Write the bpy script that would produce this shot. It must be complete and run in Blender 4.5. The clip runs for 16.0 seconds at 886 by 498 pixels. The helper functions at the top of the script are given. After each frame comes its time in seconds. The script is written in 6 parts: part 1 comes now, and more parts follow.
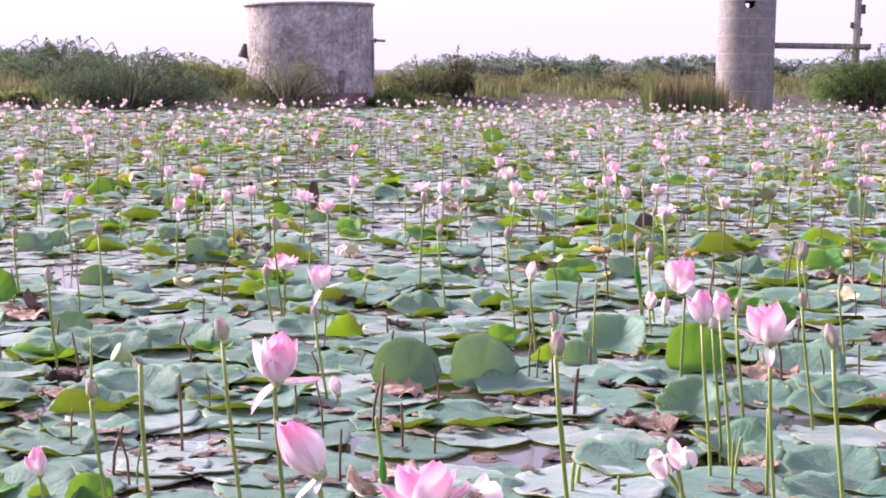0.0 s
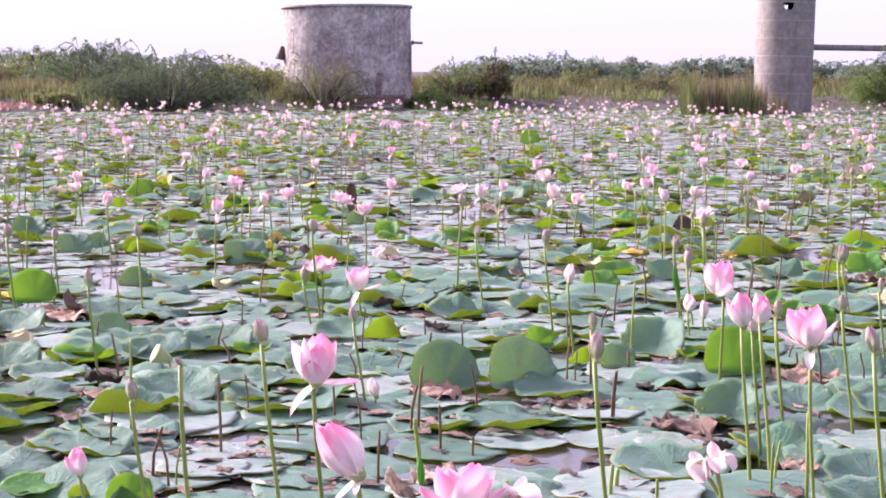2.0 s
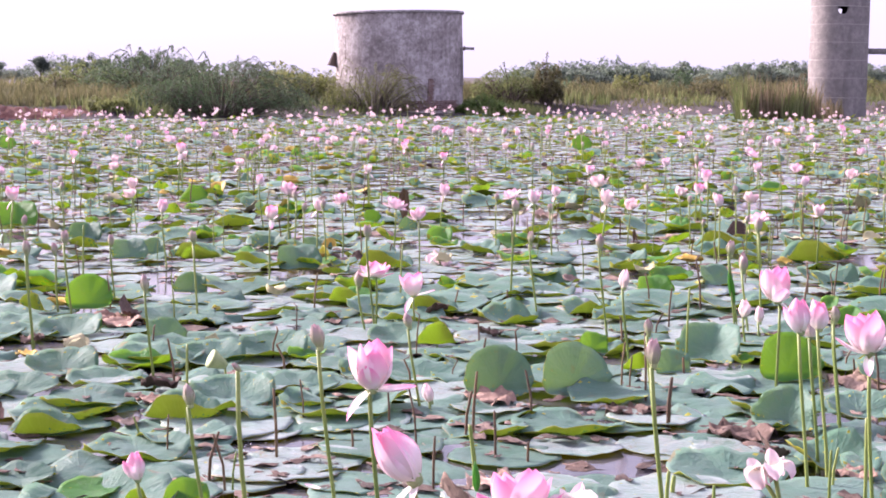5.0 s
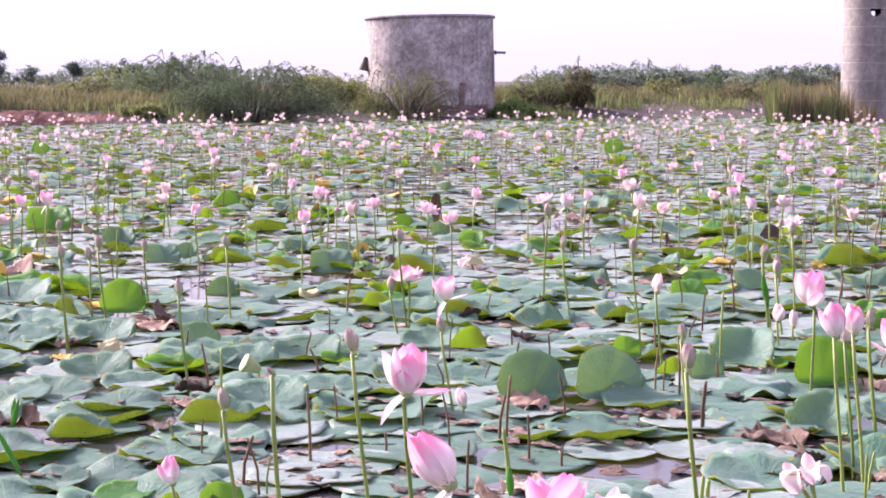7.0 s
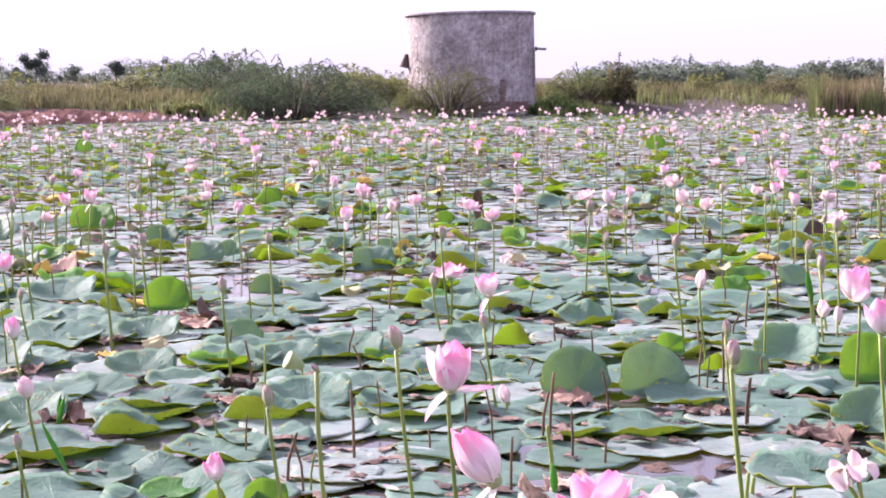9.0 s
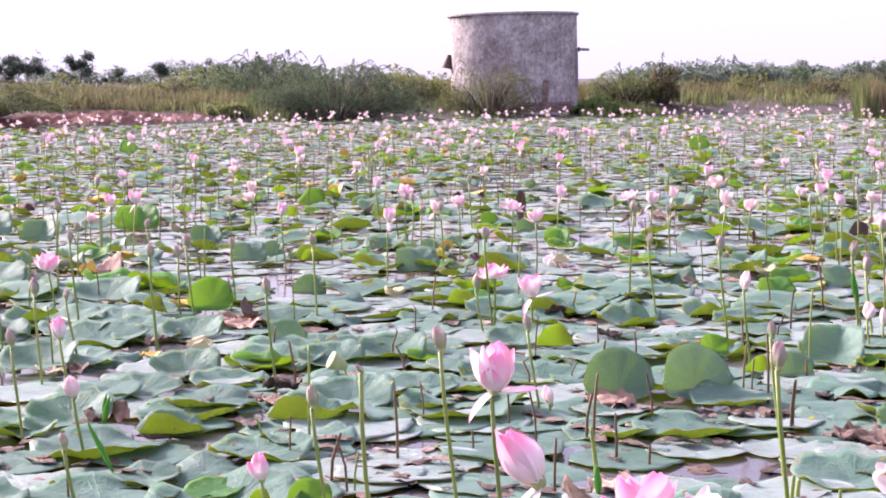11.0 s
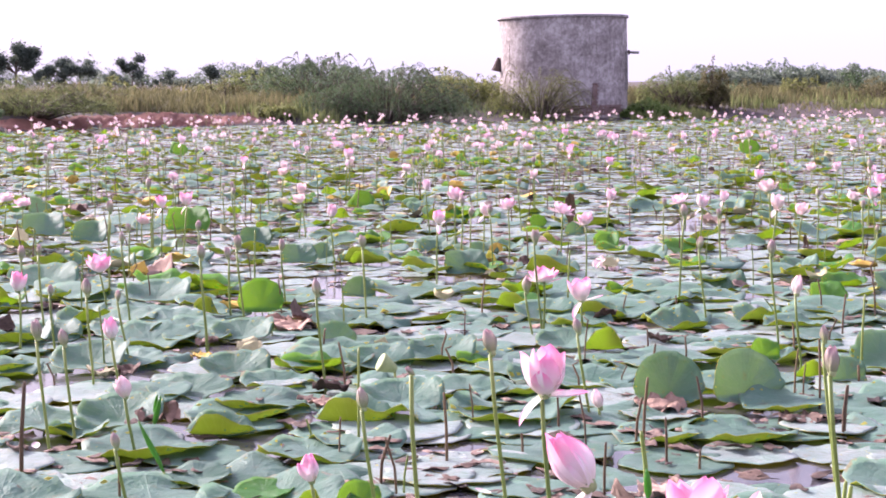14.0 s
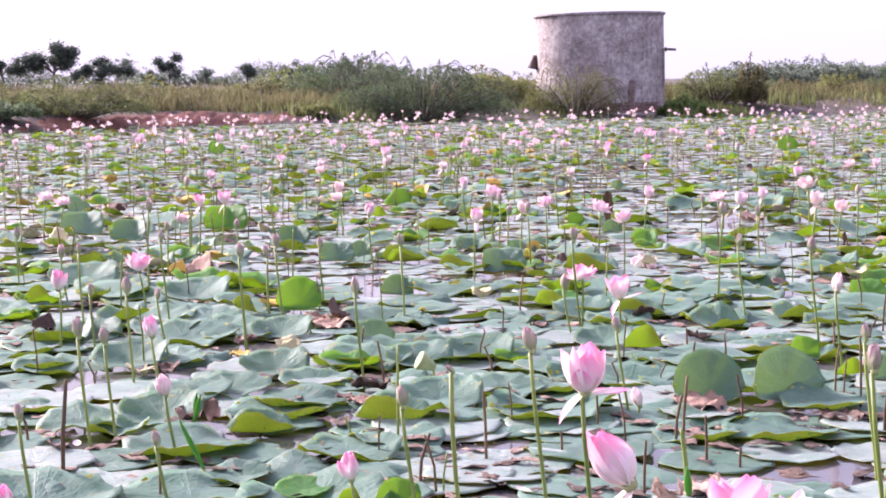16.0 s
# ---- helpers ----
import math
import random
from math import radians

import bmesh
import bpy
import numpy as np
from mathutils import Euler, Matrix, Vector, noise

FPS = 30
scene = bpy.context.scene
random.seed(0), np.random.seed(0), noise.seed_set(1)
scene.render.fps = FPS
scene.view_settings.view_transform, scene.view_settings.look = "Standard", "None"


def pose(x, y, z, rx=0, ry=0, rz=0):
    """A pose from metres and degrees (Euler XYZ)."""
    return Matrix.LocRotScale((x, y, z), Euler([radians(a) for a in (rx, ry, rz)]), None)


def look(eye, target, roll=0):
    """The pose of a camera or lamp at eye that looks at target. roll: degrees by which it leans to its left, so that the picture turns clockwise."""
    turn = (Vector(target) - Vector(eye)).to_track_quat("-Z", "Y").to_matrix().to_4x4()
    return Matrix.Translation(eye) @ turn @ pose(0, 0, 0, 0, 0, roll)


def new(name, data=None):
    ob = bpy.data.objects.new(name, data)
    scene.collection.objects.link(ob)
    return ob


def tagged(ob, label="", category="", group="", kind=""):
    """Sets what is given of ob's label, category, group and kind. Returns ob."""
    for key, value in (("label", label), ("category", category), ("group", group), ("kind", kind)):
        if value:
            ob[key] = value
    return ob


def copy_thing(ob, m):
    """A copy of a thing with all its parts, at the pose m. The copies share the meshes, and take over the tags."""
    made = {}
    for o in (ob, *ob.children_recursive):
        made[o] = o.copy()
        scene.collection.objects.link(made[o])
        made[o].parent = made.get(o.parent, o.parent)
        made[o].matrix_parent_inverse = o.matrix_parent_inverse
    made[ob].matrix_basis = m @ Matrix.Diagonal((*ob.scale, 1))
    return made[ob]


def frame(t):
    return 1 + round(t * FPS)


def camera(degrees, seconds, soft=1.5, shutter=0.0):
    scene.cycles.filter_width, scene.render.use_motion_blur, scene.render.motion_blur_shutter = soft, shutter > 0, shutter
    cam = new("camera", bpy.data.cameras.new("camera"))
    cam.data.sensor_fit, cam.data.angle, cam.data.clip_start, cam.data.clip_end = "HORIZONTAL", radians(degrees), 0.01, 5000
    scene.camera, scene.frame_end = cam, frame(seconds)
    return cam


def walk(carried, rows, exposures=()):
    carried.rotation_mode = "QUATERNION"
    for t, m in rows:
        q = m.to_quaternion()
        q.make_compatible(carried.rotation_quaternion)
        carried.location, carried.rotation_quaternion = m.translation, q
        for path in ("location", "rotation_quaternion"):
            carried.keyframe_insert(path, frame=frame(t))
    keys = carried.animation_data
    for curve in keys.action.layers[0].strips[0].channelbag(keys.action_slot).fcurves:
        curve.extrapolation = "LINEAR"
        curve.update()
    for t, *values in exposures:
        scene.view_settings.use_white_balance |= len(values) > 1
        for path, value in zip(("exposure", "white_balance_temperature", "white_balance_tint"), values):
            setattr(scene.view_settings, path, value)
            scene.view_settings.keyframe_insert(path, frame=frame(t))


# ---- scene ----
cam = camera(30.26, 16.0, 1.82)
# seconds, sideways shift of the eye, yaw to the left, pitch, roll: held by hand and swung slowly to the left
EYE = 1.4
ROWS = [
    (0.0, 0.0261, -4.202, -6.239, -0.490),
    (0.5, 0.0252, -3.875, -6.191, -0.364),
    (1.0, 0.0236, -3.489, -6.205, -0.373),
    (1.5, 0.0220, -3.231, -6.199, -0.451),
    (2.0, 0.0201, -2.909, -6.176, -0.465),
    (2.5, 0.0173, -2.588, -6.153, -0.450),
    (3.0, 0.0149, -2.264, -6.133, -0.433),
    (3.5, 0.0133, -2.001, -6.102, -0.406),
    (4.0, 0.0111, -1.730, -6.063, -0.341),
    (4.2, 0.0104, -1.590, -6.048, -0.319),
    (6.3, 0.0029, -0.418, -5.891, -0.092),
    (6.5, 0.0022, -0.302, -5.876, -0.070),
    (7.0, -0.0000, 0.000, -5.848, -0.045),
    (7.5, -0.0010, 0.282, -5.824, -0.003),
    (8.0, -0.0032, 0.574, -5.850, 0.018),
    (8.5, -0.0052, 0.950, -5.926, 0.114),
    (9.0, -0.0071, 1.441, -5.956, 0.266),
    (9.5, -0.0097, 1.926, -5.969, 0.384),
    (9.7, -0.0100, 2.131, -5.963, 0.381),
    (11.8, -0.0133, 3.336, -5.899, 0.350),
    (12.0, -0.0136, 3.471, -5.893, 0.347),
    (12.5, -0.0155, 3.758, -5.869, 0.300),
    (13.0, -0.0158, 4.076, -5.842, 0.236),
    (13.5, -0.0166, 4.342, -5.818, 0.217),
    (14.0, -0.0193, 4.625, -5.817, 0.250),
    (14.5, -0.0222, 4.904, -5.853, 0.358),
    (15.0, -0.0251, 5.248, -5.882, 0.463),
    (15.5, -0.0270, 5.571, -5.881, 0.442),
    (16.0, -0.0284, 5.905, -5.881, 0.498),
]


def eye_pose(shift, yaw, pitch, roll):
    return pose(shift, 0, EYE, 0, 0, yaw) @ pose(0, 0, 0, 90 + pitch) @ pose(0, 0, 0, 0, 0, -roll)


walk(cam, [(t, eye_pose(shift, yaw, pitch, roll)) for t, shift, yaw, pitch, roll in ROWS], exposures=[(0.0, 1.48, 6160, 35), (16.0, 1.55, 6160, 35)])

# ---- world and light: hazy bright evening, sun low on the left, a little ahead ----
SUN_EL, SUN_AZ = 26.0, 303.0        # degrees; azimuth clockwise from +y
world = bpy.data.worlds.new("world")
scene.world = world
world.use_nodes = True
wn, wl = world.node_tree.nodes, world.node_tree.links
sky = wn.new("ShaderNodeTexSky")
sky.sky_type, sky.sun_disc = "NISHITA", False
sky.sun_elevation, sky.sun_rotation = radians(SUN_EL), radians(SUN_AZ)
sky.air_density, sky.dust_density, sky.ozone_density = 1.0, 6.0, 1.0
haze = wn.new("ShaderNodeMix")
haze.data_type = "RGBA"
haze.inputs[0].default_value = 0.55
haze.inputs[7].default_value = (7.0, 6.95, 8.35, 1)
back = wn["Background"]
back.inputs[1].default_value = 0.086
wl.new(sky.outputs[0], haze.inputs[6])
wl.new(haze.outputs[2], back.inputs[0])
sun = new("sun", bpy.data.lights.new("sun", "SUN"))
sun.data.energy, sun.data.angle, sun.data.color = 4.7, radians(12.0), (1.0, 0.93, 0.82)
saz, sel = radians(SUN_AZ), radians(SUN_EL)
sun_from = Vector((math.sin(saz) * math.cos(sel), math.cos(saz) * math.cos(sel), math.sin(sel)))
sun.matrix_world = look(sun_from * 50, (0, 0, 0))

# ---- helpers of the scene ----


def part(name, me, material, parent=None, label="", m=None):
    """Links a mesh, or a bmesh, as one object, under a thing where one is given."""
    if isinstance(me, bmesh.types.BMesh):
        bm, me = me, bpy.data.meshes.new(name)
        bm.to_mesh(me)
        bm.free()
    ob = new(name, me)
    if material and not me.materials:
        for one in material if isinstance(material, (list, tuple)) else [material]:
            me.materials.append(one)
    if parent:
        ob.parent = parent
    if m is not None:
        ob.matrix_basis = m
    return tagged(ob, label) if label else ob


def solid(verts, faces, name="mesh", smooth=True, uv=None, slots=None):
    """A mesh from arrays; uv: a pair for each vertex; slots: a material index for each face."""
    me = bpy.data.meshes.new(name)
    me.from_pydata([tuple(v) for v in verts], [], [tuple(f) for f in faces])
    if smooth:
        me.polygons.foreach_set("use_smooth", np.ones(len(me.polygons), bool))
    if slots is not None:
        me.polygons.foreach_set("material_index", np.asarray(slots, np.int32))
    if uv is not None:
        layer = me.uv_layers.new(name="shape")
        index = np.empty(len(me.loops), np.int32)
        me.loops.foreach_get("vertex_index", index)
        layer.data.foreach_set("uv", np.asarray(uv, np.float32)[index].ravel())
    me.update()
    return me


class Heap:
    """Gathers many small shapes into one mesh."""

    def __init__(self):
        self.v, self.f, self.s, self.uv, self.n = [], [], [], [], 0

    def add(self, shape, m=None):
        v, f, s, uv = shape
        v = np.asarray(v, float)
        if m is not None:
            a = np.array(m)
            v = v @ a[:3, :3].T + a[:3, 3]
        self.v.append(v)
        self.uv.append(np.asarray(uv, float) if uv is not None else np.zeros((len(v), 2)))
        self.f += [tuple(i + self.n for i in q) for q in f]
        self.s += list(s) if s is not None else [0] * len(f)
        self.n += len(v)

    def mesh(self, name="mesh", smooth=True):
        return solid(np.concatenate(self.v), self.f, name, smooth, np.concatenate(self.uv), self.s)


def tube(path, radii, sides=8, caps=True):
    """A round tube along a path of points, as arrays."""
    path = [Vector(p) for p in path]
    verts, faces = [], []
    for i, p in enumerate(path):
        way = (path[min(i + 1, len(path) - 1)] - path[max(i - 1, 0)]).normalized()
        side = way.cross(Vector((0.3, 1, 0.1))).normalized()
        up = side.cross(way)
        r = radii[i] if isinstance(radii, (list, tuple)) else radii
        for j in range(sides):
            a = 2 * math.pi * j / sides
            verts.append(p + (side * math.cos(a) + up * math.sin(a)) * r)
    for i in range(len(path) - 1):
        for j in range(sides):
            k = (j + 1) % sides
            faces.append((i * sides + j, i * sides + k, (i + 1) * sides + k, (i + 1) * sides + j))
    if caps:
        faces.append(tuple(range(sides))[::-1])
        faces.append(tuple(range((len(path) - 1) * sides, len(path) * sides)))
    return verts, faces, None, None


def lathe(profile, sides, wobble=0.0, seed=0):
    """A turned solid from (radius, height) pairs, as arrays; an open profile closes on the axis at its ends."""
    verts, faces = [], []
    n = len(profile)
    for j in range(sides):
        a = 2 * math.pi * j / sides
        for i, (r, z) in enumerate(profile):
            w = 1 + wobble * noise.noise(Vector((math.cos(a) * 2, math.sin(a) * 2, z * 1.3 + seed)))
            verts.append((r * w * math.cos(a), r * w * math.sin(a), z))
    for j in range(sides):
        k = (j + 1) % sides
        for i in range(n - 1):
            faces.append((j * n + i, k * n + i, k * n + i + 1, j * n + i + 1))
    return verts, faces, None, None


# ---- materials ----


def material(name, rough=0.6, metal=0.0):
    mat = bpy.data.materials.new(name)
    mat.use_nodes = True
    bsdf = mat.node_tree.nodes["Principled BSDF"]
    bsdf.inputs["Roughness"].default_value, bsdf.inputs["Metallic"].default_value = rough, metal
    return mat, mat.node_tree.nodes, mat.node_tree.links, bsdf


def grain(nodes, links, coords, scale, detail=4.0, rough=0.6):
    tex = nodes.new("ShaderNodeTexNoise")
    tex.inputs["Scale"].default_value, tex.inputs["Detail"].default_value = scale, detail
    tex.inputs["Roughness"].default_value = rough
    links.new(coords, tex.inputs["Vector"])
    return tex.outputs["Fac"]


def ramp(nodes, links, fac, *stops):
    node = nodes.new("ShaderNodeValToRGB")
    while len(node.color_ramp.elements) < len(stops):
        node.color_ramp.elements.new(0.5)
    for e, (at, colour) in zip(node.color_ramp.elements, stops):
        e.position, e.color = at, (*colour, 1)
    links.new(fac, node.inputs[0])
    return node.outputs[0]


def blend(nodes, links, fac, a, b, mode="MIX"):
    node = nodes.new("ShaderNodeMix")
    node.data_type, node.blend_type = "RGBA", mode
    for value, socket in ((fac, node.inputs[0]), (a, node.inputs[6]), (b, node.inputs[7])):
        if isinstance(value, bpy.types.NodeSocket):
            links.new(value, socket)
        elif isinstance(value, (int, float)):
            socket.default_value = value
        else:
            socket.default_value = (*value, 1)
    return node.outputs[2]


def maths(nodes, links, op, a, b=0.0):
    node = nodes.new("ShaderNodeMath")
    node.operation = op
    for value, socket in ((a, node.inputs[0]), (b, node.inputs[1])):
        if isinstance(value, bpy.types.NodeSocket):
            links.new(value, socket)
        else:
            socket.default_value = value
    return node.outputs[0]


def bump(nodes, links, bsdf, height, strength=0.3, distance=0.01):
    node = nodes.new("ShaderNodeBump")
    node.inputs["Strength"].default_value, node.inputs["Distance"].default_value = strength, distance
    links.new(height, node.inputs["Height"])
    links.new(node.outputs[0], bsdf.inputs["Normal"])


def leaf_material(name, dark, mid, pale, rough, veins, translucent, spots=0.0, sheen=0.5, bloom=0.4, wax=0.0, silt=0.0, film_colour=(0.235, 0.285, 0.3), lit=(0.5, 0.57, 0.06)):
    """A lotus blade: radial veins, blotches, a tone of its own for every leaf, some light through it."""
    mat, n, l, b = material(name, rough)
    co = n.new("ShaderNodeTexCoord")
    rnd = maths(n, l, "ADD", n.new("ShaderNodeObjectInfo").outputs["Random"], n.new("ShaderNodeNewGeometry").outputs["Random Per Island"])
    tone = maths(n, l, "FRACT", maths(n, l, "MULTIPLY", rnd, 7.31))
    geo = n.new("ShaderNodeNewGeometry")
    big = grain(n, l, geo.outputs["Position"], 5.0, 3)
    fine = grain(n, l, geo.outputs["Position"], 60.0, 3)
    mixed = maths(n, l, "ADD", maths(n, l, "MULTIPLY", tone, 0.55), maths(n, l, "MULTIPLY", big, 0.5))
    col = ramp(n, l, mixed, (0.15, dark), (0.55, mid), (0.95, pale))
    if wax:
        film = ramp(n, l, grain(n, l, geo.outputs["Position"], 3.4, 3, 0.55), (0.36, (0, 0, 0)), (0.66, (1, 1, 1)))
        col = blend(n, l, maths(n, l, "MULTIPLY", film, wax), col, film_colour)
    if silt:
        mud = ramp(n, l, grain(n, l, geo.outputs["Position"], 12.0, 7, 0.78), (0.47, (0, 0, 0)), (0.66, (1, 1, 1)))
        col = blend(n, l, maths(n, l, "MULTIPLY", mud, silt), col, (0.3, 0.285, 0.27))
    angle = n.new("ShaderNodeTexGradient")
    angle.gradient_type = "RADIAL"
    l.new(co.outputs["UV"], angle.inputs["Vector"])
    wave = maths(n, l, "ABSOLUTE", maths(n, l, "SINE", maths(n, l, "MULTIPLY", angle.outputs["Fac"], math.pi * 20)))
    vein = maths(n, l, "POWER", maths(n, l, "SUBTRACT", 1.0, wave), 6.0)
    rad = n.new("ShaderNodeVectorMath")
    rad.operation = "LENGTH"
    l.new(co.outputs["UV"], rad.inputs[0])
    fork = maths(n, l, "ABSOLUTE", maths(n, l, "SINE", maths(n, l, "ADD", maths(n, l, "MULTIPLY", angle.outputs["Fac"], math.pi * 40), 0.8)))
    fork = maths(n, l, "MULTIPLY", maths(n, l, "POWER", maths(n, l, "SUBTRACT", 1.0, fork), 5.0), maths(n, l, "GREATER_THAN", rad.outputs["Value"], 0.45))
    vein = maths(n, l, "MAXIMUM", vein, maths(n, l, "MULTIPLY", fork, 0.7))
    col = blend(n, l, maths(n, l, "MULTIPLY", vein, veins), col, pale)
    worn = maths(n, l, "GREATER_THAN", maths(n, l, "ADD", rad.outputs["Value"], maths(n, l, "MULTIPLY", maths(n, l, "SUBTRACT", grain(n, l, geo.outputs["Position"], 11.0, 4), 0.5), 0.55)), 1.07)
    col = blend(n, l, maths(n, l, "MULTIPLY", worn, 0.7 if spots else 0.0), col, (0.22, 0.14, 0.08))
    if spots:
        speck = ramp(n, l, grain(n, l, geo.outputs["Position"], 16.0, 4, 0.7), (0.6, (0, 0, 0)), (0.68, (1, 1, 1)))
        col = blend(n, l, maths(n, l, "MULTIPLY", speck, spots), col, (0.2, 0.11, 0.055))
    l.new(col, b.inputs["Base Color"])
    b.inputs["Specular IOR Level"].default_value = sheen
    b.inputs["Sheen Weight"].default_value, b.inputs["Sheen Roughness"].default_value = 0.6 * bloom, 0.35
    b.inputs["Sheen Tint"].default_value = (0.84, 0.95, 0.98, 1)
    bump(n, l, b, maths(n, l, "ADD", maths(n, l, "MULTIPLY", vein, 0.34), maths(n, l, "ADD", maths(n, l, "MULTIPLY", fine, 1.0), maths(n, l, "MULTIPLY", grain(n, l, geo.outputs["Position"], 22.0, 3), 1.6))), 0.6, 0.008)
    if translucent:
        tr, mx = n.new("ShaderNodeBsdfTranslucent"), n.new("ShaderNodeMixShader")
        l.new(blend(n, l, 0.75, col, lit), tr.inputs[0])
        mx.inputs[0].default_value = translucent
        l.new(b.outputs[0], mx.inputs[1])
        l.new(tr.outputs[0], mx.inputs[2])
        l.new(mx.outputs[0], n["Material Output"].inputs[0])
    return mat


def mottled(name, stops, scale, rough=0.8, fine=40.0, relief=0.4, depth=0.01, own=0.3, space="Position"):
    """A surface whose colour wanders over the stops at two scales, with a tone of its own for every piece."""
    mat, n, l, b = material(name, rough)
    geo = n.new("ShaderNodeNewGeometry")
    at = geo.outputs["Position"] if space == "Position" else n.new("ShaderNodeTexCoord").outputs[space]
    big, small = grain(n, l, at, scale), grain(n, l, at, fine, 5, 0.65)
    tone = maths(n, l, "MULTIPLY", maths(n, l, "SUBTRACT", maths(n, l, "FRACT", maths(n, l, "MULTIPLY", maths(
        n, l, "ADD", n.new("ShaderNodeObjectInfo").outputs["Random"], geo.outputs["Random Per Island"]), 5.7)), 0.5), own)
    fac = maths(n, l, "ADD", maths(n, l, "ADD", maths(n, l, "MULTIPLY", big, 0.6), maths(n, l, "MULTIPLY", small, 0.4)), tone)
    l.new(ramp(n, l, fac, *stops), b.inputs["Base Color"])
    bump(n, l, b, small, relief, depth)
    return mat


def petal_material(name, base, middle, tip):
    """A lotus petal, pale at its foot and pink towards the tip, thin enough to let light through."""
    mat, n, l, b = material(name, 0.5)
    co = n.new("ShaderNodeTexCoord")
    sep = n.new("ShaderNodeSeparateXYZ")
    l.new(co.outputs["UV"], sep.inputs[0])
    stripe = n.new("ShaderNodeTexWave")
    stripe.inputs["Scale"].default_value, stripe.inputs["Distortion"].default_value = 6.0, 1.5
    l.new(co.outputs["UV"], stripe.inputs["Vector"])
    fac = maths(n, l, "ADD", sep.outputs["Y"], maths(n, l, "MULTIPLY", maths(n, l, "SUBTRACT", stripe.outputs["Fac"], 0.5), 0.03))
    tone = maths(n, l, "MULTIPLY", maths(n, l, "SUBTRACT", n.new("ShaderNodeObjectInfo").outputs["Random"], 0.5), 0.2)
    col = ramp(n, l, maths(n, l, "ADD", fac, tone), (0.06, base), (0.45, middle), (0.97, tip))
    l.new(col, b.inputs["Base Color"])
    bump(n, l, b, stripe.outputs["Fac"], 0.15, 0.002)
    tr, mx = n.new("ShaderNodeBsdfTranslucent"), n.new("ShaderNodeMixShader")
    l.new(col, tr.inputs[0])
    mx.inputs[0].default_value = 0.35
    l.new(b.outputs[0], mx.inputs[1])
    l.new(tr.outputs[0], mx.inputs[2])
    l.new(mx.outputs[0], n["Material Output"].inputs[0])
    return mat


LEAF_TOP = leaf_material("lotus_leaf_top", (0.06, 0.15, 0.094), (0.105, 0.213, 0.157), (0.172, 0.283, 0.234), 0.46, 0.14, 0.22, 0.75, 0.6, 0.55, 0.66, 0.68, (0.24, 0.278, 0.275))
LEAF_RAISED = leaf_material("lotus_leaf_raised", (0.044, 0.123, 0.077), (0.079, 0.185, 0.127), (0.14, 0.264, 0.2), 0.56, 0.12, 0.34, 0.4, 0.3, 0.28, 0.42, 0.15, (0.147, 0.25, 0.232), (0.22, 0.46, 0.15))
LEAF_UNDER = leaf_material("lotus_leaf_underside", (0.3, 0.31, 0.04), (0.47, 0.45, 0.06), (0.58, 0.56, 0.13), 0.55, 0.3, 0.6, 0.25, 0.3, 0.1, lit=(0.78, 0.62, 0.07))
LEAF_GREEN = leaf_material("lotus_leaf_fresh", (0.038, 0.175, 0.025), (0.065, 0.265, 0.04), (0.11, 0.34, 0.075), 0.5, 0.2, 0.58, 0.25, 0.4, 0.2, 0.25, 0.08, (0.1, 0.23, 0.12), (0.24, 0.54, 0.05))
DRY_LEAF = mottled("dry_leaf", ((0.2, (0.035, 0.022, 0.017)), (0.5, (0.115, 0.07, 0.052)), (0.8, (0.3, 0.21, 0.165))), 14, 0.85, 80, 0.8, 0.01, 0.5)
TAN_LEAF = mottled("tan_dead_leaf", ((0.2, (0.14, 0.085, 0.06)), (0.5, (0.3, 0.19, 0.14)), (0.8, (0.45, 0.31, 0.24))), 12, 0.85, 80, 0.6, 0.01, 0.5)
PALE_LEAF = mottled("withered_pale_leaf", ((0.2, (0.22, 0.23, 0.1)), (0.5, (0.38, 0.35, 0.19)), (0.8, (0.5, 0.43, 0.27))), 9, 0.75, 70, 0.5)
YELLOW_LEAF = mottled("yellowed_leaf", ((0.2, (0.25, 0.24, 0.03)), (0.5, (0.5, 0.33, 0.05)), (0.8, (0.62, 0.42, 0.1))), 11, 0.7, 70, 0.5)
STEM = mottled("green_stem", ((0.2, (0.08, 0.13, 0.02)), (0.5, (0.16, 0.22, 0.04)), (0.8, (0.25, 0.29, 0.07))), 6, 0.55, 90, 0.3, 0.002)
DEAD_STEM = mottled("brown_stem", ((0.2, (0.05, 0.03, 0.02)), (0.5, (0.12, 0.07, 0.035)), (0.8, (0.2, 0.14, 0.07))), 6, 0.8, 90, 0.4, 0.002)
PETAL = petal_material("pink_petal", (0.88, 0.82, 0.72), (0.89, 0.79, 0.8), (0.86, 0.28, 0.5))
PETAL_PALE = petal_material("pale_petal", (0.8, 0.71, 0.6), (0.82, 0.69, 0.67), (0.8, 0.56, 0.6))
PETAL_SOFT = petal_material("soft_pink_petal", (0.78, 0.72, 0.66), (0.8, 0.68, 0.7), (0.78, 0.46, 0.57))
BUD_PETAL = petal_material("bud_petal", (0.36, 0.41, 0.2), (0.43, 0.42, 0.29), (0.4, 0.25, 0.28))
POD = mottled("seed_pod", ((0.2, (0.17, 0.22, 0.08)), (0.5, (0.27, 0.33, 0.14)), (0.8, (0.38, 0.42, 0.2))), 20, 0.7, 120, 0.4, 0.003)
EARTH = mottled("bank_earth", ((0.25, (0.032, 0.025, 0.024)), (0.5, (0.064, 0.05, 0.047)), (0.75, (0.11, 0.085, 0.08))), 1.4, 0.95, 11, 0.6, 0.05)
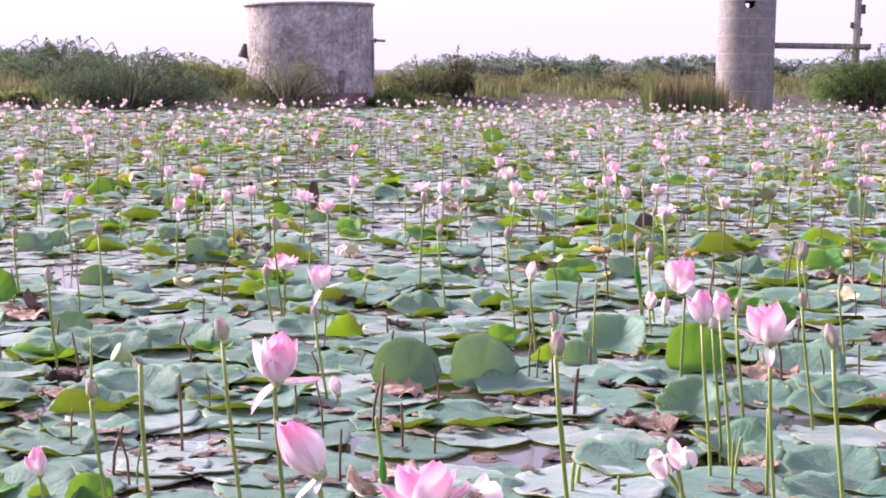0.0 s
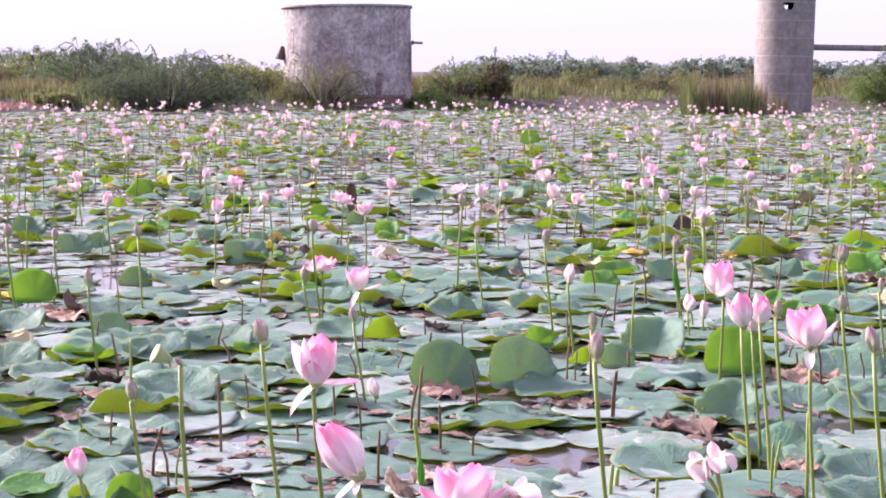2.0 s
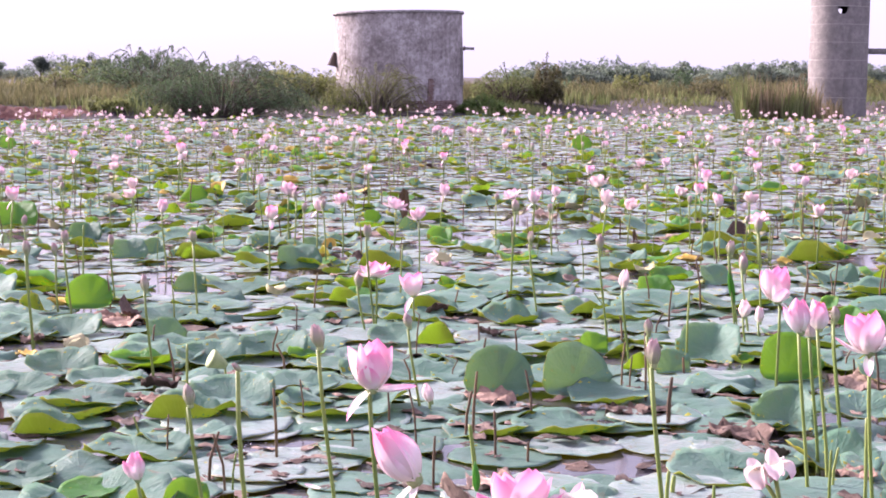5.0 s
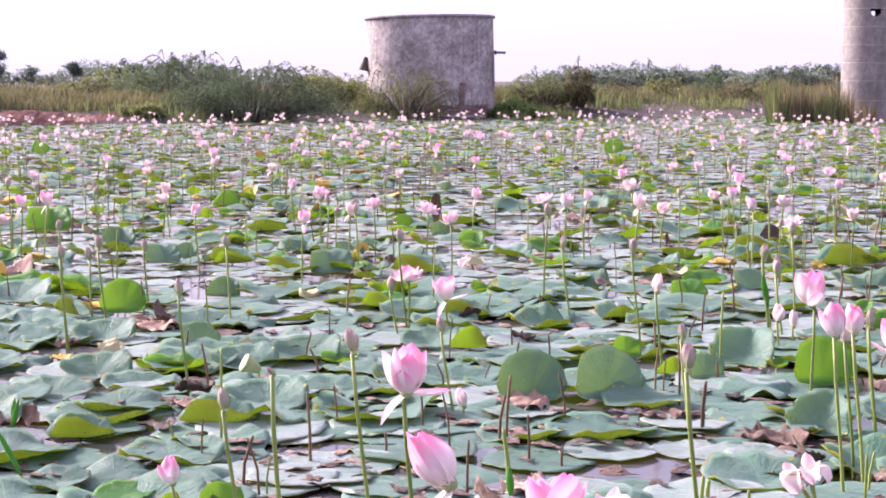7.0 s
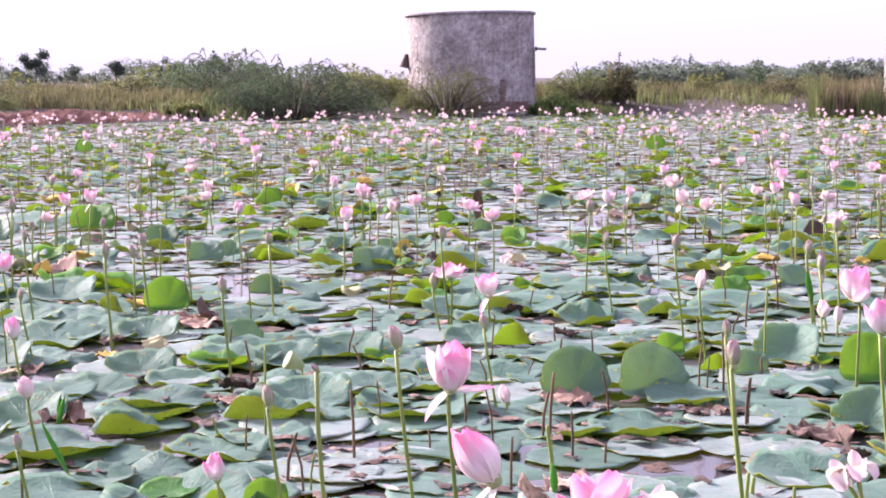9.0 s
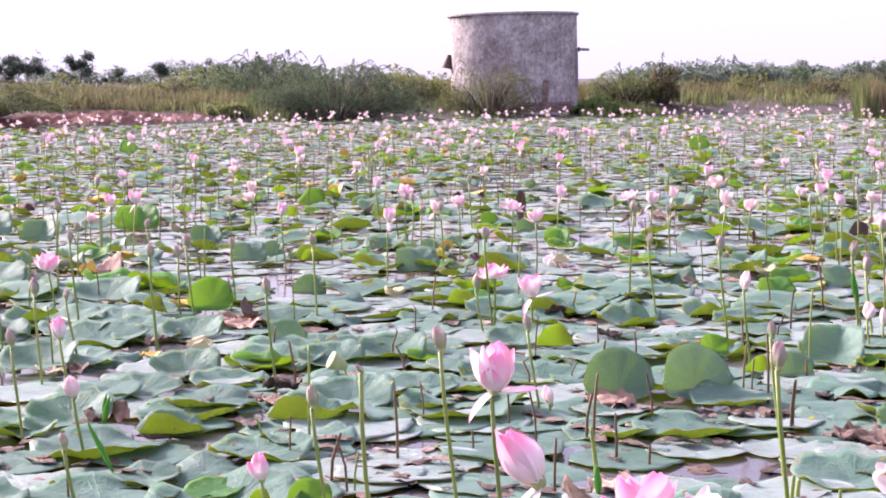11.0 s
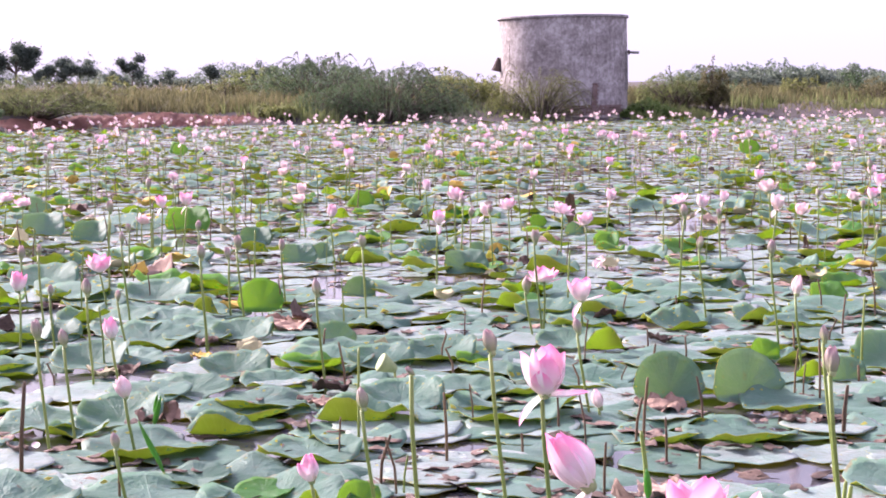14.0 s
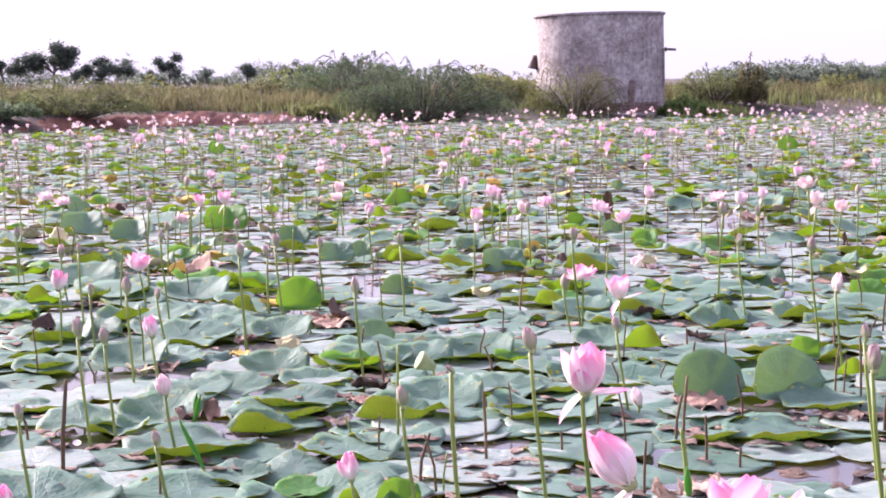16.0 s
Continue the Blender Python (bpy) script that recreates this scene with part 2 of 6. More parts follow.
RED_EARTH = mottled("red_earth", ((0.25, (0.085, 0.032, 0.024)), (0.5, (0.155, 0.062, 0.045)), (0.75, (0.235, 0.105, 0.08))), 0.9, 0.95, 7, 0.8, 0.08)


def concrete(name, pale, mid, dark, streak):
    """Weathered cement: blotches, streaks that run down, pits."""
    mat, n, l, b = material(name, 0.9)
    co = n.new("ShaderNodeTexCoord")
    stretch = n.new("ShaderNodeMapping")
    stretch.inputs["Scale"].default_value = (1, 1, 0.18)
    l.new(co.outputs["Object"], stretch.inputs[0])
    run = grain(n, l, stretch.outputs[0], 3.2, 6, 0.65)
    blot = grain(n, l, co.outputs["Object"], 1.1, 8, 0.75)
    pits = grain(n, l, co.outputs["Object"], 5.5, 8, 0.8)
    fac = maths(n, l, "ADD", maths(n, l, "MULTIPLY", blot, 0.45), maths(n, l, "MULTIPLY", pits, 0.55))
    col = ramp(n, l, fac, (0.4, dark), (0.5, mid), (0.585, pale))
    col = blend(n, l, ramp(n, l, run, (0.5, (0, 0, 0)), (0.72, (0.75, 0.75, 0.75))), col, streak)
    l.new(col, b.inputs["Base Color"])
    bump(n, l, b, pits, 0.6, 0.03)
    return mat


TANK_WALL = concrete("weathered_plaster", (0.47, 0.435, 0.43), (0.29, 0.258, 0.252), (0.15, 0.13, 0.126), (0.15, 0.128, 0.122))
PILLAR_WALL = concrete("pillar_concrete", (0.265, 0.238, 0.224), (0.2, 0.18, 0.17), (0.14, 0.126, 0.12), (0.12, 0.108, 0.103))
DARK_CONCRETE = concrete("dark_concrete", (0.31, 0.29, 0.28), (0.23, 0.21, 0.2), (0.15, 0.138, 0.13), (0.12, 0.11, 0.1))
RUST = mottled("rusty_iron", ((0.25, (0.05, 0.035, 0.03)), (0.5, (0.1, 0.07, 0.055)), (0.75, (0.16, 0.1, 0.07))), 5, 0.85, 40, 0.4)
BRICK = mottled("red_brick", ((0.25, (0.1, 0.06, 0.052)), (0.5, (0.16, 0.1, 0.088)), (0.75, (0.24, 0.18, 0.165))), 5, 0.9, 30, 0.5)


def foliage(name, dark, mid, pale, through_it=0.25):
    mat, n, l, b = material(name, 0.65)
    geo = n.new("ShaderNodeNewGeometry")
    fac = maths(n, l, "ADD", maths(n, l, "MULTIPLY", geo.outputs["Random Per Island"], 0.5), maths(n, l, "MULTIPLY", grain(n, l, geo.outputs["Position"], 0.7, 3), 0.55))
    col = ramp(n, l, fac, (0.2, dark), (0.55, mid), (0.9, pale))
    l.new(col, b.inputs["Base Color"])
    b.inputs["Specular IOR Level"].default_value = 0.25
    tr, mx = n.new("ShaderNodeBsdfTranslucent"), n.new("ShaderNodeMixShader")
    l.new(col, tr.inputs[0])
    mx.inputs[0].default_value = through_it
    l.new(b.outputs[0], mx.inputs[1])
    l.new(tr.outputs[0], mx.inputs[2])
    l.new(mx.outputs[0], n["Material Output"].inputs[0])
    return mat


THORN_LEAVES = foliage("thorn_bush_leaves", (0.055, 0.098, 0.05), (0.11, 0.168, 0.08), (0.205, 0.27, 0.14), 0.35)
OLIVE_LEAVES = foliage("olive_bush_leaves", (0.095, 0.125, 0.045), (0.16, 0.195, 0.07), (0.24, 0.275, 0.11), 0.45)
FRESH_LEAVES = foliage("fresh_bush_leaves", (0.1, 0.155, 0.05), (0.17, 0.25, 0.075), (0.26, 0.35, 0.12), 0.55)
YELLOW_LEAVES = foliage("yellow_green_leaves", (0.13, 0.155, 0.052), (0.215, 0.235, 0.082), (0.32, 0.33, 0.14), 0.5)
GRASS_BLADES = foliage("bank_grass", (0.088, 0.088, 0.042), (0.15, 0.145, 0.066), (0.25, 0.22, 0.115), 0.4)
GREEN_REEDS = foliage("green_reed_blades", (0.09, 0.12, 0.04), (0.16, 0.19, 0.07), (0.26, 0.27, 0.12), 0.4)
REED_BLADES = foliage("reed_blades", (0.095, 0.09, 0.045), (0.185, 0.15, 0.085), (0.33, 0.245, 0.165), 0.4)
# far trees: dark green lightened a little to stand for haze
TREE_LEAVES = foliage("dark_tree_leaves", (0.075, 0.1, 0.08), (0.12, 0.155, 0.12), (0.175, 0.215, 0.165), 0.35)
# far scrub: base colour paled in place of haze in the air
HAZED_LEAVES = foliage("hazed_far_leaves", (0.12, 0.16, 0.12), (0.18, 0.225, 0.165), (0.25, 0.295, 0.22), 0.5)
BARK = mottled("bark", ((0.25, (0.05, 0.04, 0.03)), (0.5, (0.1, 0.08, 0.06)), (0.75, (0.17, 0.14, 0.11))), 4, 0.9, 25, 0.5)


def water_material():
    mat, n, l, b = material("pond_water", 0.1)
    geo = n.new("ShaderNodeNewGeometry")
    col = ramp(n, l, grain(n, l, geo.outputs["Position"], 1.3, 5), (0.35, (0.05, 0.048, 0.056)), (0.65, (0.1, 0.094, 0.104)))
    l.new(col, b.inputs["Base Color"])
    bump(n, l, b, grain(n, l, geo.outputs["Position"], 9.0, 4), 0.22, 0.008)
    b.inputs["IOR"].default_value = 1.33
    return mat


WATER = water_material()


def drop_material():
    mat, n, l, b = material("water_drop", 0.02)
    b.inputs["Base Color"].default_value = (0.95, 0.97, 1.0, 1)
    b.inputs["Transmission Weight"].default_value, b.inputs["IOR"].default_value = 0.9, 1.33
    return mat


DROP = drop_material()

# ---- the setting: ground, water, banks ----
SHORE = ((-60, 12), (-30, 27), (-22, 35), (-18.5, 41), (-16.8, 45.5), (-15, 49.5), (-9, 54.5), (0, 59), (5, 62.5), (12, 63), (20, 65), (34, 58), (60, 30))


def shore(x):
    """How far ahead the water ends."""
    return float(np.interp(x, [p[0] for p in SHORE], [p[1] for p in SHORE]))


def height(x, y):
    """The ground: a shallow basin, a low bank round it, open flat land beyond."""
    n = noise.noise(Vector((x * 0.22, y * 0.22, 3.0))) + 0.4 * noise.noise(Vector((x * 0.9, y * 0.9, 8.0)))
    out = y - shore(x)
    near = 0.6 - y
    if out > 0 or near > 0 or abs(x) > 58:
        d = max(out, near, abs(x) - 58)
        rise = 0.38 * min(1, d / 2.5) + 0.25 * min(1, max(0, d - 1.5) / 5) + 0.004 * min(60, max(0, d - 6))
        rise += 0.1 * min(1, d / 1.5) * noise.noise(Vector((x * 1.0, y * 1.2, 5.0)))
        return rise + 0.13 * n * min(1, d / 2) - 0.05
    return max(-0.55, 0.25 * max(out, near)) + 0.03 * n - 0.06


def ground_sheet():
    xs = sorted({-2600, -1200, -600, -300, -160, *range(-100, 101, 4), *np.arange(-34, 30, 0.8), 160, 300, 600, 1200, 2600})
    ys = sorted({-1500, -400, -120, -40, -15, -6, -2, -0.5, 0.6, 2, *range(4, 34, 4), *np.arange(34, 78, 0.7), *range(80, 160, 6), 180, 220, 300, 450, 700, 1200, 3000})
    verts = [(x, y, height(x, y)) for y in ys for x in xs]
    w = len(xs)
    faces = [(j * w + i, j * w + i + 1, (j + 1) * w + i + 1, (j + 1) * w + i) for j in range(len(ys) - 1) for i in range(w - 1)]
    ob = part("ground", solid(verts, faces), EARTH)
    tagged(ob, "dry brown earth bank round a lotus pond", "ground", kind="structure")


ground_sheet()
wv = [(x, y, 0.0) for y in np.linspace(-3, 67, 29) for x in np.linspace(-62, 62, 41)]
wf = [(j * 41 + i, j * 41 + i + 1, (j + 1) * 41 + i + 1, (j + 1) * 41 + i) for j in range(28) for i in range(40)]
tagged(part("water", solid(wv, wf), WATER), "still murky pond water under lotus leaves", "water", kind="structure")


# ---- the round tank on the far shore ----
def ring_piece(r0, r1, z0, z1, a0, a1, steps=3):
    """A block of a round wall between two angles, as arrays."""
    verts, faces = [], []
    for i in range(steps + 1):
        a = a0 + (a1 - a0) * i / steps
        for r, z in ((r0, z0), (r1, z0), (r1, z1), (r0, z1)):
            verts.append((r * math.sin(a), -r * math.cos(a), z))
    for i in range(steps):
        for j in range(4):
            k = (j + 1) % 4
            faces.append((i * 4 + j, i * 4 + k, (i + 1) * 4 + k, (i + 1) * 4 + j))
    faces += [(3, 2, 1, 0), tuple(steps * 4 + i for i in range(4))]
    return verts, faces, None, None


def box(sx, sy, sz, at=(0, 0, 0), edge=0.0, turn=0.0, cuts=0):
    bm = bmesh.new()
    bmesh.ops.create_cube(bm, size=1, matrix=Matrix.Translation(at) @ Matrix.Rotation(turn, 4, "Z") @ Matrix.Diagonal((sx, sy, sz, 1)))
    if edge:
        bmesh.ops.bevel(bm, geom=bm.edges, offset=edge, segments=2, affect="EDGES", profile=0.6)
    return bm


RIM = concrete("rim_cement", (0.38, 0.355, 0.355), (0.26, 0.24, 0.24), (0.17, 0.155, 0.155), (0.13, 0.12, 0.12))


def build_tank(x, y, z):
    tank = new("water_tank")
    tagged(tank, "round weathered grey cement tank, red brick at its foot", "water tank")
    r, h = 2.41, 4.13
    wall = lathe([(r - 0.25, h - 0.05), (r - 0.25, 0.2), (0.02, 0.2), (0.02, 0), (r + 0.02, 0), (r + 0.012, 0.3), (r, 0.45), (r - 0.005, 1.2), (r + 0.01, 2.2), (r, h - 0.28), (r, h - 0.05)], 96, 0.006, 3)
    part("wall", solid(*wall[:2]), TANK_WALL, tank)
    rim = lathe([(r - 0.3, h), (r - 0.3, h - 0.1), (r + 0.06, h - 0.1), (r + 0.075, h - 0.08), (r + 0.075, h - 0.02), (r + 0.05, h), (r - 0.3, h)], 96, 0.007, 9)
    part("rim", solid(*rim[:2]), RIM, tank, "darker cement rim")
    # bare bricks along the foot and in the narrow patch beside the crack
    rnd = random.Random(4)
    shapes = []
    for w in (0.2, 0.23):
        v, f = ring_piece(r - 0.05, r + 0.035, 0, 0.062, -w / 2 / r, w / 2 / r, 2)[:2]
        shapes.append(solid(v, f, "brick", False))
        shapes[-1].materials.append(BRICK)
    for row in range(5):
        a = 0.0 + 0.05 * (row % 2) + rnd.random() * 0.03
        end = 1.15 + rnd.random() * 0.1 - 0.03 * row
        while a < end:
            if row < 6 or rnd.random() > 0.4:
                part("brick", rnd.choice(shapes), None, tank, m=pose(0, 0, 0.46 + row * 0.073, 0, 0, math.degrees(a)))
            a += 0.104
    for row in range(11):
        part("brick", shapes[row % 2], None, tank, m=pose(0, 0, 0.82 + row * 0.073, 0, 0, 27.5 + 0.9 * (row % 2) + row * 0.12))
    # cracks, a little proud of the plaster as dark broken edges
    for a0, z0, z1, wide in ((-55, 2.3, 3.25, 0.02), (31, 1.9, 3.5, 0.012)):
        path = []
        for i in range(15):
            zz = z0 + (z1 - z0) * i / 14
            a = radians(a0) + 0.018 * noise.noise(Vector((zz * 2.5, a0, 1)))
            path.append(((r + 0.002) * math.sin(a), -(r + 0.002) * math.cos(a), zz))
        v, f = tube(path, [wide * (0.35 + 0.65 * abs(noise.noise(Vector((i * 0.6, a0, 5))))) for i in range(15)], 5)[:2]
        part("crack", solid(v, f), RUST, tank, "dark crack in the plaster")
    # outlet pipe and the upright duct below it
    v, f = tube([(r - 0.1, -0.55, 2.74), (r + 0.1, -0.55, 2.74), (r + 0.43, -0.55, 2.72)], 0.05, 10)[:2]
    pipe = part("outlet_pipe", solid(v, f), DARK_CONCRETE, tank, "stubby horizontal outlet pipe")
    part("flange", lathe_mesh([(0.0, -0.03), (0.09, -0.03), (0.09, 0.03), (0.0, 0.03)], 14), RUST, pipe, m=pose(r + 0.05, -0.55, 2.74, 0, 90, 0))
    part("duct", box(0.13, 0.2, 1.42, (r - 0.06, -0.62, 2.05), 0.02), DARK_CONCRETE, tank, "dark upright duct")
    # hooded outlet on the other side
    hood = bmesh.new()
    bmesh.ops.create_cone(hood, cap_ends=True, segments=12, radius1=0.2, radius2=0.07, depth=0.52, matrix=Matrix.Translation((-r - 0.05, -0.5, 2.39)) @ Matrix.Rotation(radians(12), 4, "Y"))
    part("hood", hood, RUST, tank, "dark hooded spout")
    part("bracket", box(0.16, 0.06, 0.06, (-r + 0.02, -0.5, 2.57), 0.01), RUST, tank)
    tank.matrix_basis = pose(x, y, z, 0, -0.9, 0)


def lathe_mesh(profile, sides):
    v, f = lathe(profile, sides)[:2]
    return solid(v, f)


build_tank(-0.45, 62.6, -0.3)


# ---- the tall pier with its walkway beam and post ----
def build_pier(x, y, z):
    pier = new("concrete_pier")
    tagged(pier, "tall round grey concrete pier with casting joints and a round hole", "pier")
    r, top = 1.05, 9.0
    z0 = 0.0
    lifts = [0, 0.72, 1.42, 2.06, 2.7, 3.34, 3.98, 4.62, 5.3, 6.0, 6.7, 7.4, 8.1, top]
    for i in range(len(lifts) - 1):
        a, b = lifts[i], lifts[i + 1]
        prof = [(r - 0.24, a), (r - 0.012, a), (r - 0.003, a + 0.006), (r, a + 0.015), (r, a + 0.05), (r, (a + b) / 2), (r, b - 0.05), (r, b - 0.015), (r - 0.003, b - 0.006), (r - 0.012, b), (r - 0.24, b)]
        if a <= 3.9 < b + 0.4 and b > 3.5:
            v, f = ring_with_hole(r, a, b, 3.89, 0.2, radians(-8.5))
        else:
            v, f = lathe(prof, 64, 0.004, i)[:2]
        part("drum", solid(v, f), PILLAR_WALL, pier)
        v, f = lathe([(r - 0.03, b - 0.018), (r + 0.004, b - 0.013), (r + 0.004, b + 0.013), (r - 0.03, b + 0.018)], 64, 0.004, i)[:2]
        part("joint", solid(v, f), JOINT, pier, "pale mortar joint")
    part("cap", lathe_mesh([(0.0, top), (r + 0.1, top), (r + 0.1, top + 0.2), (0, top + 0.2)], 48), PILLAR_WALL, pier)
    pier.matrix_basis = pose(x, y, z, 0, 0.6, 0)


def ring_with_hole(r, a, b, zc, rh, ac):
    """A drum of the pier between heights a and b, pierced by a round hole right through at height zc."""
    t = r - 0.24
    bm = bmesh.new()
    segs, rows = 128, 22
    grid = {}
    keep = lambda ang, z: min(math.hypot((((ang - c + math.pi) % (2 * math.pi)) - math.pi) * r, z - zc) for c in (ac, ac + math.pi)) > rh
    for j in range(segs):
        ang = 2 * math.pi * j / segs
        for i in range(rows + 1):
            z = a + (b - a) * i / rows
            aa, zz = ang, z
            for c in (ac, ac + math.pi):
                du, dz = (((ang - c + math.pi) % (2 * math.pi)) - math.pi) * r, z - zc
                d = math.hypot(du, dz)
                if abs(d - rh) < 0.04 and d > 0:
                    aa, zz = c + du / d * rh / r, zc + dz / d * rh
            for k, rad in enumerate((t, r)):
                grid[j, i, k] = bm.verts.new((rad * math.sin(aa), -rad * math.cos(aa), min(b, max(a, zz))))
    cells = {}
    for j in range(segs):
        for i in range(rows):
            am, zm = 2 * math.pi * (j + 0.5) / segs, a + (b - a) * (i + 0.5) / rows
            cells[j, i] = keep(am, zm)
    for (j, i), full in cells.items():
        if not full:
            continue
        q = [(j, i), ((j + 1) % segs, i), ((j + 1) % segs, i + 1), (j, i + 1)]
        bm.faces.new([grid[p[0], p[1], 1] for p in q])
        bm.faces.new([grid[p[0], p[1], 0] for p in reversed(q)])
        for (dj, di), (p, s) in zip(((0, -1), (1, 0), (0, 1), (-1, 0)), ((q[0], q[1]), (q[1], q[2]), (q[2], q[3]), (q[3], q[0]))):
            if not cells.get(((j + dj) % segs, i + di), False):
                bm.faces.new([grid[p[0], p[1], 1], grid[p[0], p[1], 0], grid[s[0], s[1], 0], grid[s[0], s[1], 1]])
    me = bpy.data.meshes.new("drum")
    bm.to_mesh(me)
    bm.free()
    v = [tuple(p.co) for p in me.vertices]
    f = [tuple(p.vertices) for p in me.polygons]
    return v, f


JOINT = mottled("pale_mortar", ((0.25, (0.22, 0.2, 0.19)), (0.5, (0.28, 0.255, 0.24)), (0.75, (0.35, 0.32, 0.3))), 6, 0.9, 40, 0.4)
build_pier(15.45, 59.6, 0.0)

beam = tagged(new("walkway_beam"), "long dark weathered concrete beam between pier and post", "beam")
part("girder", box(4.6, 0.3, 0.16, (0, 0, 0), 0.02), DARK_CONCRETE, beam)
part("lower_flange", box(4.6, 0.16, 0.06, (0, 0, -0.11), 0.01), DARK_CONCRETE, beam)
beam.matrix_basis = pose(18.15, 60.4, 2.43, 0, 0.25, 3)
post = tagged(new("concrete_post"), "slim rough concrete post with brackets standing by the beam", "post")
v, f = tube([(0, 0, 0), (0.02, 0, 2), (0.05, 0, 4), (0.03, 0, 6.5), (0.05, 0, 8)], [0.17, 0.16, 0.145, 0.14, 0.135], 8)[:2]
part("shaft", solid(v, f, "mesh", False), DARK_CONCRETE, post)
for bx, bz, s in ((0.2, 4.1, 0.18), (0.26, 3.6, 0.22), (-0.16, 3.0, 0.14), (0.2, 5.2, 0.16), (0.17, 2.75, 0.2)):
    part("bracket", box(s * 0.8, 0.12, s * 1.6, (bx, 0, bz), 0.02), RUST, post)
post.matrix_basis = pose(20.0, 60.9, 0.2, 0, 0, 0)

# ---- plants of the banks ----
def leafy(rnd, heap, at, size, slot=0, n=1, loose=1.3, slim=0.42):
    """Small pointed leaves round a place."""
    for _ in range(n):
        c = Vector(at) + Vector((rnd.gauss(0, 1), rnd.gauss(0, 1), rnd.gauss(0, 0.8))) * size * loose
        a, b = rnd.uniform(0, 6.283), rnd.uniform(-0.9, 0.9)
        way = Vector((math.cos(a) * math.cos(b), math.sin(a) * math.cos(b), math.sin(b)))
        side = way.cross(Vector((rnd.uniform(-1, 1), rnd.uniform(-1, 1), 1))).normalized()
        s = size * rnd.uniform(0.6, 1.3)
        heap.add(((c - way * s, c + side * s * slim, c + way * s, c - side * s * slim + way * s * 0.1), ((0, 1, 2, 3),), [slot], None))


def bush(name, label, x, y, wide, deep, tall, mat, seed, twigs=260, leaf_size=0.075, droop=0.5, per=9, whips=0, foot=None, slim=0.42, hang=0):
    """A bush of many arching twigs, each set with leaves; its crown has gaps and stray whips."""
    rnd = random.Random(seed)
    thing = tagged(new(name), label, "bush")
    z = height(x, y) if foot is None else foot
    wood, crown = Heap(), Heap()
    for i in range(twigs):
        a, q = rnd.uniform(0, 6.283), math.sqrt(rnd.random())
        bx, by = math.cos(a) * q, math.sin(a) * q
        lump = 0.72 + 0.4 * noise.noise(Vector((bx * 2.2 + seed, by * 2.2, 0.5)))
        top = tall * lump * math.sqrt(max(0.05, 1 - 0.8 * q * q)) * rnd.uniform(0.4, 1.12)
        tip = Vector((bx * wide, by * deep, top))
        out = Vector((math.cos(a) * wide, math.sin(a) * deep, 0)) * rnd.uniform(0.05, 0.22)
        end = tip + out - Vector((0, 0, droop * rnd.uniform(0.2, 1.0) * tall * 0.4))
        end.z = max(0.02, end.z)
        if i % 6 == 0:
            v, f = tube([(bx * wide * 0.25, by * deep * 0.25, -0.1), tip * 0.6, tip, end], [0.035, 0.022, 0.012, 0.005], 4, False)[:2]
            wood.add((v, f, None, None))
        for k in range(per):
            t = k / (per - 1)
            p = tip.lerp(end, t) + Vector((0, 0, 0.25 * tall * droop * t * (1 - t)))
            leafy(rnd, crown, p, leaf_size, 0, 2, 0.75, slim)
    for i in range(hang):
        # a long shoot that climbs out of the crown and bends over
        a, q = rnd.uniform(0, 6.283), rnd.uniform(0.2, 0.95)
        base = Vector((math.cos(a) * wide * q, math.sin(a) * deep * q, tall * rnd.uniform(0.5, 0.95) * math.sqrt(1 - 0.6 * q * q)))
        way = Vector((math.cos(a) * rnd.uniform(0.3, 0.9) + rnd.gauss(0.15, 0.5), -rnd.uniform(0, 0.5), 0))
        up, fall = rnd.uniform(0.05, 0.32), rnd.uniform(0.5, 1.7)
        pts = []
        for k in range(9):
            t = k / 8
            pts.append(base + way * t + Vector((0, 0, up * math.sin(min(1, t * 2) * math.pi / 2) - fall * max(0, t - 0.3) ** 2 * 2)))
        pts = [p for p in pts if p.z > 0.03]
        if len(pts) < 3:
            continue
        v, f = tube(pts, [0.012 - 0.001 * k for k in range(len(pts))], 3, False)[:2]
        wood.add((v, f, None, None))
        for p, s in zip(pts, pts[1:]):
            for k in range(5):
                leafy(rnd, crown, p.lerp(s, k / 5), leaf_size * 0.85, 0, 2, 0.6, slim)
    for i in range(whips):
        a = rnd.uniform(0, 6.283)
        q = rnd.uniform(0.1, 0.8)
        base = Vector((math.cos(a) * wide * q, math.sin(a) * deep * q, tall * 0.6))
        way = Vector((rnd.choice((-1, 1)) * rnd.uniform(0.5, 1.3), rnd.uniform(-0.5, 0.5), 0)) * 0.5
        pts = [base + way * 1.9 * k / 6 + Vector((0, 0, tall * 0.3 * math.sin(2.3 * k / 6))) for k in range(7)]
        v, f = tube(pts, [0.013, 0.012, 0.011, 0.009, 0.008, 0.006, 0.004], 4, False)[:2]
        wood.add((v, f, None, None))
        for p in range(2, 7):
            leafy(rnd, crown, pts[p], leaf_size * 0.7, 0, 3, 1.0)
    part("wood", wood.mesh(), BARK, thing)
    part("crown", crown.mesh("crown", False), mat, thing)
    thing.matrix_basis = pose(x, y, z)
    return thing


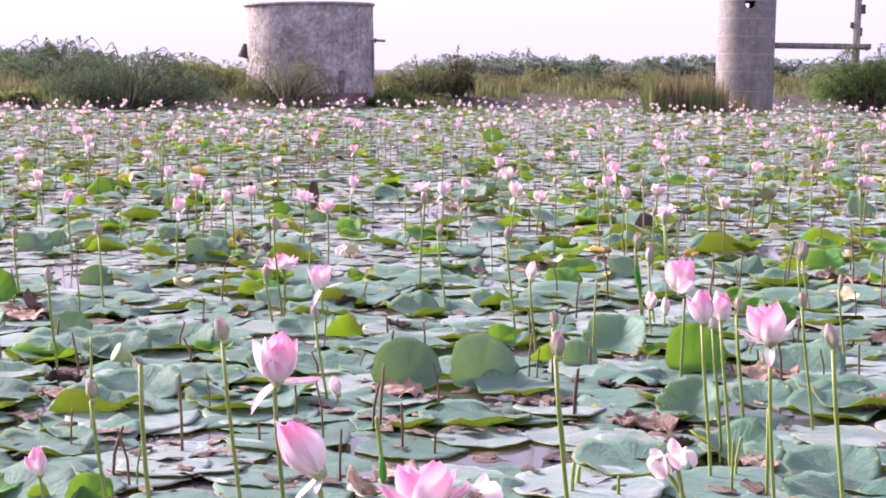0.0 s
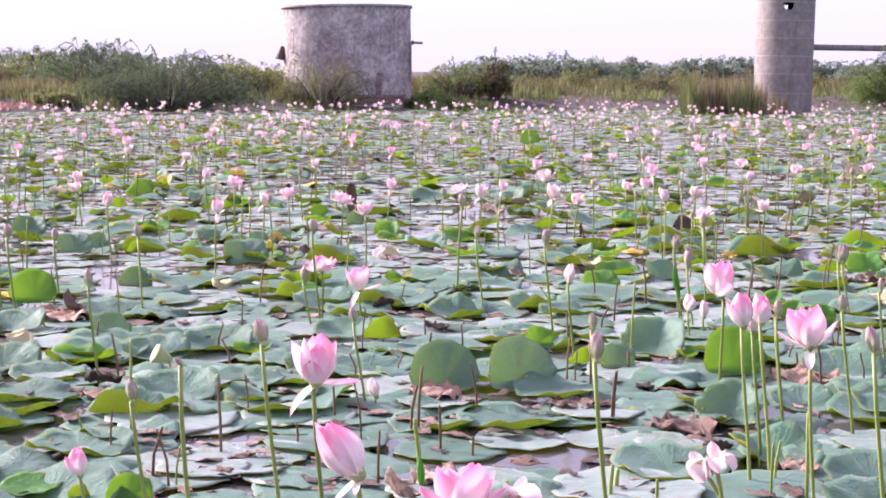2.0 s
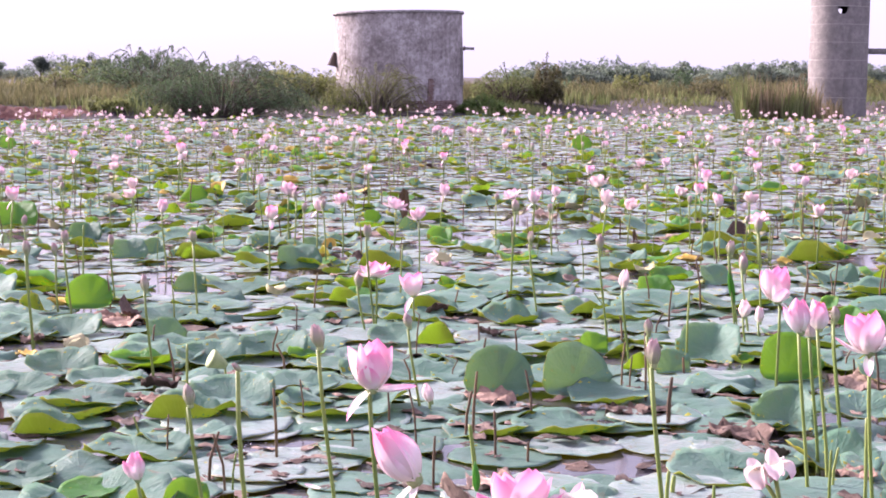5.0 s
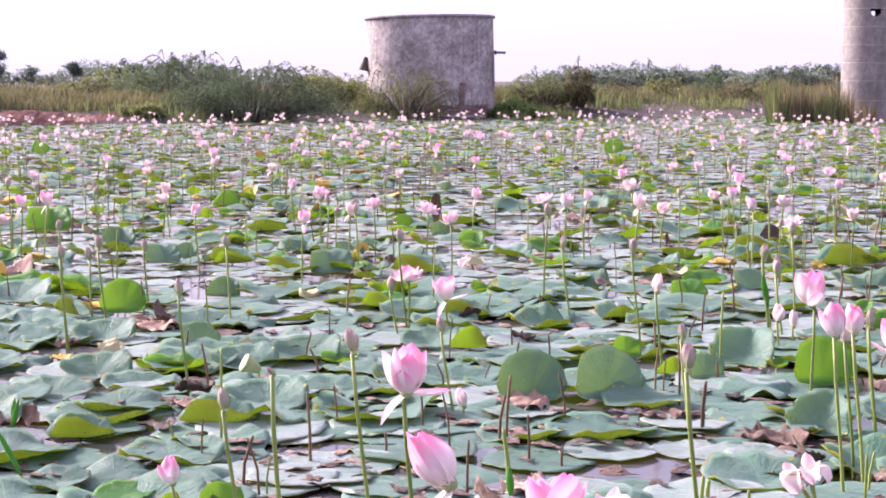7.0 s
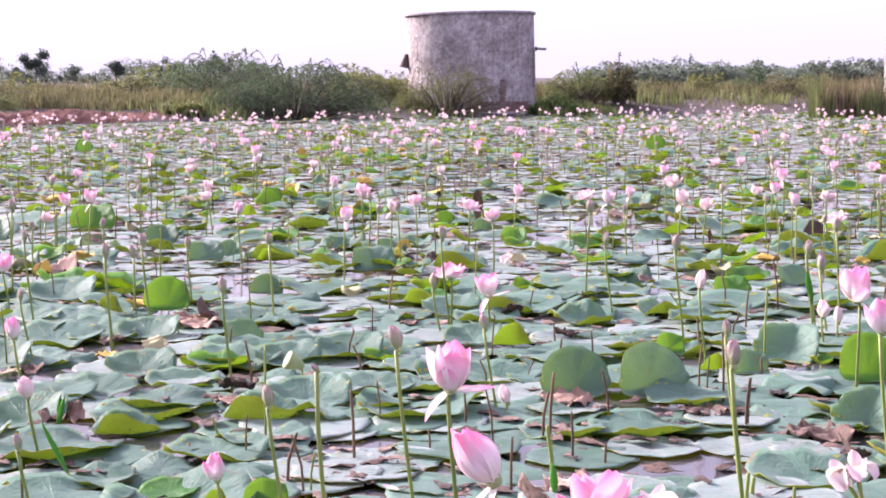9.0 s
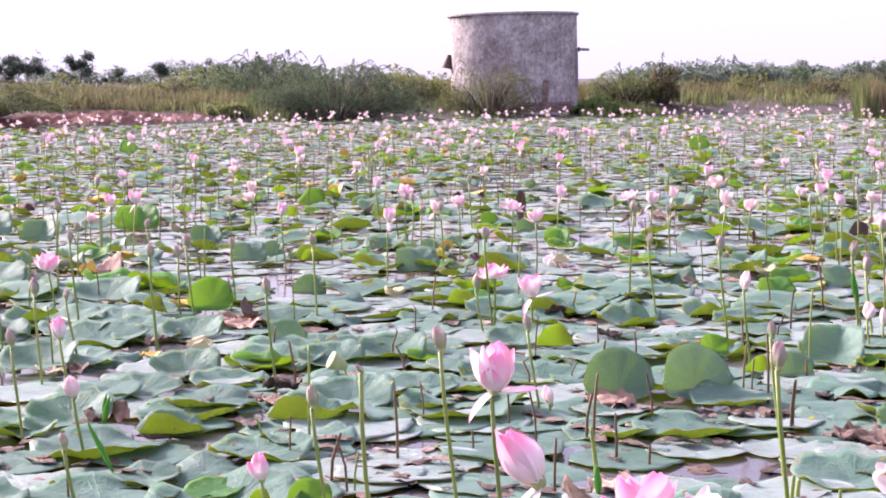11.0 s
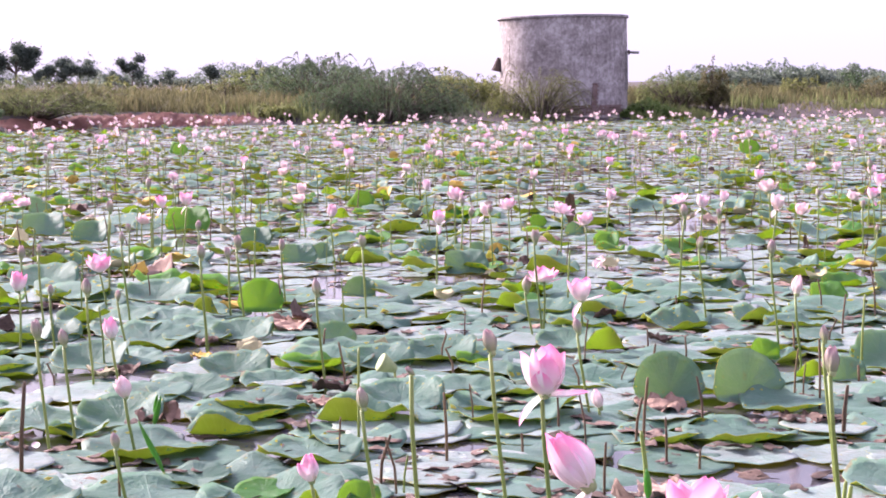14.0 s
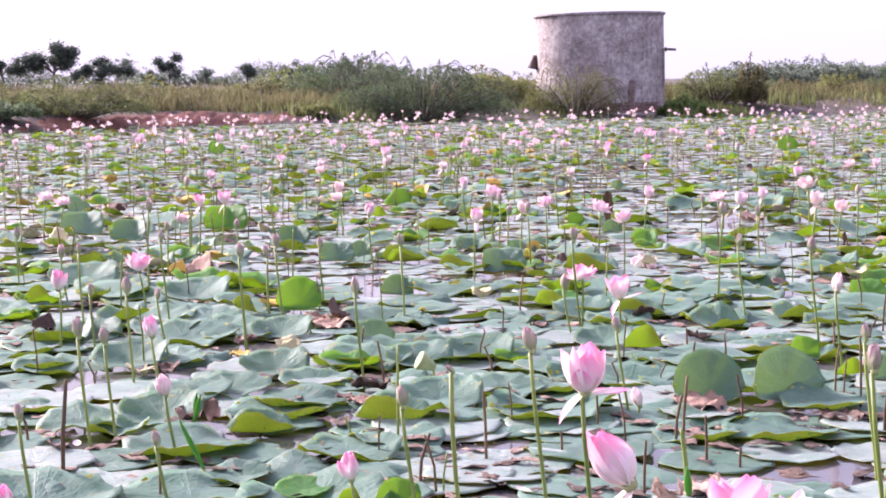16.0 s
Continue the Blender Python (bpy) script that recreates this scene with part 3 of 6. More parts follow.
def grass(name, label, boxes, mat, seed, tall, width=0.03, sway=0.28, inland=-99.0):
    """Upright blades over stretches (x0, x1, y0, y1, number), as one mass."""
    rnd = random.Random(seed)
    heap = Heap()
    for x0, x1, y0, y1, n in boxes:
        for _ in range(n):
            x, y = rnd.uniform(x0, x1), rnd.uniform(y0, y1)
            if y < shore(x) + inland:
                continue
            if noise.noise(Vector((x * 0.35, y * 0.35, seed))) < -0.5:
                continue
            z = max(-0.1, height(x, y)) - 0.05
            h = tall * rnd.uniform(0.45, 1.1) * (0.8 + 0.5 * noise.noise(Vector((x * 0.5, y * 0.5, 7.0 + seed))))
            lx, ly = rnd.gauss(0, sway) * h, rnd.gauss(0, sway * 0.7) * h
            w = width * rnd.uniform(0.6, 1.3)
            a = rnd.uniform(-0.7, 0.7)
            cx, cy = math.cos(a) * w, math.sin(a) * w
            heap.add((((x - cx, y - cy, z), (x + cx, y + cy, z), (x + lx * 0.45 + cx * 0.8, y + ly * 0.45 + cy, z + h * 0.6), (x + lx * 0.45 - cx * 0.8, y + ly * 0.45 - cy, z + h * 0.6), (x + lx, y + ly, z + h * (0.97 if abs(lx) > 0.2 * h else 1))),
                      ((0, 1, 2, 3), (3, 2, 4)), None, None))
    return tagged(part(name, heap.mesh("mesh", False), mat), label, "grass", kind="stuff")


def tree(x, y, tall, wide, seed, mat=None, low=0.35, clumps=15, lobes=()):
    """A far tree: tapered trunk, forking limbs, a crown of leaf clumps with gaps."""
    rnd = random.Random(seed)
    thing = tagged(new("tree"), "distant dark green tree on the flat land", "tree", "far trees")
    wood, crown = Heap(), Heap()
    fork = Vector((rnd.uniform(-0.1, 0.1) * tall, 0, tall * low))
    v, f = tube([(0, 0, -0.2), fork * 0.5, fork], [tall * 0.035, tall * 0.028, tall * 0.022], 7)[:2]
    wood.add((v, f, None, None))
    for i in range(clumps):
        a, q = rnd.uniform(0, 6.283), math.sqrt(rnd.random())
        c = Vector((math.cos(a) * q * wide, math.sin(a) * q * wide, tall * (low + 0.1 + (0.9 - low) * rnd.random() * math.sqrt(max(0.1, 1 - q * q * 0.7)))))
        if lobes:
            lx, lz, lr = lobes[i % len(lobes)]
            c = Vector((lx * wide, 0, lz * tall)) + Vector((rnd.gauss(0, 1), rnd.gauss(0, 1), rnd.gauss(0, 0.7))) * lr * tall * 0.5
        if i % 2 == 0:
            v, f = tube([fork, (fork + c) / 2 + Vector((0, 0, 0.05 * tall)), c], [tall * 0.014, tall * 0.009, tall * 0.004], 5, False)[:2]
            wood.add((v, f, None, None))
        s = tall * rnd.uniform(0.055, 0.1)
        for _ in range(300):
            d = Vector((rnd.gauss(0, 1), rnd.gauss(0, 1), rnd.gauss(0, 0.75))) * s * 0.7
            leafy(rnd, crown, c + d, tall * 0.034, 0, 1)
    part("trunk", wood.mesh(), BARK, thing)
    part("crown", crown.mesh("crown", False), mat or HAZED_LEAVES, thing)
    thing.matrix_basis = pose(x, y, height(x, y))
    return thing


bush("thorn_bush", "wide dark grey-green thorn bush with drooping branches at the water", -6.6, 56.7, 3.0, 1.4, 2.15, THORN_LEAVES, 5, 900, 0.042, 0.9, 13, 0, 0.02, 0.3, 120)
bush("thorn_bush", "dusty green thorn bush behind the bank", -12.3, 65, 2.6, 1.6, 1.5, OLIVE_LEAVES, 6, 380, 0.07, 0.4)
bush("thorn_bush", "dull green thorn bush behind the bank", -9.8, 62, 2.6, 1.4, 2.1, THORN_LEAVES, 16, 520, 0.05, 0.6, 10, 0, None, 0.34, 40)
bush("thorn_bush", "dusty green thorn bush beside the tank", -4.3, 61.5, 1.5, 1.2, 1.75, YELLOW_LEAVES, 7, 320, 0.065, 0.4)
bush("thorn_bush", "sparse yellow-green thorn bush growing against the tank", -1.35, 59.4, 1.75, 0.45, 2.05, YELLOW_LEAVES, 8, 380, 0.036, 0.4, 9, 0, 0.05, 0.26, 40)
bush("thorn_bush", "dark green bush at the foot of the tank", 2.7, 61.6, 1.0, 0.7, 0.85, FRESH_LEAVES, 9, 200, 0.06, 0.4)
bush("thorn_bush", "grey-green scrub on the bank beside the tank", 3.9, 64.6, 1.5, 0.9, 1.6, OLIVE_LEAVES, 17, 420, 0.042, 0.5, 9, 0, None, 0.34, 0)
bush("thorn_bush", "rounded dark dry bush on the bank", 5.3, 64.5, 0.62, 0.6, 2.0, GRASS_BLADES, 10, 300, 0.05, 0.5, 10, 0)
bush("thorn_bush", "fresh green bush beside the pier", 20.4, 60.0, 2.2, 0.9, 2.6, FRESH_LEAVES, 11, 1300, 0.048, 0.5, 10, 0, 0.05, 0.36, 40)
bush("thorn_bush", "olive green thorn bush on the bank at the pond's corner", -16.6, 49.0, 2.5, 1.3, 1.1, OLIVE_LEAVES, 12, 620, 0.042, 0.6, 10, 0, None, 0.3, 60)
bush("thorn_bush", "dark low bush hanging over the water", -17.9, 46.2, 1.3, 0.8, 0.7, THORN_LEAVES, 13, 300, 0.055, 0.6)
bush("thorn_bush", "green tuft of scrub at the end of the red mound", -10.2, 55.4, 0.7, 0.5, 0.6, YELLOW_LEAVES, 14, 120, 0.055, 0.5)
grass("bank_grass", "tall dry yellow-green grass on the far bank", ((-36, -9, 58, 70, 13000), (-20, -9, 52, 58, 8000), (-26, -16.5, 48, 58, 2600), (-13, 0, 62, 72, 3800), (2, 40, 70, 84, 23000), (2.5, 9, 67, 69, 1100), (1.6, 4.6, 65.5, 72, 1300)), GRASS_BLADES, 2, 0.8, 0.018, 0.28, 3.0)
grass("reeds", "clump of tall reddish-brown reeds standing in the water", ((11.3, 13.4, 55.3, 57.0, 620), (13.2, 14.2, 56.4, 57.4, 150)), REED_BLADES, 3, 1.95, 0.018, 0.13)
grass("reeds", "tall green reeds standing in the water", ((11.1, 11.7, 55.3, 56.4, 260), (12.5, 13.2, 55.1, 56.0, 300), (11.5, 13.6, 55.4, 57.0, 260)), GREEN_REEDS, 23, 1.8, 0.02, 0.12)
grass("reeds", "thin green reeds at the foot of the pier", ((13.9, 15.2, 57.4, 58.2, 160),), REED_BLADES, 5, 1.0, 0.02, 0.1)
grass("bank_grass", "green tufts along the waterline", ((-14, -0.4, 58.3, 61, 900), (2.0, 3, 59.5, 61, 160), (2, 5, 61.5, 64, 700), (17, 30, 67, 70, 600), (4, 14, 67, 69, 300), (6, 8, 64.6, 65.8, 120), (10, 12, 64.8, 66, 130), (-12.5, -8, 54.6, 57.5, 420)), GREEN_REEDS, 4, 0.6, 0.022)
grass("bank_grass", "low sparse dry tufts on the brown bank", ((2.5, 32, 64, 71, 3600), (-30, -9, 50, 60, 1500)), GRASS_BLADES, 31, 0.34, 0.022, 0.4, 1.0)
for i in range(16):
    bx = 4.5 + i * 1.7 + 0.6 * math.sin(i * 2.1)
    bush("scrub_bush", "small dusty scrub bush among the bank grass", bx, 68.5 + 5 * abs(math.sin(i * 1.3)), 0.9, 0.6, 0.9 + 0.4 * abs(math.sin(i * 2.7)), (YELLOW_LEAVES, THORN_LEAVES, GRASS_BLADES)[i % 3], 100 + i, 90, 0.06, 0.4, 8, 0)
for i in range(9):
    bx = -21 + i * 1.6
    bush("scrub_bush", "small dusty scrub bush among the bank grass", bx, 60.5 + 4 * abs(math.sin(i * 1.9)), 0.9, 0.6, 0.8 + 0.4 * abs(math.sin(i * 2.2)), (YELLOW_LEAVES, GRASS_BLADES)[i % 2], 130 + i, 90, 0.06, 0.4, 8, 0)
LOBES = {0: ((-1.0, 0.66, 0.13), (-0.9, 0.54, 0.12), (0.3, 0.82, 0.16), (0.6, 0.66, 0.2), (0.35, 0.58, 0.16), (0.75, 0.8, 0.12)), 1: ((-0.75, 0.5, 0.26), (0.0, 0.66, 0.24), (0.75, 0.52, 0.28), (0.2, 0.45, 0.3)),
         2: ((-0.8, 0.82, 0.1), (0.75, 0.88, 0.12), (0.2, 0.66, 0.08), (-0.35, 0.6, 0.1), (0.5, 0.45, 0.2)), 3: ((-0.5, 0.75, 0.2), (0.6, 0.6, 0.2)), 5: ((0.0, 0.68, 0.26), (0.2, 0.5, 0.2))}
for i, (x, y, tall, wide) in enumerate(((-39.9, 115, 3.5, 1.5), (-36.3, 115, 2.75, 1.9), (-31.5, 115, 2.5, 0.85), (-43.5, 115, 2.5, 1.3), (-29.3, 118, 1.6, 1.3), (-25.7, 115, 2.2, 0.7), (-33.8, 121, 1.6, 1.4), (-22.2, 116, 2.1, 1.2), (-18.3, 112, 2.2, 1.0), (-15.8, 114, 1.8, 1.5))):
    tree(x, y, tall, wide, 40 + i, TREE_LEAVES, 0.35, (34, 26, 14, 26)[i] if i < 4 else 15, LOBES.get(i, ()))
# skyline scrub, its haze painted into the leaf colour
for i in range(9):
    bush("hedge_bush", "far green scrub on the skyline, paled for haze", 10 + i * 4.6, 116 + (i % 3) * 3, 3.6, 2.0, 2.0 + 0.25 * math.sin(i * 1.7), HAZED_LEAVES, 60 + i, 480, 0.13, 0.3, 8, 0)
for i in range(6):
    bush("hedge_bush", "far green scrub on the skyline, paled for haze", -48 + i * 7, 128 + (i % 2) * 4, 4.2, 2.0, 2.5 + 0.4 * math.sin(i * 2.3), HAZED_LEAVES, 80 + i, 220, 0.13, 0.3, 8, 0)


def mound():
    """The low heap of red earth along the water."""
    thing = Heap()
    verts, faces, n, rows = [], [], 110, 14
    for i in range(n + 1):
        t = i / n
        x = -17.8 + 8.2 * t
        mid = shore(x) + 1.1
        tall = 0.3 * math.sin(math.pi * min(1, t * 1.03)) ** 0.4 * (0.9 + 0.25 * noise.noise(Vector((x * 0.8, 2, 1))))
        for j in range(rows + 1):
            u = j / rows
            yy = mid + (u - 0.4) * 3.2
            verts.append((x, yy, max(-0.2, height(x, yy)) - 0.15 + tall * math.sin(math.pi * u) + 0.07 * noise.noise(Vector((x * 1.7, yy * 1.7, 3))) + 0.1 * noise.noise(Vector((x * 4.1, yy * 5.1, 3))) + 0.06 * noise.noise(Vector((x * 9, yy * 9, 5)))))
    for i in range(n):
        for j in range(rows):
            faces.append((i * (rows + 1) + j, (i + 1) * (rows + 1) + j, (i + 1) * (rows + 1) + j + 1, i * (rows + 1) + j + 1))
    tagged(part("earth_mound", solid(verts, faces), RED_EARTH), "low mound of loose red earth along the water", "mound", kind="structure")


mound()

# ---- lotus: leaves ----
def blade(seed, rings=6, segs=28, cup=0.05, wave=0.06, lip=0.0, ragged=0.04, fold=0.0, start=0.0, near=0.0, nstart=0.5, hollow=0.0, bend=0.28, crumple=0.0, thick=0.007):
    """A lotus blade of radius 1: two skins with an edge between, as arrays. cup: dish; wave: waves of the rim; lip: rim turned up;
    fold: degrees by which the far side is bent up, from start on; hollow: how far that side is dished; near: the same for the near side, from -nstart on."""
    rnd = random.Random(seed)
    ph = [rnd.uniform(0, 6.283) for _ in range(5)]
    amp = [rnd.uniform(0.3, 1) for _ in range(5)]
    top, uv = [], []
    for i in range(rings + 1):
        q = i / rings
        for j in range(segs if i else 1):
            a = 2 * math.pi * j / segs
            edge = 1 + ragged * (math.sin(3 * a + ph[0]) * amp[0] + 0.7 * math.sin(7 * a + ph[1]) * amp[1]) + ragged * 0.4 * math.sin(13 * a + ph[4])
            rr = q * edge
            z = cup * q * q - 0.05 * math.exp(-(q / 0.18) ** 2)
            z += wave * q ** 2.2 * (amp[2] * math.sin(2 * a + ph[2]) + amp[3] * math.sin(3 * a + ph[3]) * 0.8 + amp[1] * 0.5 * math.sin(5 * a + ph[1]) + 0.25 * math.sin(9 * a + ph[0]))
            z += 0.03 * q * noise.noise(Vector((rr * math.cos(a) * 2.6 + seed, rr * math.sin(a) * 2.6, 2.0)))
            z += 0.022 * q * noise.noise(Vector((rr * math.cos(a) * 6.5, rr * math.sin(a) * 6.5, seed * 1.7)))
            z += lip * max(0, q - 0.7) ** 2 * 11 * (0.6 + 0.4 * math.sin(4 * a + ph[1]))
            x, y = rr * math.cos(a), rr * math.sin(a)
            if crumple:
                z += crumple * q * (noise.noise(Vector((x * 2.3 + seed, y * 2.3, 1.0))) + 0.6 * noise.noise(Vector((x * 5.5, y * 5.5, seed))) + 0.3 * noise.noise(Vector((x * 11, y * 11, seed))))
            if fold and y > start:
                s, rho = y - start, bend
                turn = min(s / rho, radians(fold))
                rest = max(0.0, s - rho * radians(fold))
                y = start + rho * math.sin(turn) + rest * math.cos(turn)
                z += rho * (1 - math.cos(turn)) + rest * math.sin(turn)
                if hollow:
                    bulge = min(1.0, 2 * s) * (hollow * x * x + (0.06 * math.sin(4 * a + ph[2]) + 0.035 * math.sin(9 * a + ph[1])) * q * q)
                    y, z = y - bulge * math.sin(turn), z + bulge * math.cos(turn)
            line = -nstart + 0.1 * math.sin(3.2 * x + ph[0])
            if near and y < line:
                s, rho = line - y, 0.2
                turn = min(s / rho, radians(near) * (0.75 + 0.25 * math.sin(2.3 * x + ph[3])))
                rest = max(0.0, s - rho * turn)
                y = line - rho * math.sin(turn) - rest * math.cos(turn)
                z += rho * (1 - math.cos(turn)) + rest * math.sin(turn)
            top.append((x, y, z))
            uv.append((rr * math.cos(a), rr * math.sin(a)))
    n = len(top)
    faces = [(0, 1 + j, 1 + (j + 1) % segs) for j in range(segs)]
    for i in range(1, rings):
        b0, b1 = 1 + (i - 1) * segs, 1 + i * segs
        faces += [(b0 + j, b1 + j, b1 + (j + 1) % segs, b0 + (j + 1) % segs) for j in range(segs)]
    under = [tuple(k + n for k in reversed(q)) for q in faces]
    b1 = 1 + (rings - 1) * segs
    rim = [(b1 + j, n + b1 + j, n + b1 + (j + 1) % segs, b1 + (j + 1) % segs) for j in range(segs)]
    # the under skin lies one thickness below along the normals
    P = np.array(top)
    N = np.zeros_like(P)
    for q in faces:
        c = np.cross(P[q[1]] - P[q[0]], P[q[2]] - P[q[0]])
        for k in q:
            N[k] += c
    N /= np.linalg.norm(N, axis=1)[:, None] + 1e-9
    verts = np.concatenate([P, P - N * thick])
    return verts, faces + under + rim, [0] * len(faces) + [1] * (len(under) + len(rim)), np.array(uv + uv)


# kinds of blade: flat on the water, rippled, bowl, deep bowl, folded, crumpled
KINDS = {
    "flat": [dict(cup=0.0, wave=0.015, ragged=0.05), dict(cup=0.0, wave=0.022, ragged=0.07), dict(cup=0.01, wave=0.02, lip=0.03, ragged=0.05), dict(cup=0.0, wave=0.03, ragged=0.09)],
    "rippled": [dict(cup=0.06, wave=0.1, ragged=0.05), dict(cup=0.1, wave=0.13, lip=0.1, ragged=0.05), dict(cup=0.03, wave=0.15, ragged=0.06), dict(cup=-0.14, wave=0.12, ragged=0.05)],
    "bowl": [dict(cup=0.28, wave=0.12, lip=0.05), dict(cup=0.34, wave=0.17), dict(cup=0.22, wave=0.18, lip=0.1)],
    "deep": [dict(cup=0.55, wave=0.2, ragged=0.06), dict(cup=0.7, wave=0.25, ragged=0.06)],
    "folded": [dict(cup=0.1, wave=0.17, fold=62, start=0.0), dict(cup=0.15, wave=0.18, fold=74, start=-0.15), dict(cup=0.05, wave=0.18, fold=50, start=0.15), dict(cup=0.1, wave=0.2, ragged=0.06, fold=74, start=-0.62), dict(cup=-0.08, wave=0.16, ragged=0.06, fold=48, start=-0.7)],
    "crumpled": [dict(cup=0.1, wave=0.12, ragged=0.06, fold=35, start=0.1, crumple=0.4), dict(cup=0.0, wave=0.1, ragged=0.08, crumple=0.4), dict(cup=0.3, wave=0.12, ragged=0.05, fold=60, start=-0.3, crumple=0.25), dict(cup=-0.45, wave=0.3, ragged=0.12, crumple=0.7), dict(cup=0.1, wave=0.1, ragged=0.16, hollow=-0.3, bend=0.2, fold=42, start=-0.1, crumple=0.4)],
    "scoop": [dict(cup=0.3, wave=0.03, ragged=0.04, hollow=0.3, bend=0.6, fold=56, start=-0.25), dict(cup=0.12, wave=0.02, ragged=0.035, hollow=0.3, bend=0.4, fold=73, start=-0.6), dict(cup=0.08, wave=0.04, ragged=0.05, hollow=0.4, fold=62, start=-0.35), dict(cup=0.08, wave=0.06, ragged=0.05, hollow=0.4, fold=42, start=-0.5), dict(cup=0.1, wave=0.09, ragged=0.05, hollow=0.2, bend=0.6, fold=20, start=-0.3), dict(cup=0.14, wave=0.2, ragged=0.07, hollow=0.3, fold=34, start=0.1, near=20, nstart=0.8)],
    "lipped": [dict(cup=0.03, wave=0.12, ragged=0.06, near=50, nstart=0.62), dict(cup=0.12, wave=0.08, ragged=0.04, fold=30, start=0.2, near=74, nstart=0.35), dict(cup=0.1, wave=0.1, near=84, nstart=0.0), dict(cup=0.05, wave=0.14, ragged=0.07, fold=18, start=0.1, near=36, nstart=0.74)],
    "dome": [dict(cup=-0.34, wave=0.14, ragged=0.06), dict(cup=-0.18, wave=0.22, ragged=0.07)],
}
BLADES = {}
for kind, shapes in KINDS.items():
    BLADES[kind] = [blade(11 * i + len(kind), 7, 36, **s) for i, s in enumerate(shapes)]
SKINS = {"": (LEAF_TOP, LEAF_UNDER), "raised": (LEAF_RAISED, LEAF_UNDER), "fresh": (LEAF_GREEN, LEAF_UNDER), "dry": (DRY_LEAF, DRY_LEAF), "pale": (PALE_LEAF, PALE_LEAF), "yellow": (YELLOW_LEAF, YELLOW_LEAF), "tan": (TAN_LEAF, TAN_LEAF)}
WORDS = {
    "flat": "blue-green round lotus leaf floating flat on the water", "rippled": "blue-green lotus leaf with a wavy rim on the water",
    "bowl": "cupped lotus leaf with a yellow-green underside", "deep": "deeply cupped green lotus leaf above the water",
    "folded": "green lotus leaf folded upright above the water", "crumpled": "crumpled lotus leaf lying on the others", "scoop": "blue-green lotus leaf with its back half raised upright",
    "lipped": "blue-green lotus leaf with its rim curled up yellow-green", "dome": "blue-green lotus leaf humped over the water"}
SKIN_WORDS = {"tan": "crumpled tan dead lotus leaf lying on green ones", "dry": "crumpled dry brown lotus leaf on the water", "pale": "withered pale lotus leaf among green ones", "yellow": "yellowing lotus leaf on the water", "fresh": "fresh bright green lotus leaf above the water"}
leaf_meshes = {}
TAKEN = []          # centres and radii of the leaves so far


def leaf(x, y, size, kind="flat", z=0.02, tip=0.0, toward=0.0, turn=0.0, skin="", shape=0):
    """A lotus leaf: its middle, radius in metres, height, the degrees by which it leans and towards where, and its own turn."""
    skin = skin or ("" if kind == "flat" else "raised")
    key = kind, shape % len(BLADES[kind]), skin
    if key not in leaf_meshes:
        v, f, s, uv = BLADES[kind][key[1]]
        leaf_meshes[key] = solid(v, f, "blade", True, uv, s)
        for one in SKINS[skin]:
            leaf_meshes[key].materials.append(one)
    thing = tagged(new("lotus_leaf"), SKIN_WORDS.get(skin, WORDS[kind]), "lotus leaf", "lotus leaves in the pond")
    lean = Matrix.Rotation(radians(toward), 4, "Z") @ Matrix.Rotation(radians(tip), 4, "X") @ Matrix.Rotation(radians(turn - toward), 4, "Z")
    part("blade", leaf_meshes[key], None, thing, m=Matrix.Translation((0, 0, z)) @ lean @ Matrix.Diagonal((size, size, size, 1)))
    if skin not in ("dry", "pale", "tan"):
        foot = Vector((0.03 * math.sin(turn), 0.05, -0.3))
        top = Vector((0, 0, z - 0.03 * size - 0.006))
        v, f = tube([foot, (foot + top) / 2 + Vector((0.01, 0, 0)), top], 0.005, 6)[:2]
        part("petiole", solid(v, f), STEM, thing)
    thing.matrix_basis = pose(x, y, 0)
    TAKEN.append((x, y, size))
    return thing


# ---- lotus: flowers ----
def petal(length, width, a0, a1, hug, nu=5, nv=7, point=0.55, bow=1.0):
    """A petal from the origin: it leans out by a0 degrees at its foot and a1 at its tip, bending most near the foot where bow is above 1; hug: how far it wraps, in degrees."""
    verts, uv, faces = [], [], []
    y = z = 0.0
    for i in range(nv):
        t = i / (nv - 1)
        a = radians(a1 + (a0 - a1) * (1 - t) ** bow)
        if i:
            y += math.sin(a) * length / (nv - 1)
            z += math.cos(a) * length / (nv - 1)
        w = width * 0.5 * max(0.03, math.sin(math.pi * min(1, (0.12 + 0.88 * t)) ** 1.15) ** point) if t < 1 else width * 0.02
        for j in range(nu):
            u = 2 * j / (nu - 1) - 1
            b = radians(hug) * u
            out = (math.cos(b) - 1) * w * 1.1
            verts.append((w * math.sin(b) / max(0.3, math.sin(radians(hug))), y + out * math.cos(a), z - out * math.sin(a)))
            uv.append((u * 0.5 + 0.5, t))
    for i in range(nv - 1):
        for j in range(nu - 1):
            faces.append((i * nu + j, i * nu + j + 1, (i + 1) * nu + j + 1, (i + 1) * nu + j))
    return verts, faces, None, uv


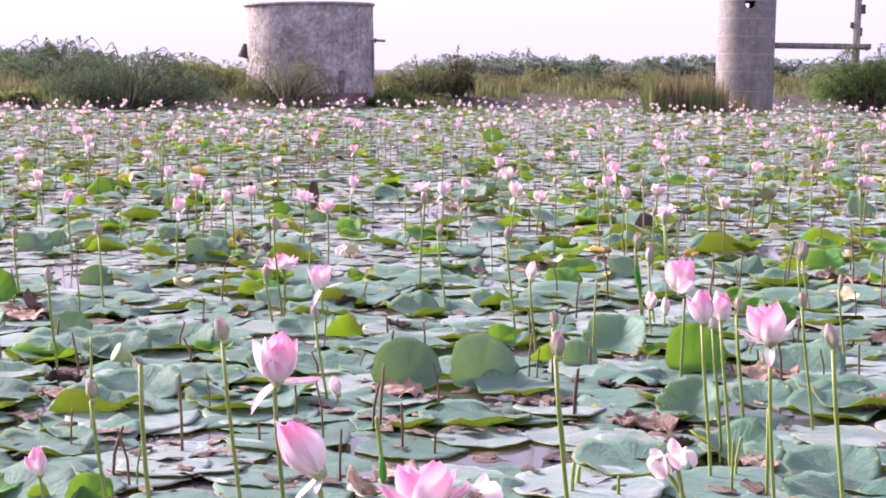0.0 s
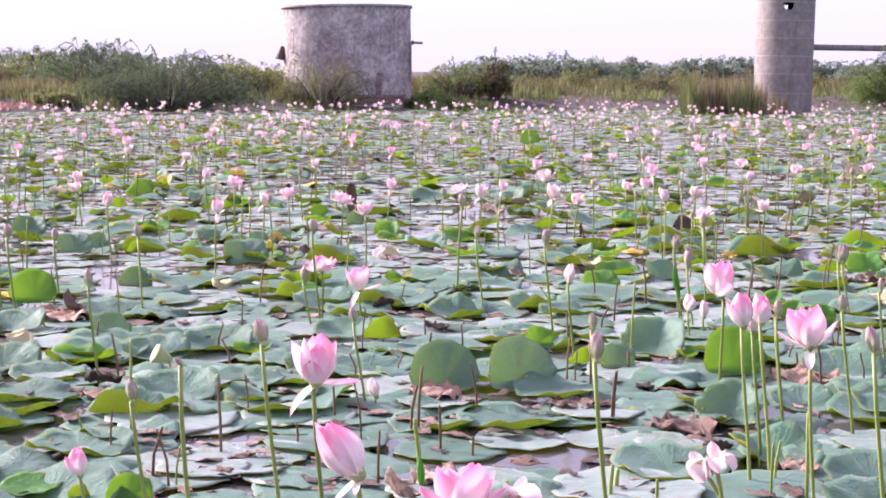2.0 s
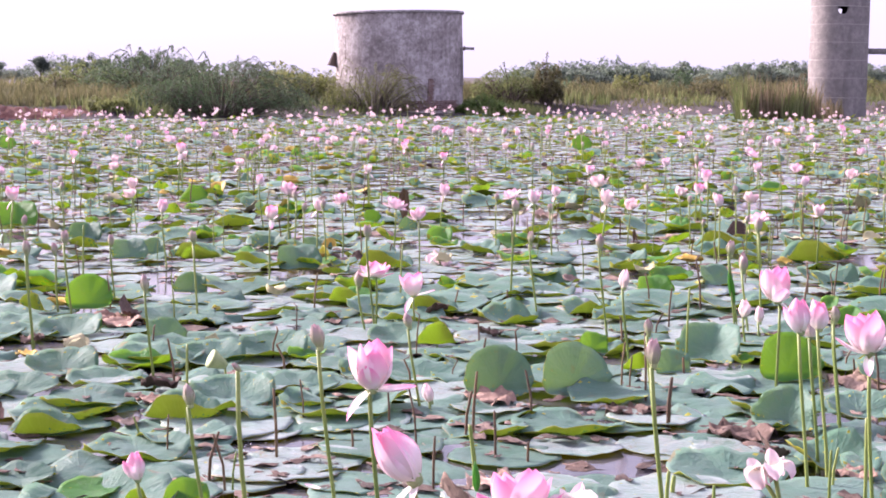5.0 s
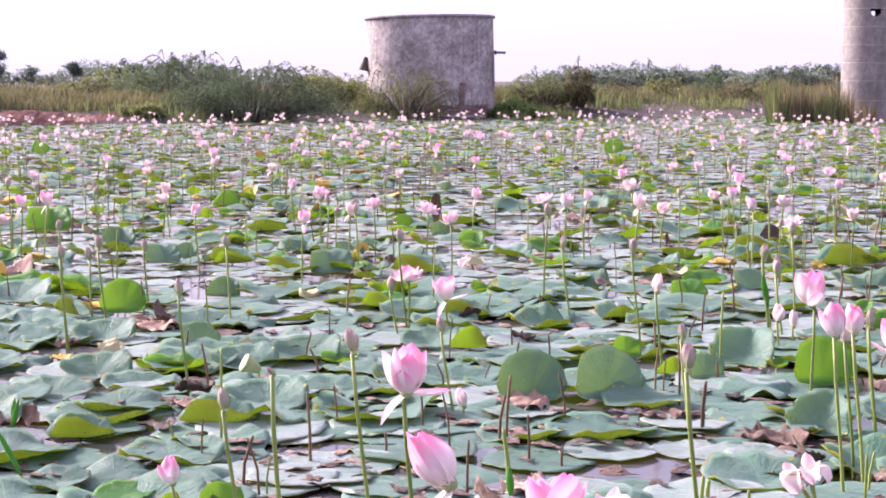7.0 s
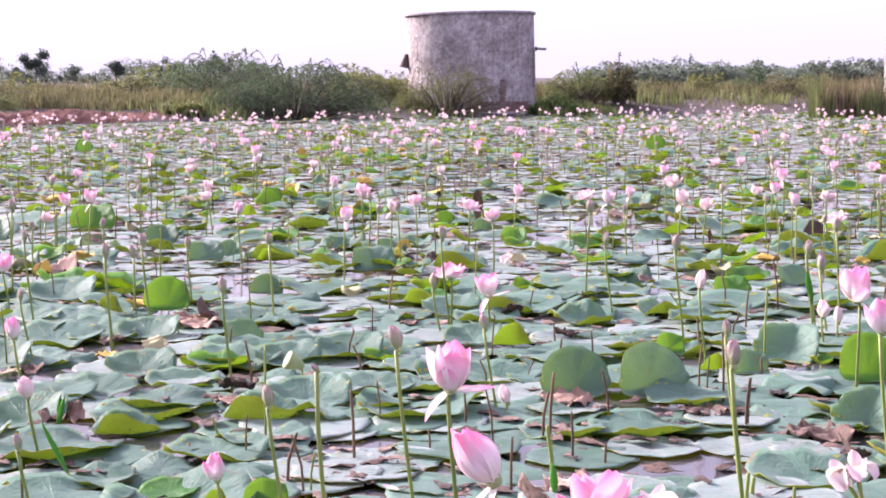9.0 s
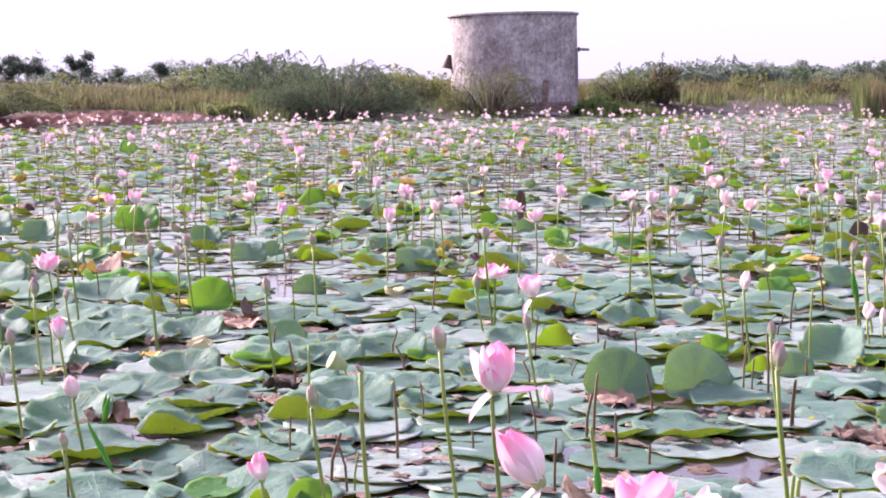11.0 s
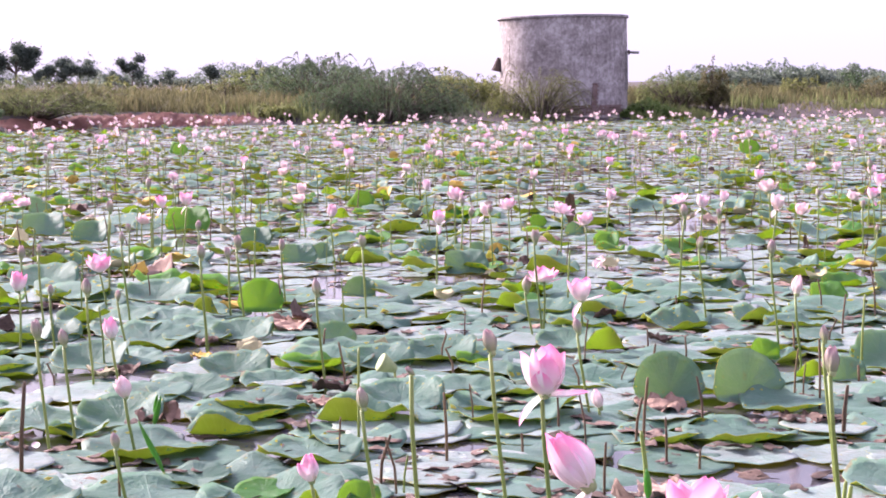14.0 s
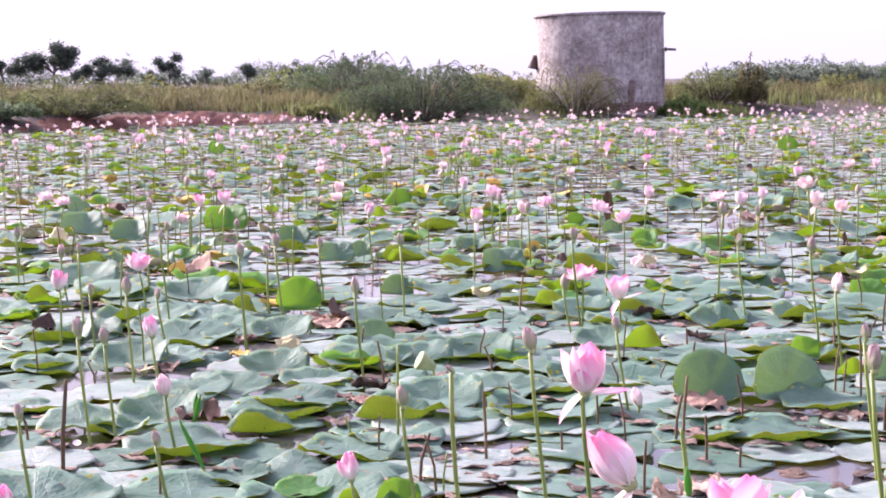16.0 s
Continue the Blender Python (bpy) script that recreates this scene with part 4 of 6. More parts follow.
PETALS = {
    "bud": petal(1.0, 0.5, 58, -25, 80, 5, 8, 0.6, 1.3), "closed": petal(1.0, 0.6, 64, -19, 58, 7, 9, 0.7, 1.5), "half": petal(1.0, 0.64, 80, 2, 52, 7, 9, 0.62, 1.8),
    "cup": petal(1.0, 0.64, 88, 8, 48, 7, 9, 0.55, 1.6), "open": petal(1.0, 0.54, 92, 32, 45, 7, 9, 0.55, 1.3), "flat": petal(1.0, 0.5, 96, 70, 40), "ledge": petal(1.0, 0.44, 98, 72, 50, 7, 9, 0.6),
    "fallen": petal(1.0, 0.46, 128, 150, 48, 7, 9, 0.6), "droop": petal(1.0, 0.44, 118, 98, 50, 7, 9, 0.6), "limp": petal(1.0, 0.62, 40, 190, 60)}
# each kind of head: rows of petal shape, how many, scale, first turn
HEADS = {
    "bud": (("bud", 3, 1.0, 0), ("bud", 3, 0.93, 60)),
    "closed": (("closed", 3, 1.0, 0), ("closed", 4, 0.95, 40), ("half", 1, 0.9, 200)),
    "tipped": (("closed", 1, 1.12, 182), ("closed", 1, 1.05, 135), ("closed", 1, 1.03, 228), ("closed", 1, 0.96, 90), ("closed", 1, 0.9, 282), ("closed", 1, 0.95, 5), ("closed", 1, 0.8, 330), ("droop", 1, 0.66, 172), ("droop", 1, 0.34, 240)),
    "goblet": (("half", 1, 1.1, -6), ("closed", 1, 1.02, 40), ("half", 1, 0.98, 72), ("closed", 1, 0.96, 105), ("half", 1, 1.04, -68), ("closed", 1, 0.95, -110), ("closed", 1, 0.9, 200), ("half", 1, 0.74, 158), ("ledge", 1, 0.8, -86), ("ledge", 1, 0.5, -50), ("fallen", 1, 0.78, 104)),
    "half": (("closed", 3, 0.92, 20), ("half", 5, 1.04, 0), ("flat", 1, 0.8, 40), ("fallen", 1, 0.7, 250)),
    "cup": (("half", 4, 0.95, 30), ("cup", 5, 1.0, 0), ("open", 3, 0.95, 50)),
    "splayed": (("closed", 3, 0.95, 0), ("half", 4, 1.03, 30), ("open", 2, 0.9, 90), ("fallen", 1, 0.5, 150)),
    "open": (("cup", 5, 0.9, 20), ("open", 6, 1.0, 0), ("flat", 5, 0.95, 30)),
    "faded": (("half", 2, 0.8, 30), ("limp", 3, 1.0, 0), ("limp", 3, 1.25, 50), ("fallen", 1, 0.8, 40)),
}
FLOWER_WORDS = {
    "bud": "closed greenish-pink lotus bud on a tall green stem", "tipped": "leaning pink lotus flower with a fallen outer petal", "closed": "pointed pink lotus flower about to open on its stem",
    "half": "half-open pink lotus flower with a drooping petal", "goblet": "large half-open pink and white lotus flower, one petal hanging",
    "splayed": "pink lotus flower with outer petals spread wide", "cup": "cup-shaped pink and white lotus flower on its stem",
    "open": "wide open pink lotus flower on a green stem", "faded": "faded white lotus flower dropping its petals", "pod": "pale green lotus seed pod on a bent stem"}
flower_meshes = {}
POD_SHAPE = lathe([(0.0, 0.0), (0.12, 0.0), (0.2, 0.12), (0.34, 0.5), (0.42, 0.72), (0.4, 0.78), (0.3, 0.8), (0.0, 0.79)], 16, 0.05, 2)


def flower(x, y, z, kind="half", size=0.11, lean=(0, 0), tip=0.0, toward=0.0, turn=0.0, pale=False, thick=0.006, bend=0.0):
    """A lotus flower or bud: where its head sits, petal length, how far its foot lies aside, how its head tips."""
    thing = tagged(new("lotus_bud" if kind == "bud" else "lotus_seed_pod" if kind == "pod" else "lotus_flower"), FLOWER_WORDS[kind],
                   "lotus bud" if kind == "bud" else "seed pod" if kind == "pod" else "lotus flower", "lotus buds in the pond" if kind == "bud" else "lotus flowers in the pond")
    foot = Vector((lean[0], lean[1], -0.25))
    head = Vector((0, 0, z))
    path = []
    for i in range(7):
        t = i / 6
        p = foot.lerp(head, t)
        s = math.sin(math.pi * t)
        path.append(p + Vector((bend * s + 0.008 * math.sin(5 * t + turn), 0.006 * math.sin(4 * t + x), 0)))
    v, f = tube(path, [thick * 1.15] * 3 + [thick] * 4, 7)[:2]
    part("stem", solid(v, f), STEM, thing)
    up = Matrix.Translation(head) @ Matrix.Rotation(radians(toward), 4, "Z") @ Matrix.Rotation(radians(tip), 4, "X")
    mat = PETAL_SOFT if pale == 2 else PETAL_PALE if pale or kind == "faded" else BUD_PETAL if kind == "bud" else PETAL
    if kind == "pod":
        if "pod" not in flower_meshes:
            flower_meshes["pod"] = solid(*POD_SHAPE[:2])
        part("pod", flower_meshes["pod"], POD, thing, m=up @ Matrix.Diagonal((size, size, size, 1)))
    else:
        if "hub" not in flower_meshes:
            flower_meshes["hub"] = solid(*lathe([(0.0, -0.08), (0.1, -0.06), (0.14, 0.0), (0.16, 0.12), (0.12, 0.3), (0.0, 0.32)], 12)[:2])
        part("receptacle", flower_meshes["hub"], POD, thing, m=up @ Matrix.Diagonal((size * 0.8, size * 0.8, size * 0.8, 1)))
        rnd = random.Random(int(abs(x) * 977 + y * 131))
        for shape, count, scale, first in HEADS[kind]:
            key = shape, mat.name
            if key not in flower_meshes:
                pv, pf, _, puv = PETALS[shape]
                flower_meshes[key] = solid(pv, pf, "petal", True, puv)
                flower_meshes[key].materials.append(mat)
            for i in range(count):
                a = first + turn + 360 * i / count + rnd.uniform(-8, 8)
                s = size * scale * (rnd.uniform(0.65, 1.15) if kind == "faded" else rnd.uniform(0.9, 1.06))
                sway = 32 if kind == "faded" else 5
                part("petal", flower_meshes[key], None, thing, m=up @ Matrix.Rotation(radians(a), 4, "Z") @ Matrix.Rotation(radians(rnd.uniform(-sway, sway)), 4, "X") @ Matrix.Diagonal((s, s, s, 1)))
    thing.matrix_basis = pose(x, y, 0)
    return thing


def stick(x, y, h, lean=(0, 0), thick=0.005, dead=True, hook=0.0):
    """A bare stalk left standing."""
    thing = tagged(new("lotus_stalk"), "bare brown lotus stalk standing in the water" if dead else "bare green lotus stalk standing in the water", "stalk", "bare stalks in the pond")
    path = [(0, 0, -0.25), (lean[0] * 0.4, lean[1] * 0.4, h * 0.5), (lean[0] * 0.9, lean[1] * 0.9, h * 0.93), (lean[0] + hook, lean[1], h)]
    v, f = tube(path, [thick, thick, thick * 0.9, thick * 0.7], 6)[:2]
    part("stalk", solid(v, f), DEAD_STEM if dead else STEM, thing)
    thing.matrix_basis = pose(x, y, 0)
    return thing


def withered_leaf(x, y, h, lean, size):
    """A dead leaf, dried up, that hangs down its own stalk."""
    thing = tagged(new("withered_leaf"), "dark brown withered lotus leaf hanging from its stalk", "lotus leaf", "withered leaves on stalks")
    top = Vector((lean, 0, h))
    v, f = tube([(0, 0, -0.25), top * 0.5 + Vector((0.01, 0, 0)), top], 0.006, 6)[:2]
    part("stalk", solid(v, f), DEAD_STEM, thing)
    heap = Heap()
    v, f, s, uv = blade(31, 6, 20, cup=0.5, wave=0.3, ragged=0.15, crumple=0.6, thick=0.03)
    heap.add((v, f, [0] * len(f), uv), Matrix.Translation(top - Vector((0, 0, size * 0.75))) @ Matrix.Rotation(radians(84), 4, "X") @ Matrix.Diagonal((size * 0.34, size, size * 0.5, 1)))
    part("blade", heap.mesh(), DEAD_STEM, thing, "dark dried blade")
    thing.matrix_basis = pose(x, y, 0)
    return thing


def rolled_leaf(x, y, h, lean=(0, 0), long=0.2, fat=0.016):
    """A young leaf still rolled up on its stalk."""
    thing = tagged(new("rolled_leaf"), "young green lotus leaf still rolled up on its stalk", "lotus leaf", "rolled young leaves")
    top = Vector((lean[0], lean[1], h))
    low = top * max(0.05, 1 - long / max(h, 0.05))
    v, f = tube([(0, 0, -0.25), low * 0.5, low + (top - low) * 0.1], 0.0045, 6)[:2]
    part("stalk", solid(v, f), STEM, thing)
    heap = Heap()
    for side in (-1, 1):
        pts, rad = [], []
        for i in range(9):
            t = i / 8
            pts.append(low.lerp(top, t) + Vector((side * fat * 0.55 * math.sin(math.pi * t), 0.004 * math.sin(6 * t), 0)))
            rad.append(max(0.002, fat * math.sin(math.pi * (0.06 + 0.9 * t)) ** 0.8))
        v, f = tube(pts, rad, 8)[:2]
        heap.add((v, f, None, None))
    part("blade", heap.mesh(), LEAF_GREEN, thing)
    thing.matrix_basis = pose(x, y, 0)
    return thing


def fallen_petal(x, y, z, size, turn, pale=True):
    """A petal that lies on a leaf."""
    me = solid(PETALS["flat"][0], PETALS["flat"][1], "petal", True, PETALS["flat"][3])
    me.materials.append(PETAL_PALE if pale else PETAL)
    ob = tagged(new("fallen_petal", me), "pale fallen lotus petal lying on a leaf", "petal")
    ob.matrix_basis = pose(x, y, z, 0, 0, turn) @ Matrix.Diagonal((size, size, size, 1))
    return ob


drops = Heap()
DOME = lathe([(1.0, 0.0), (0.9, 0.42), (0.55, 0.72), (0.0, 0.82)], 7)


def drops_on(x, y, r, n, seed):
    """Water drops that lie on a leaf."""
    rnd = random.Random(seed)
    for _ in range(n):
        a, q = rnd.uniform(0, 6.283), r * math.sqrt(rnd.random()) * 0.9
        s = rnd.uniform(0.002, 0.006)
        drops.add(DOME, Matrix.Translation((x + q * math.cos(a), y + q * math.sin(a), rnd.uniform(0.012, 0.016))) @ Matrix.Diagonal((s, s, s, 1)))

# ---- lotus: the nearest plants, one by one ----
flower(-0.10, 4.43, 0.544, "goblet", 0.15, (0.036, 0.01), 5, 0, 0, thick=0.0065)
flower(0.02, 3.94, 0.410, "tipped", 0.176, (0.098, 0.01), 32, -90, 0, thick=0.007)
flower(0.26, 3.72, 0.368, "cup", 0.155, (0.023, 0.01), 10, 180, 20)
flower(0.38, 3.70, 0.413, "faded", 0.078, (0.023, 0.01), 10, 270, 20)
flower(0.66, 4.34, 0.625, "bud", 0.091, (0.065, 0.01), 5, -120, 0, thick=0.0065)
flower(0.83, 5.60, 0.511, "bud", 0.066, (0.061, 0.01), 5, -120, 0, thick=0.006)
flower(1.49, 6.55, 0.499, "splayed", 0.165, (0.018, 0.01), 6, -90, 185)
flower(1.31, 5.40, 0.551, "closed", 0.128, (0.047, 0.01), 7, -100, 0)
flower(1.41, 5.55, 0.539, "closed", 0.116, (0.056, 0.01), 5, 280, 50)
flower(1.42, 5.70, 0.488, "closed", 0.099, (0.050, 0.01), 9, 280, 50, True)
flower(1.65, 6.26, 0.455, "bud", 0.074, (0.045, 0.01), 0, 0, 0)
flower(1.37, 4.78, 0.588, "splayed", 0.14, (0.038, 0.01), 14, -100, 95, thick=0.006)
flower(1.46, 4.45, 0.624, "bud", 0.089, (0.067, 0.01), 16, -110, 0, thick=0.0065)
flower(1.88, 6.16, 0.494, "bud", 0.074, (0.072, 0.01), 6, -120, 0)
flower(1.67, 6.36, 0.457, "bud", 0.054, (0.046, 0.01), 0, 0, 0)
flower(1.75, 8.47, 0.151, "closed", 0.107, (0.028, 0.01), 0, 0, 0, True)
flower(1.87, 8.65, 0.093, "bud", 0.104, (0.020, 0.01), 0, 0, 0, True)
flower(2.34, 7.78, 0.492, "bud", 0.099, (0.054, 0.01), 0, 0, 0)
flower(2.80, 9.25, 0.320, "bud", 0.117, (0.081, 0.01), 0, 0, 0)
flower(1.78, 9.05, 0.417, "bud", 0.089, (0.051, 0.01), 0, 0, 0)
flower(1.90, 9.27, 0.312, "bud", 0.111, (0.046, 0.01), 0, 0, 0)
flower(2.47, 7.54, 0.387, "bud", 0.075, (0.050, 0.01), 0, 0, 0)
flower(0.94, 4.10, 0.406, "faded", 0.072, (0.084, 0.01), 12, 260, 30)
flower(0.90, 4.12, 0.398, "faded", 0.061, (0.378, 0.01), 20, -100, 80)
flower(-0.84, 5.00, 0.150, "closed", 0.102, (0.023, 0.01), 10, -90, 30)
flower(-0.64, 4.75, 0.433, "bud", 0.077, (0.064, 0.01), 10, -110, 0)
flower(-0.25, 4.60, 0.629, "bud", 0.080, (0.064, 0.01), 14, -110, 0)
flower(-0.45, 4.34, 0.615, "bud", 0.033, (0.060, 0.01), 45, -75, 0, thick=0.0066, bend=-0.02)
flower(-0.83, 7.34, 0.096, "pod", 0.108, (0.022, 0.01), 62, -70, 0, thick=0.006)
flower(-1.17, 7.23, 0.444, "bud", 0.090, (0.036, 0.01), 10, -110, 0)
flower(-1.95, 8.32, 0.491, "bud", 0.081, (0.027, 0.01), 0, 0, 0)
flower(-1.84, 10.05, 0.355, "bud", 0.084, (0.021, 0.01), 0, 0, 0)
flower(0.02, 9.00, 0.192, "half", 0.150, (0.039, 0.01), 6, -100, 340)
flower(-0.19, 8.80, 0.323, "open", 0.122, (0.010, 0.01), 14, 180, 60)
flower(-0.28, 8.85, 0.255, "bud", 0.105, (0.063, 0.01), 0, 0, 0)
flower(-0.00, 6.80, 0.349, "bud", 0.081, (0.066, 0.01), 14, -110, 0)
flower(1.02, 7.74, 0.395, "bud", 0.108, (0.044, 0.01), 0, 0, 0, True)
flower(1.00, 8.57, 0.496, "bud", 0.095, (0.059, 0.01), 0, 0, 0)
flower(0.70, 9.49, 0.432, "bud", 0.086, (0.057, 0.01), 0, 0, 0)
flower(-0.23, 8.74, 0.533, "bud", 0.091, (0.048, 0.01), 0, 0, 0)
flower(0.22, 12.21, 0.030, "faded", 0.127, (0.020, 0.01), 0, 0, 80)
flower(1.83, 9.28, 0.384, "bud", 0.103, (0.061, 0.01), 0, 0, 0)
flower(1.82, 8.86, 0.342, "bud", 0.111, (0.051, 0.01), 0, 0, 0)
flower(0.09, 6.68, 0.055, "bud", 0.094, (0.038, 0.01), 22, -120, 0, True)
flower(-2.94, 9.84, 0.240, "cup", 0.133, (0.067, 0.01), 0, 0, 30)
flower(-2.91, 8.26, 0.323, "closed", 0.124, (0.016, 0.01), 0, 0, 60)
flower(-3.50, 10.03, 0.300, "bud", 0.100, (0.052, 0.01), 0, 0, 0)
flower(-2.24, 7.28, 0.432, "bud", 0.093, (0.016, 0.01), 8, -110, 0)
flower(-2.02, 6.90, 0.294, "closed", 0.108, (0.066, 0.01), 8, -120, 0)
flower(-2.05, 6.01, 0.432, "bud", 0.086, (0.038, 0.01), 8, -110, 0)
flower(-1.98, 6.12, 0.388, "bud", 0.079, (0.036, 0.01), 14, -110, 0)
flower(-1.68, 5.89, 0.235, "closed", 0.093, (0.057, 0.01), 16, -110, 0, True)
flower(-1.52, 5.20, 0.200, "bud", 0.067, (0.058, 0.01), 14, -110, 0)
flower(-1.95, 5.10, 0.303, "bud", 0.070, (0.042, 0.01), 14, -110, 0)
flower(-2.29, 7.95, 0.320, "bud", 0.062, (0.084, 0.01), 0, 0, 0)
flower(-2.64, 7.97, 0.340, "bud", 0.063, (0.021, 0.01), 0, 0, 0)
flower(-1.94, 8.28, 0.491, "bud", 0.088, (0.019, 0.01), 0, 0, 0)
flower(-2.59, 9.11, 0.496, "bud", 0.078, (0.046, 0.01), 0, 0, 0)
flower(-4.21, 11.17, 0.306, "bud", 0.104, (0.044, 0.01), 0, 0, 0)
flower(-2.93, 8.68, 0.470, "bud", 0.068, (0.012, 0.01), 0, 0, 0)
flower(-1.74, 4.40, 0.194, "closed", 0.083, (0.023, 0.01), 6, -110, 0)
flower(-3.71, 15.38, 0.125, "open", 0.13, (0.02, 0.01), 12, 180, 20, True)
stick(-1.91, 5.36, 0.393, (0.029, 0), 0.008, True, 0)
stick(-1.53, 5.25, 0.162, (0.000, 0), 0.005, True, 0)
stick(-1.78, 9.71, 0.224, (-0.024, 0), 0.005, True, 0)
stick(-2.75, 10.32, 0.185, (-0.018, 0), 0.005, True, 0)
stick(-0.48, 5.88, 0.272, (-0.014, 0), 0.006, True, 0)
stick(-0.89, 5.92, 0.169, (0.009, 0), 0.004, True, 0)
stick(-1.01, 6.11, 0.120, (-0.032, 0), 0.005, False, 0)
stick(-0.70, 5.51, 0.193, (0.051, 0), 0.006, True, 0)
stick(-0.60, 5.39, 0.212, (-0.055, 0), 0.005, True, 0)
stick(-0.60, 5.41, 0.148, (0.021, 0), 0.004, False, 0)
stick(-0.08, 6.52, 0.139, (-0.007, 0), 0.005, True, 0)
stick(-0.21, 6.05, 0.089, (-0.006, 0), 0.005, True, 0)
stick(0.24, 6.21, 0.276, (0.020, 0), 0.006, True, 0)
stick(0.21, 6.26, 0.189, (0.032, 0), 0.006, True, 0)
stick(0.36, 8.39, 0.133, (-0.007, 0), 0.005, True, 0)
stick(0.32, 5.93, 0.180, (-0.007, 0), 0.005, True, 0)
stick(0.51, 6.57, 0.217, (-0.039, 0), 0.005, True, 0)
stick(0.08, 5.42, 0.198, (0.007, 0), 0.005, True, 0)
stick(0.23, 5.42, 0.237, (-0.026, 0), 0.008, False, 0)
stick(1.28, 7.52, 0.106, (-0.007, 0), 0.006, True, 0)
stick(1.04, 6.47, 0.207, (0.015, 0), 0.006, True, 0)
stick(1.17, 9.61, 0.135, (-0.085, 0), 0.004, False, 0)
stick(0.26, 9.72, 0.136, (0.027, 0), 0.005, True, 0)
stick(1.43, 5.42, 0.159, (0.024, 0), 0.005, False, 0)
stick(0.88, 5.36, 0.077, (0.008, 0), 0.008, False, 0)
stick(0.59, 9.72, 0.136, (-0.011, 0), 0.005, True, 0)
stick(1.48, 9.97, 0.210, (-0.038, 0), 0.005, True, 0)
stick(0.43, 5.84, 0.084, (0.003, 0), 0.005, True, 0)
stick(1.48, 5.17, 0.311, (-0.005, 0), 0.006, False, 0)
stick(1.37, 5.21, 0.199, (0.004, 0), 0.005, False, 0)
stick(1.03, 6.45, 0.208, (0.019, 0), 0.006, True, 0)
stick(2.07, 7.48, 0.108, (-0.009, 0), 0.005, True, 0)
stick(2.37, 6.93, 0.225, (-0.006, 0), 0.005, True, 0)
stick(0.84, 5.23, 0.123, (0.009, 0), 0.007, False, 0)
stick(0.99, 5.19, 0.085, (0.000, 0), 0.006, False, 0)
stick(2.09, 7.78, 0.111, (0.047, 0), 0.005, True, 0)
stick(3.43, 10.21, 0.436, (-0.041, 0), 0.005, True, 0)
leaf(-1.91, 9.74, 0.141, "scoop", 0.02, 0, 0, 2, "fresh", 1)
leaf(-1.85, 7.43, 0.159, "dome", 0.048, 2, 0, 0, "", 0)
leaf(-1.64, 7.65, 0.169, "scoop", 0.02, 0, 0, 10, "", 4)
leaf(-2.16, 8.95, 0.216, "lipped", 0.02, 0, 0, -5, "", 3)
leaf(-1.83, 8.76, 0.175, "scoop", 0.02, 0, 0, -10, "", 4)
leaf(-0.92, 6.59, 0.168, "lipped", 0.02, 0, 0, 10, "", 1)
leaf(-0.76, 6.91, 0.186, "scoop", 0.02, 0, 0, 0, "", 4)
leaf(-0.46, 6.88, 0.142, "lipped", 0.02, 0, 0, -10, "", 0)
leaf(-1.63, 6.03, 0.258, "lipped", 0.02, 0, 0, -4, "", 0)
leaf(-1.41, 6.69, 0.226, "lipped", 0.02, 0, 0, 18, "", 0)
leaf(-1.74, 7.15, 0.197, "lipped", 0.02, 0, 0, -10, "", 3)
leaf(-1.24, 7.30, 0.102, "flat", 0.012, 0, 0, 210, "raised")
leaf(-1.42, 6.31, 0.139, "lipped", 0.02, 0, 0, 20, "", 1)
leaf(-1.15, 5.63, 0.163, "rippled", 0.035, 9, 5, 230, "", 3)
leaf(-1.06, 5.34, 0.103, "rippled", 0.035, 6, 0, 202, "fresh")
leaf(-0.37, 5.86, 0.218, "flat", 0.012, 0, 0, 221, "", 2)
leaf(-0.21, 6.35, 0.167, "flat", 0.012, 0, 0, 300, "raised")
leaf(-0.59, 6.35, 0.167, "flat", 0.012, 0, 0, 190)
leaf(-0.79, 6.01, 0.137, "flat", 0.012, 0, 0, 245, "raised")
leaf(-0.39, 7.69, 0.161, "rippled", 0.035, 0, 0, 325)
leaf(0.71, 7.09, 0.156, "scoop", 0.02, 0, 0, 12, "", 1)
leaf(0.87, 6.93, 0.182, "lipped", 0.05, 7, 0, -6, "", 0)
leaf(0.90, 6.69, 0.092, "crumpled", 0.03, 0, 0, 30, "dry", 1)
leaf(0.39, 7.05, 0.151, "scoop", 0.02, 0, 0, -6, "", 1)
leaf(0.35, 6.90, 0.11, "crumpled", 0.04, 6, 0, -25, "tan", 1)
leaf(0.62, 6.09, 0.185, "flat", 0.012, 0, 0, 30, "", 2)
leaf(0.31, 6.36, 0.171, "lipped", 0.02, 0, 0, 10, "", 0)
leaf(0.64, 6.41, 0.225, "lipped", 0.02, 0, 0, -12, "", 0)
leaf(1.74, 7.44, 0.149, "scoop", 0.02, 0, 0, 4, "fresh", 1)
leaf(1.40, 7.20, 0.174, "dome", 0.052, 4, 0, 20, "", 1)
leaf(1.49, 7.97, 0.165, "scoop", 0.02, 0, 0, -30, "", 3)
leaf(1.23, 7.60, 0.094, "scoop", 0.02, 0, 0, 20, "", 2)
leaf(1.08, 7.70, 0.074, "lipped", 0.02, 0, 0, 0, "fresh", 2)
leaf(1.51, 6.42, 0.133, "scoop", 0.02, 0, 0, -32, "", 2)
leaf(1.38, 6.38, 0.128, "lipped", 0.02, 0, 0, 25, "", 0)
leaf(1.12, 5.62, 0.217, "lipped", 0.01, 0, 0, 6, "", 3)
leaf(0.66, 5.45, 0.168, "flat", 0.012, 0, 0, 86, "raised", 2)
leaf(1.13, 6.19, 0.115, "dome", 0.035, 2, 0, 0, "", 0)
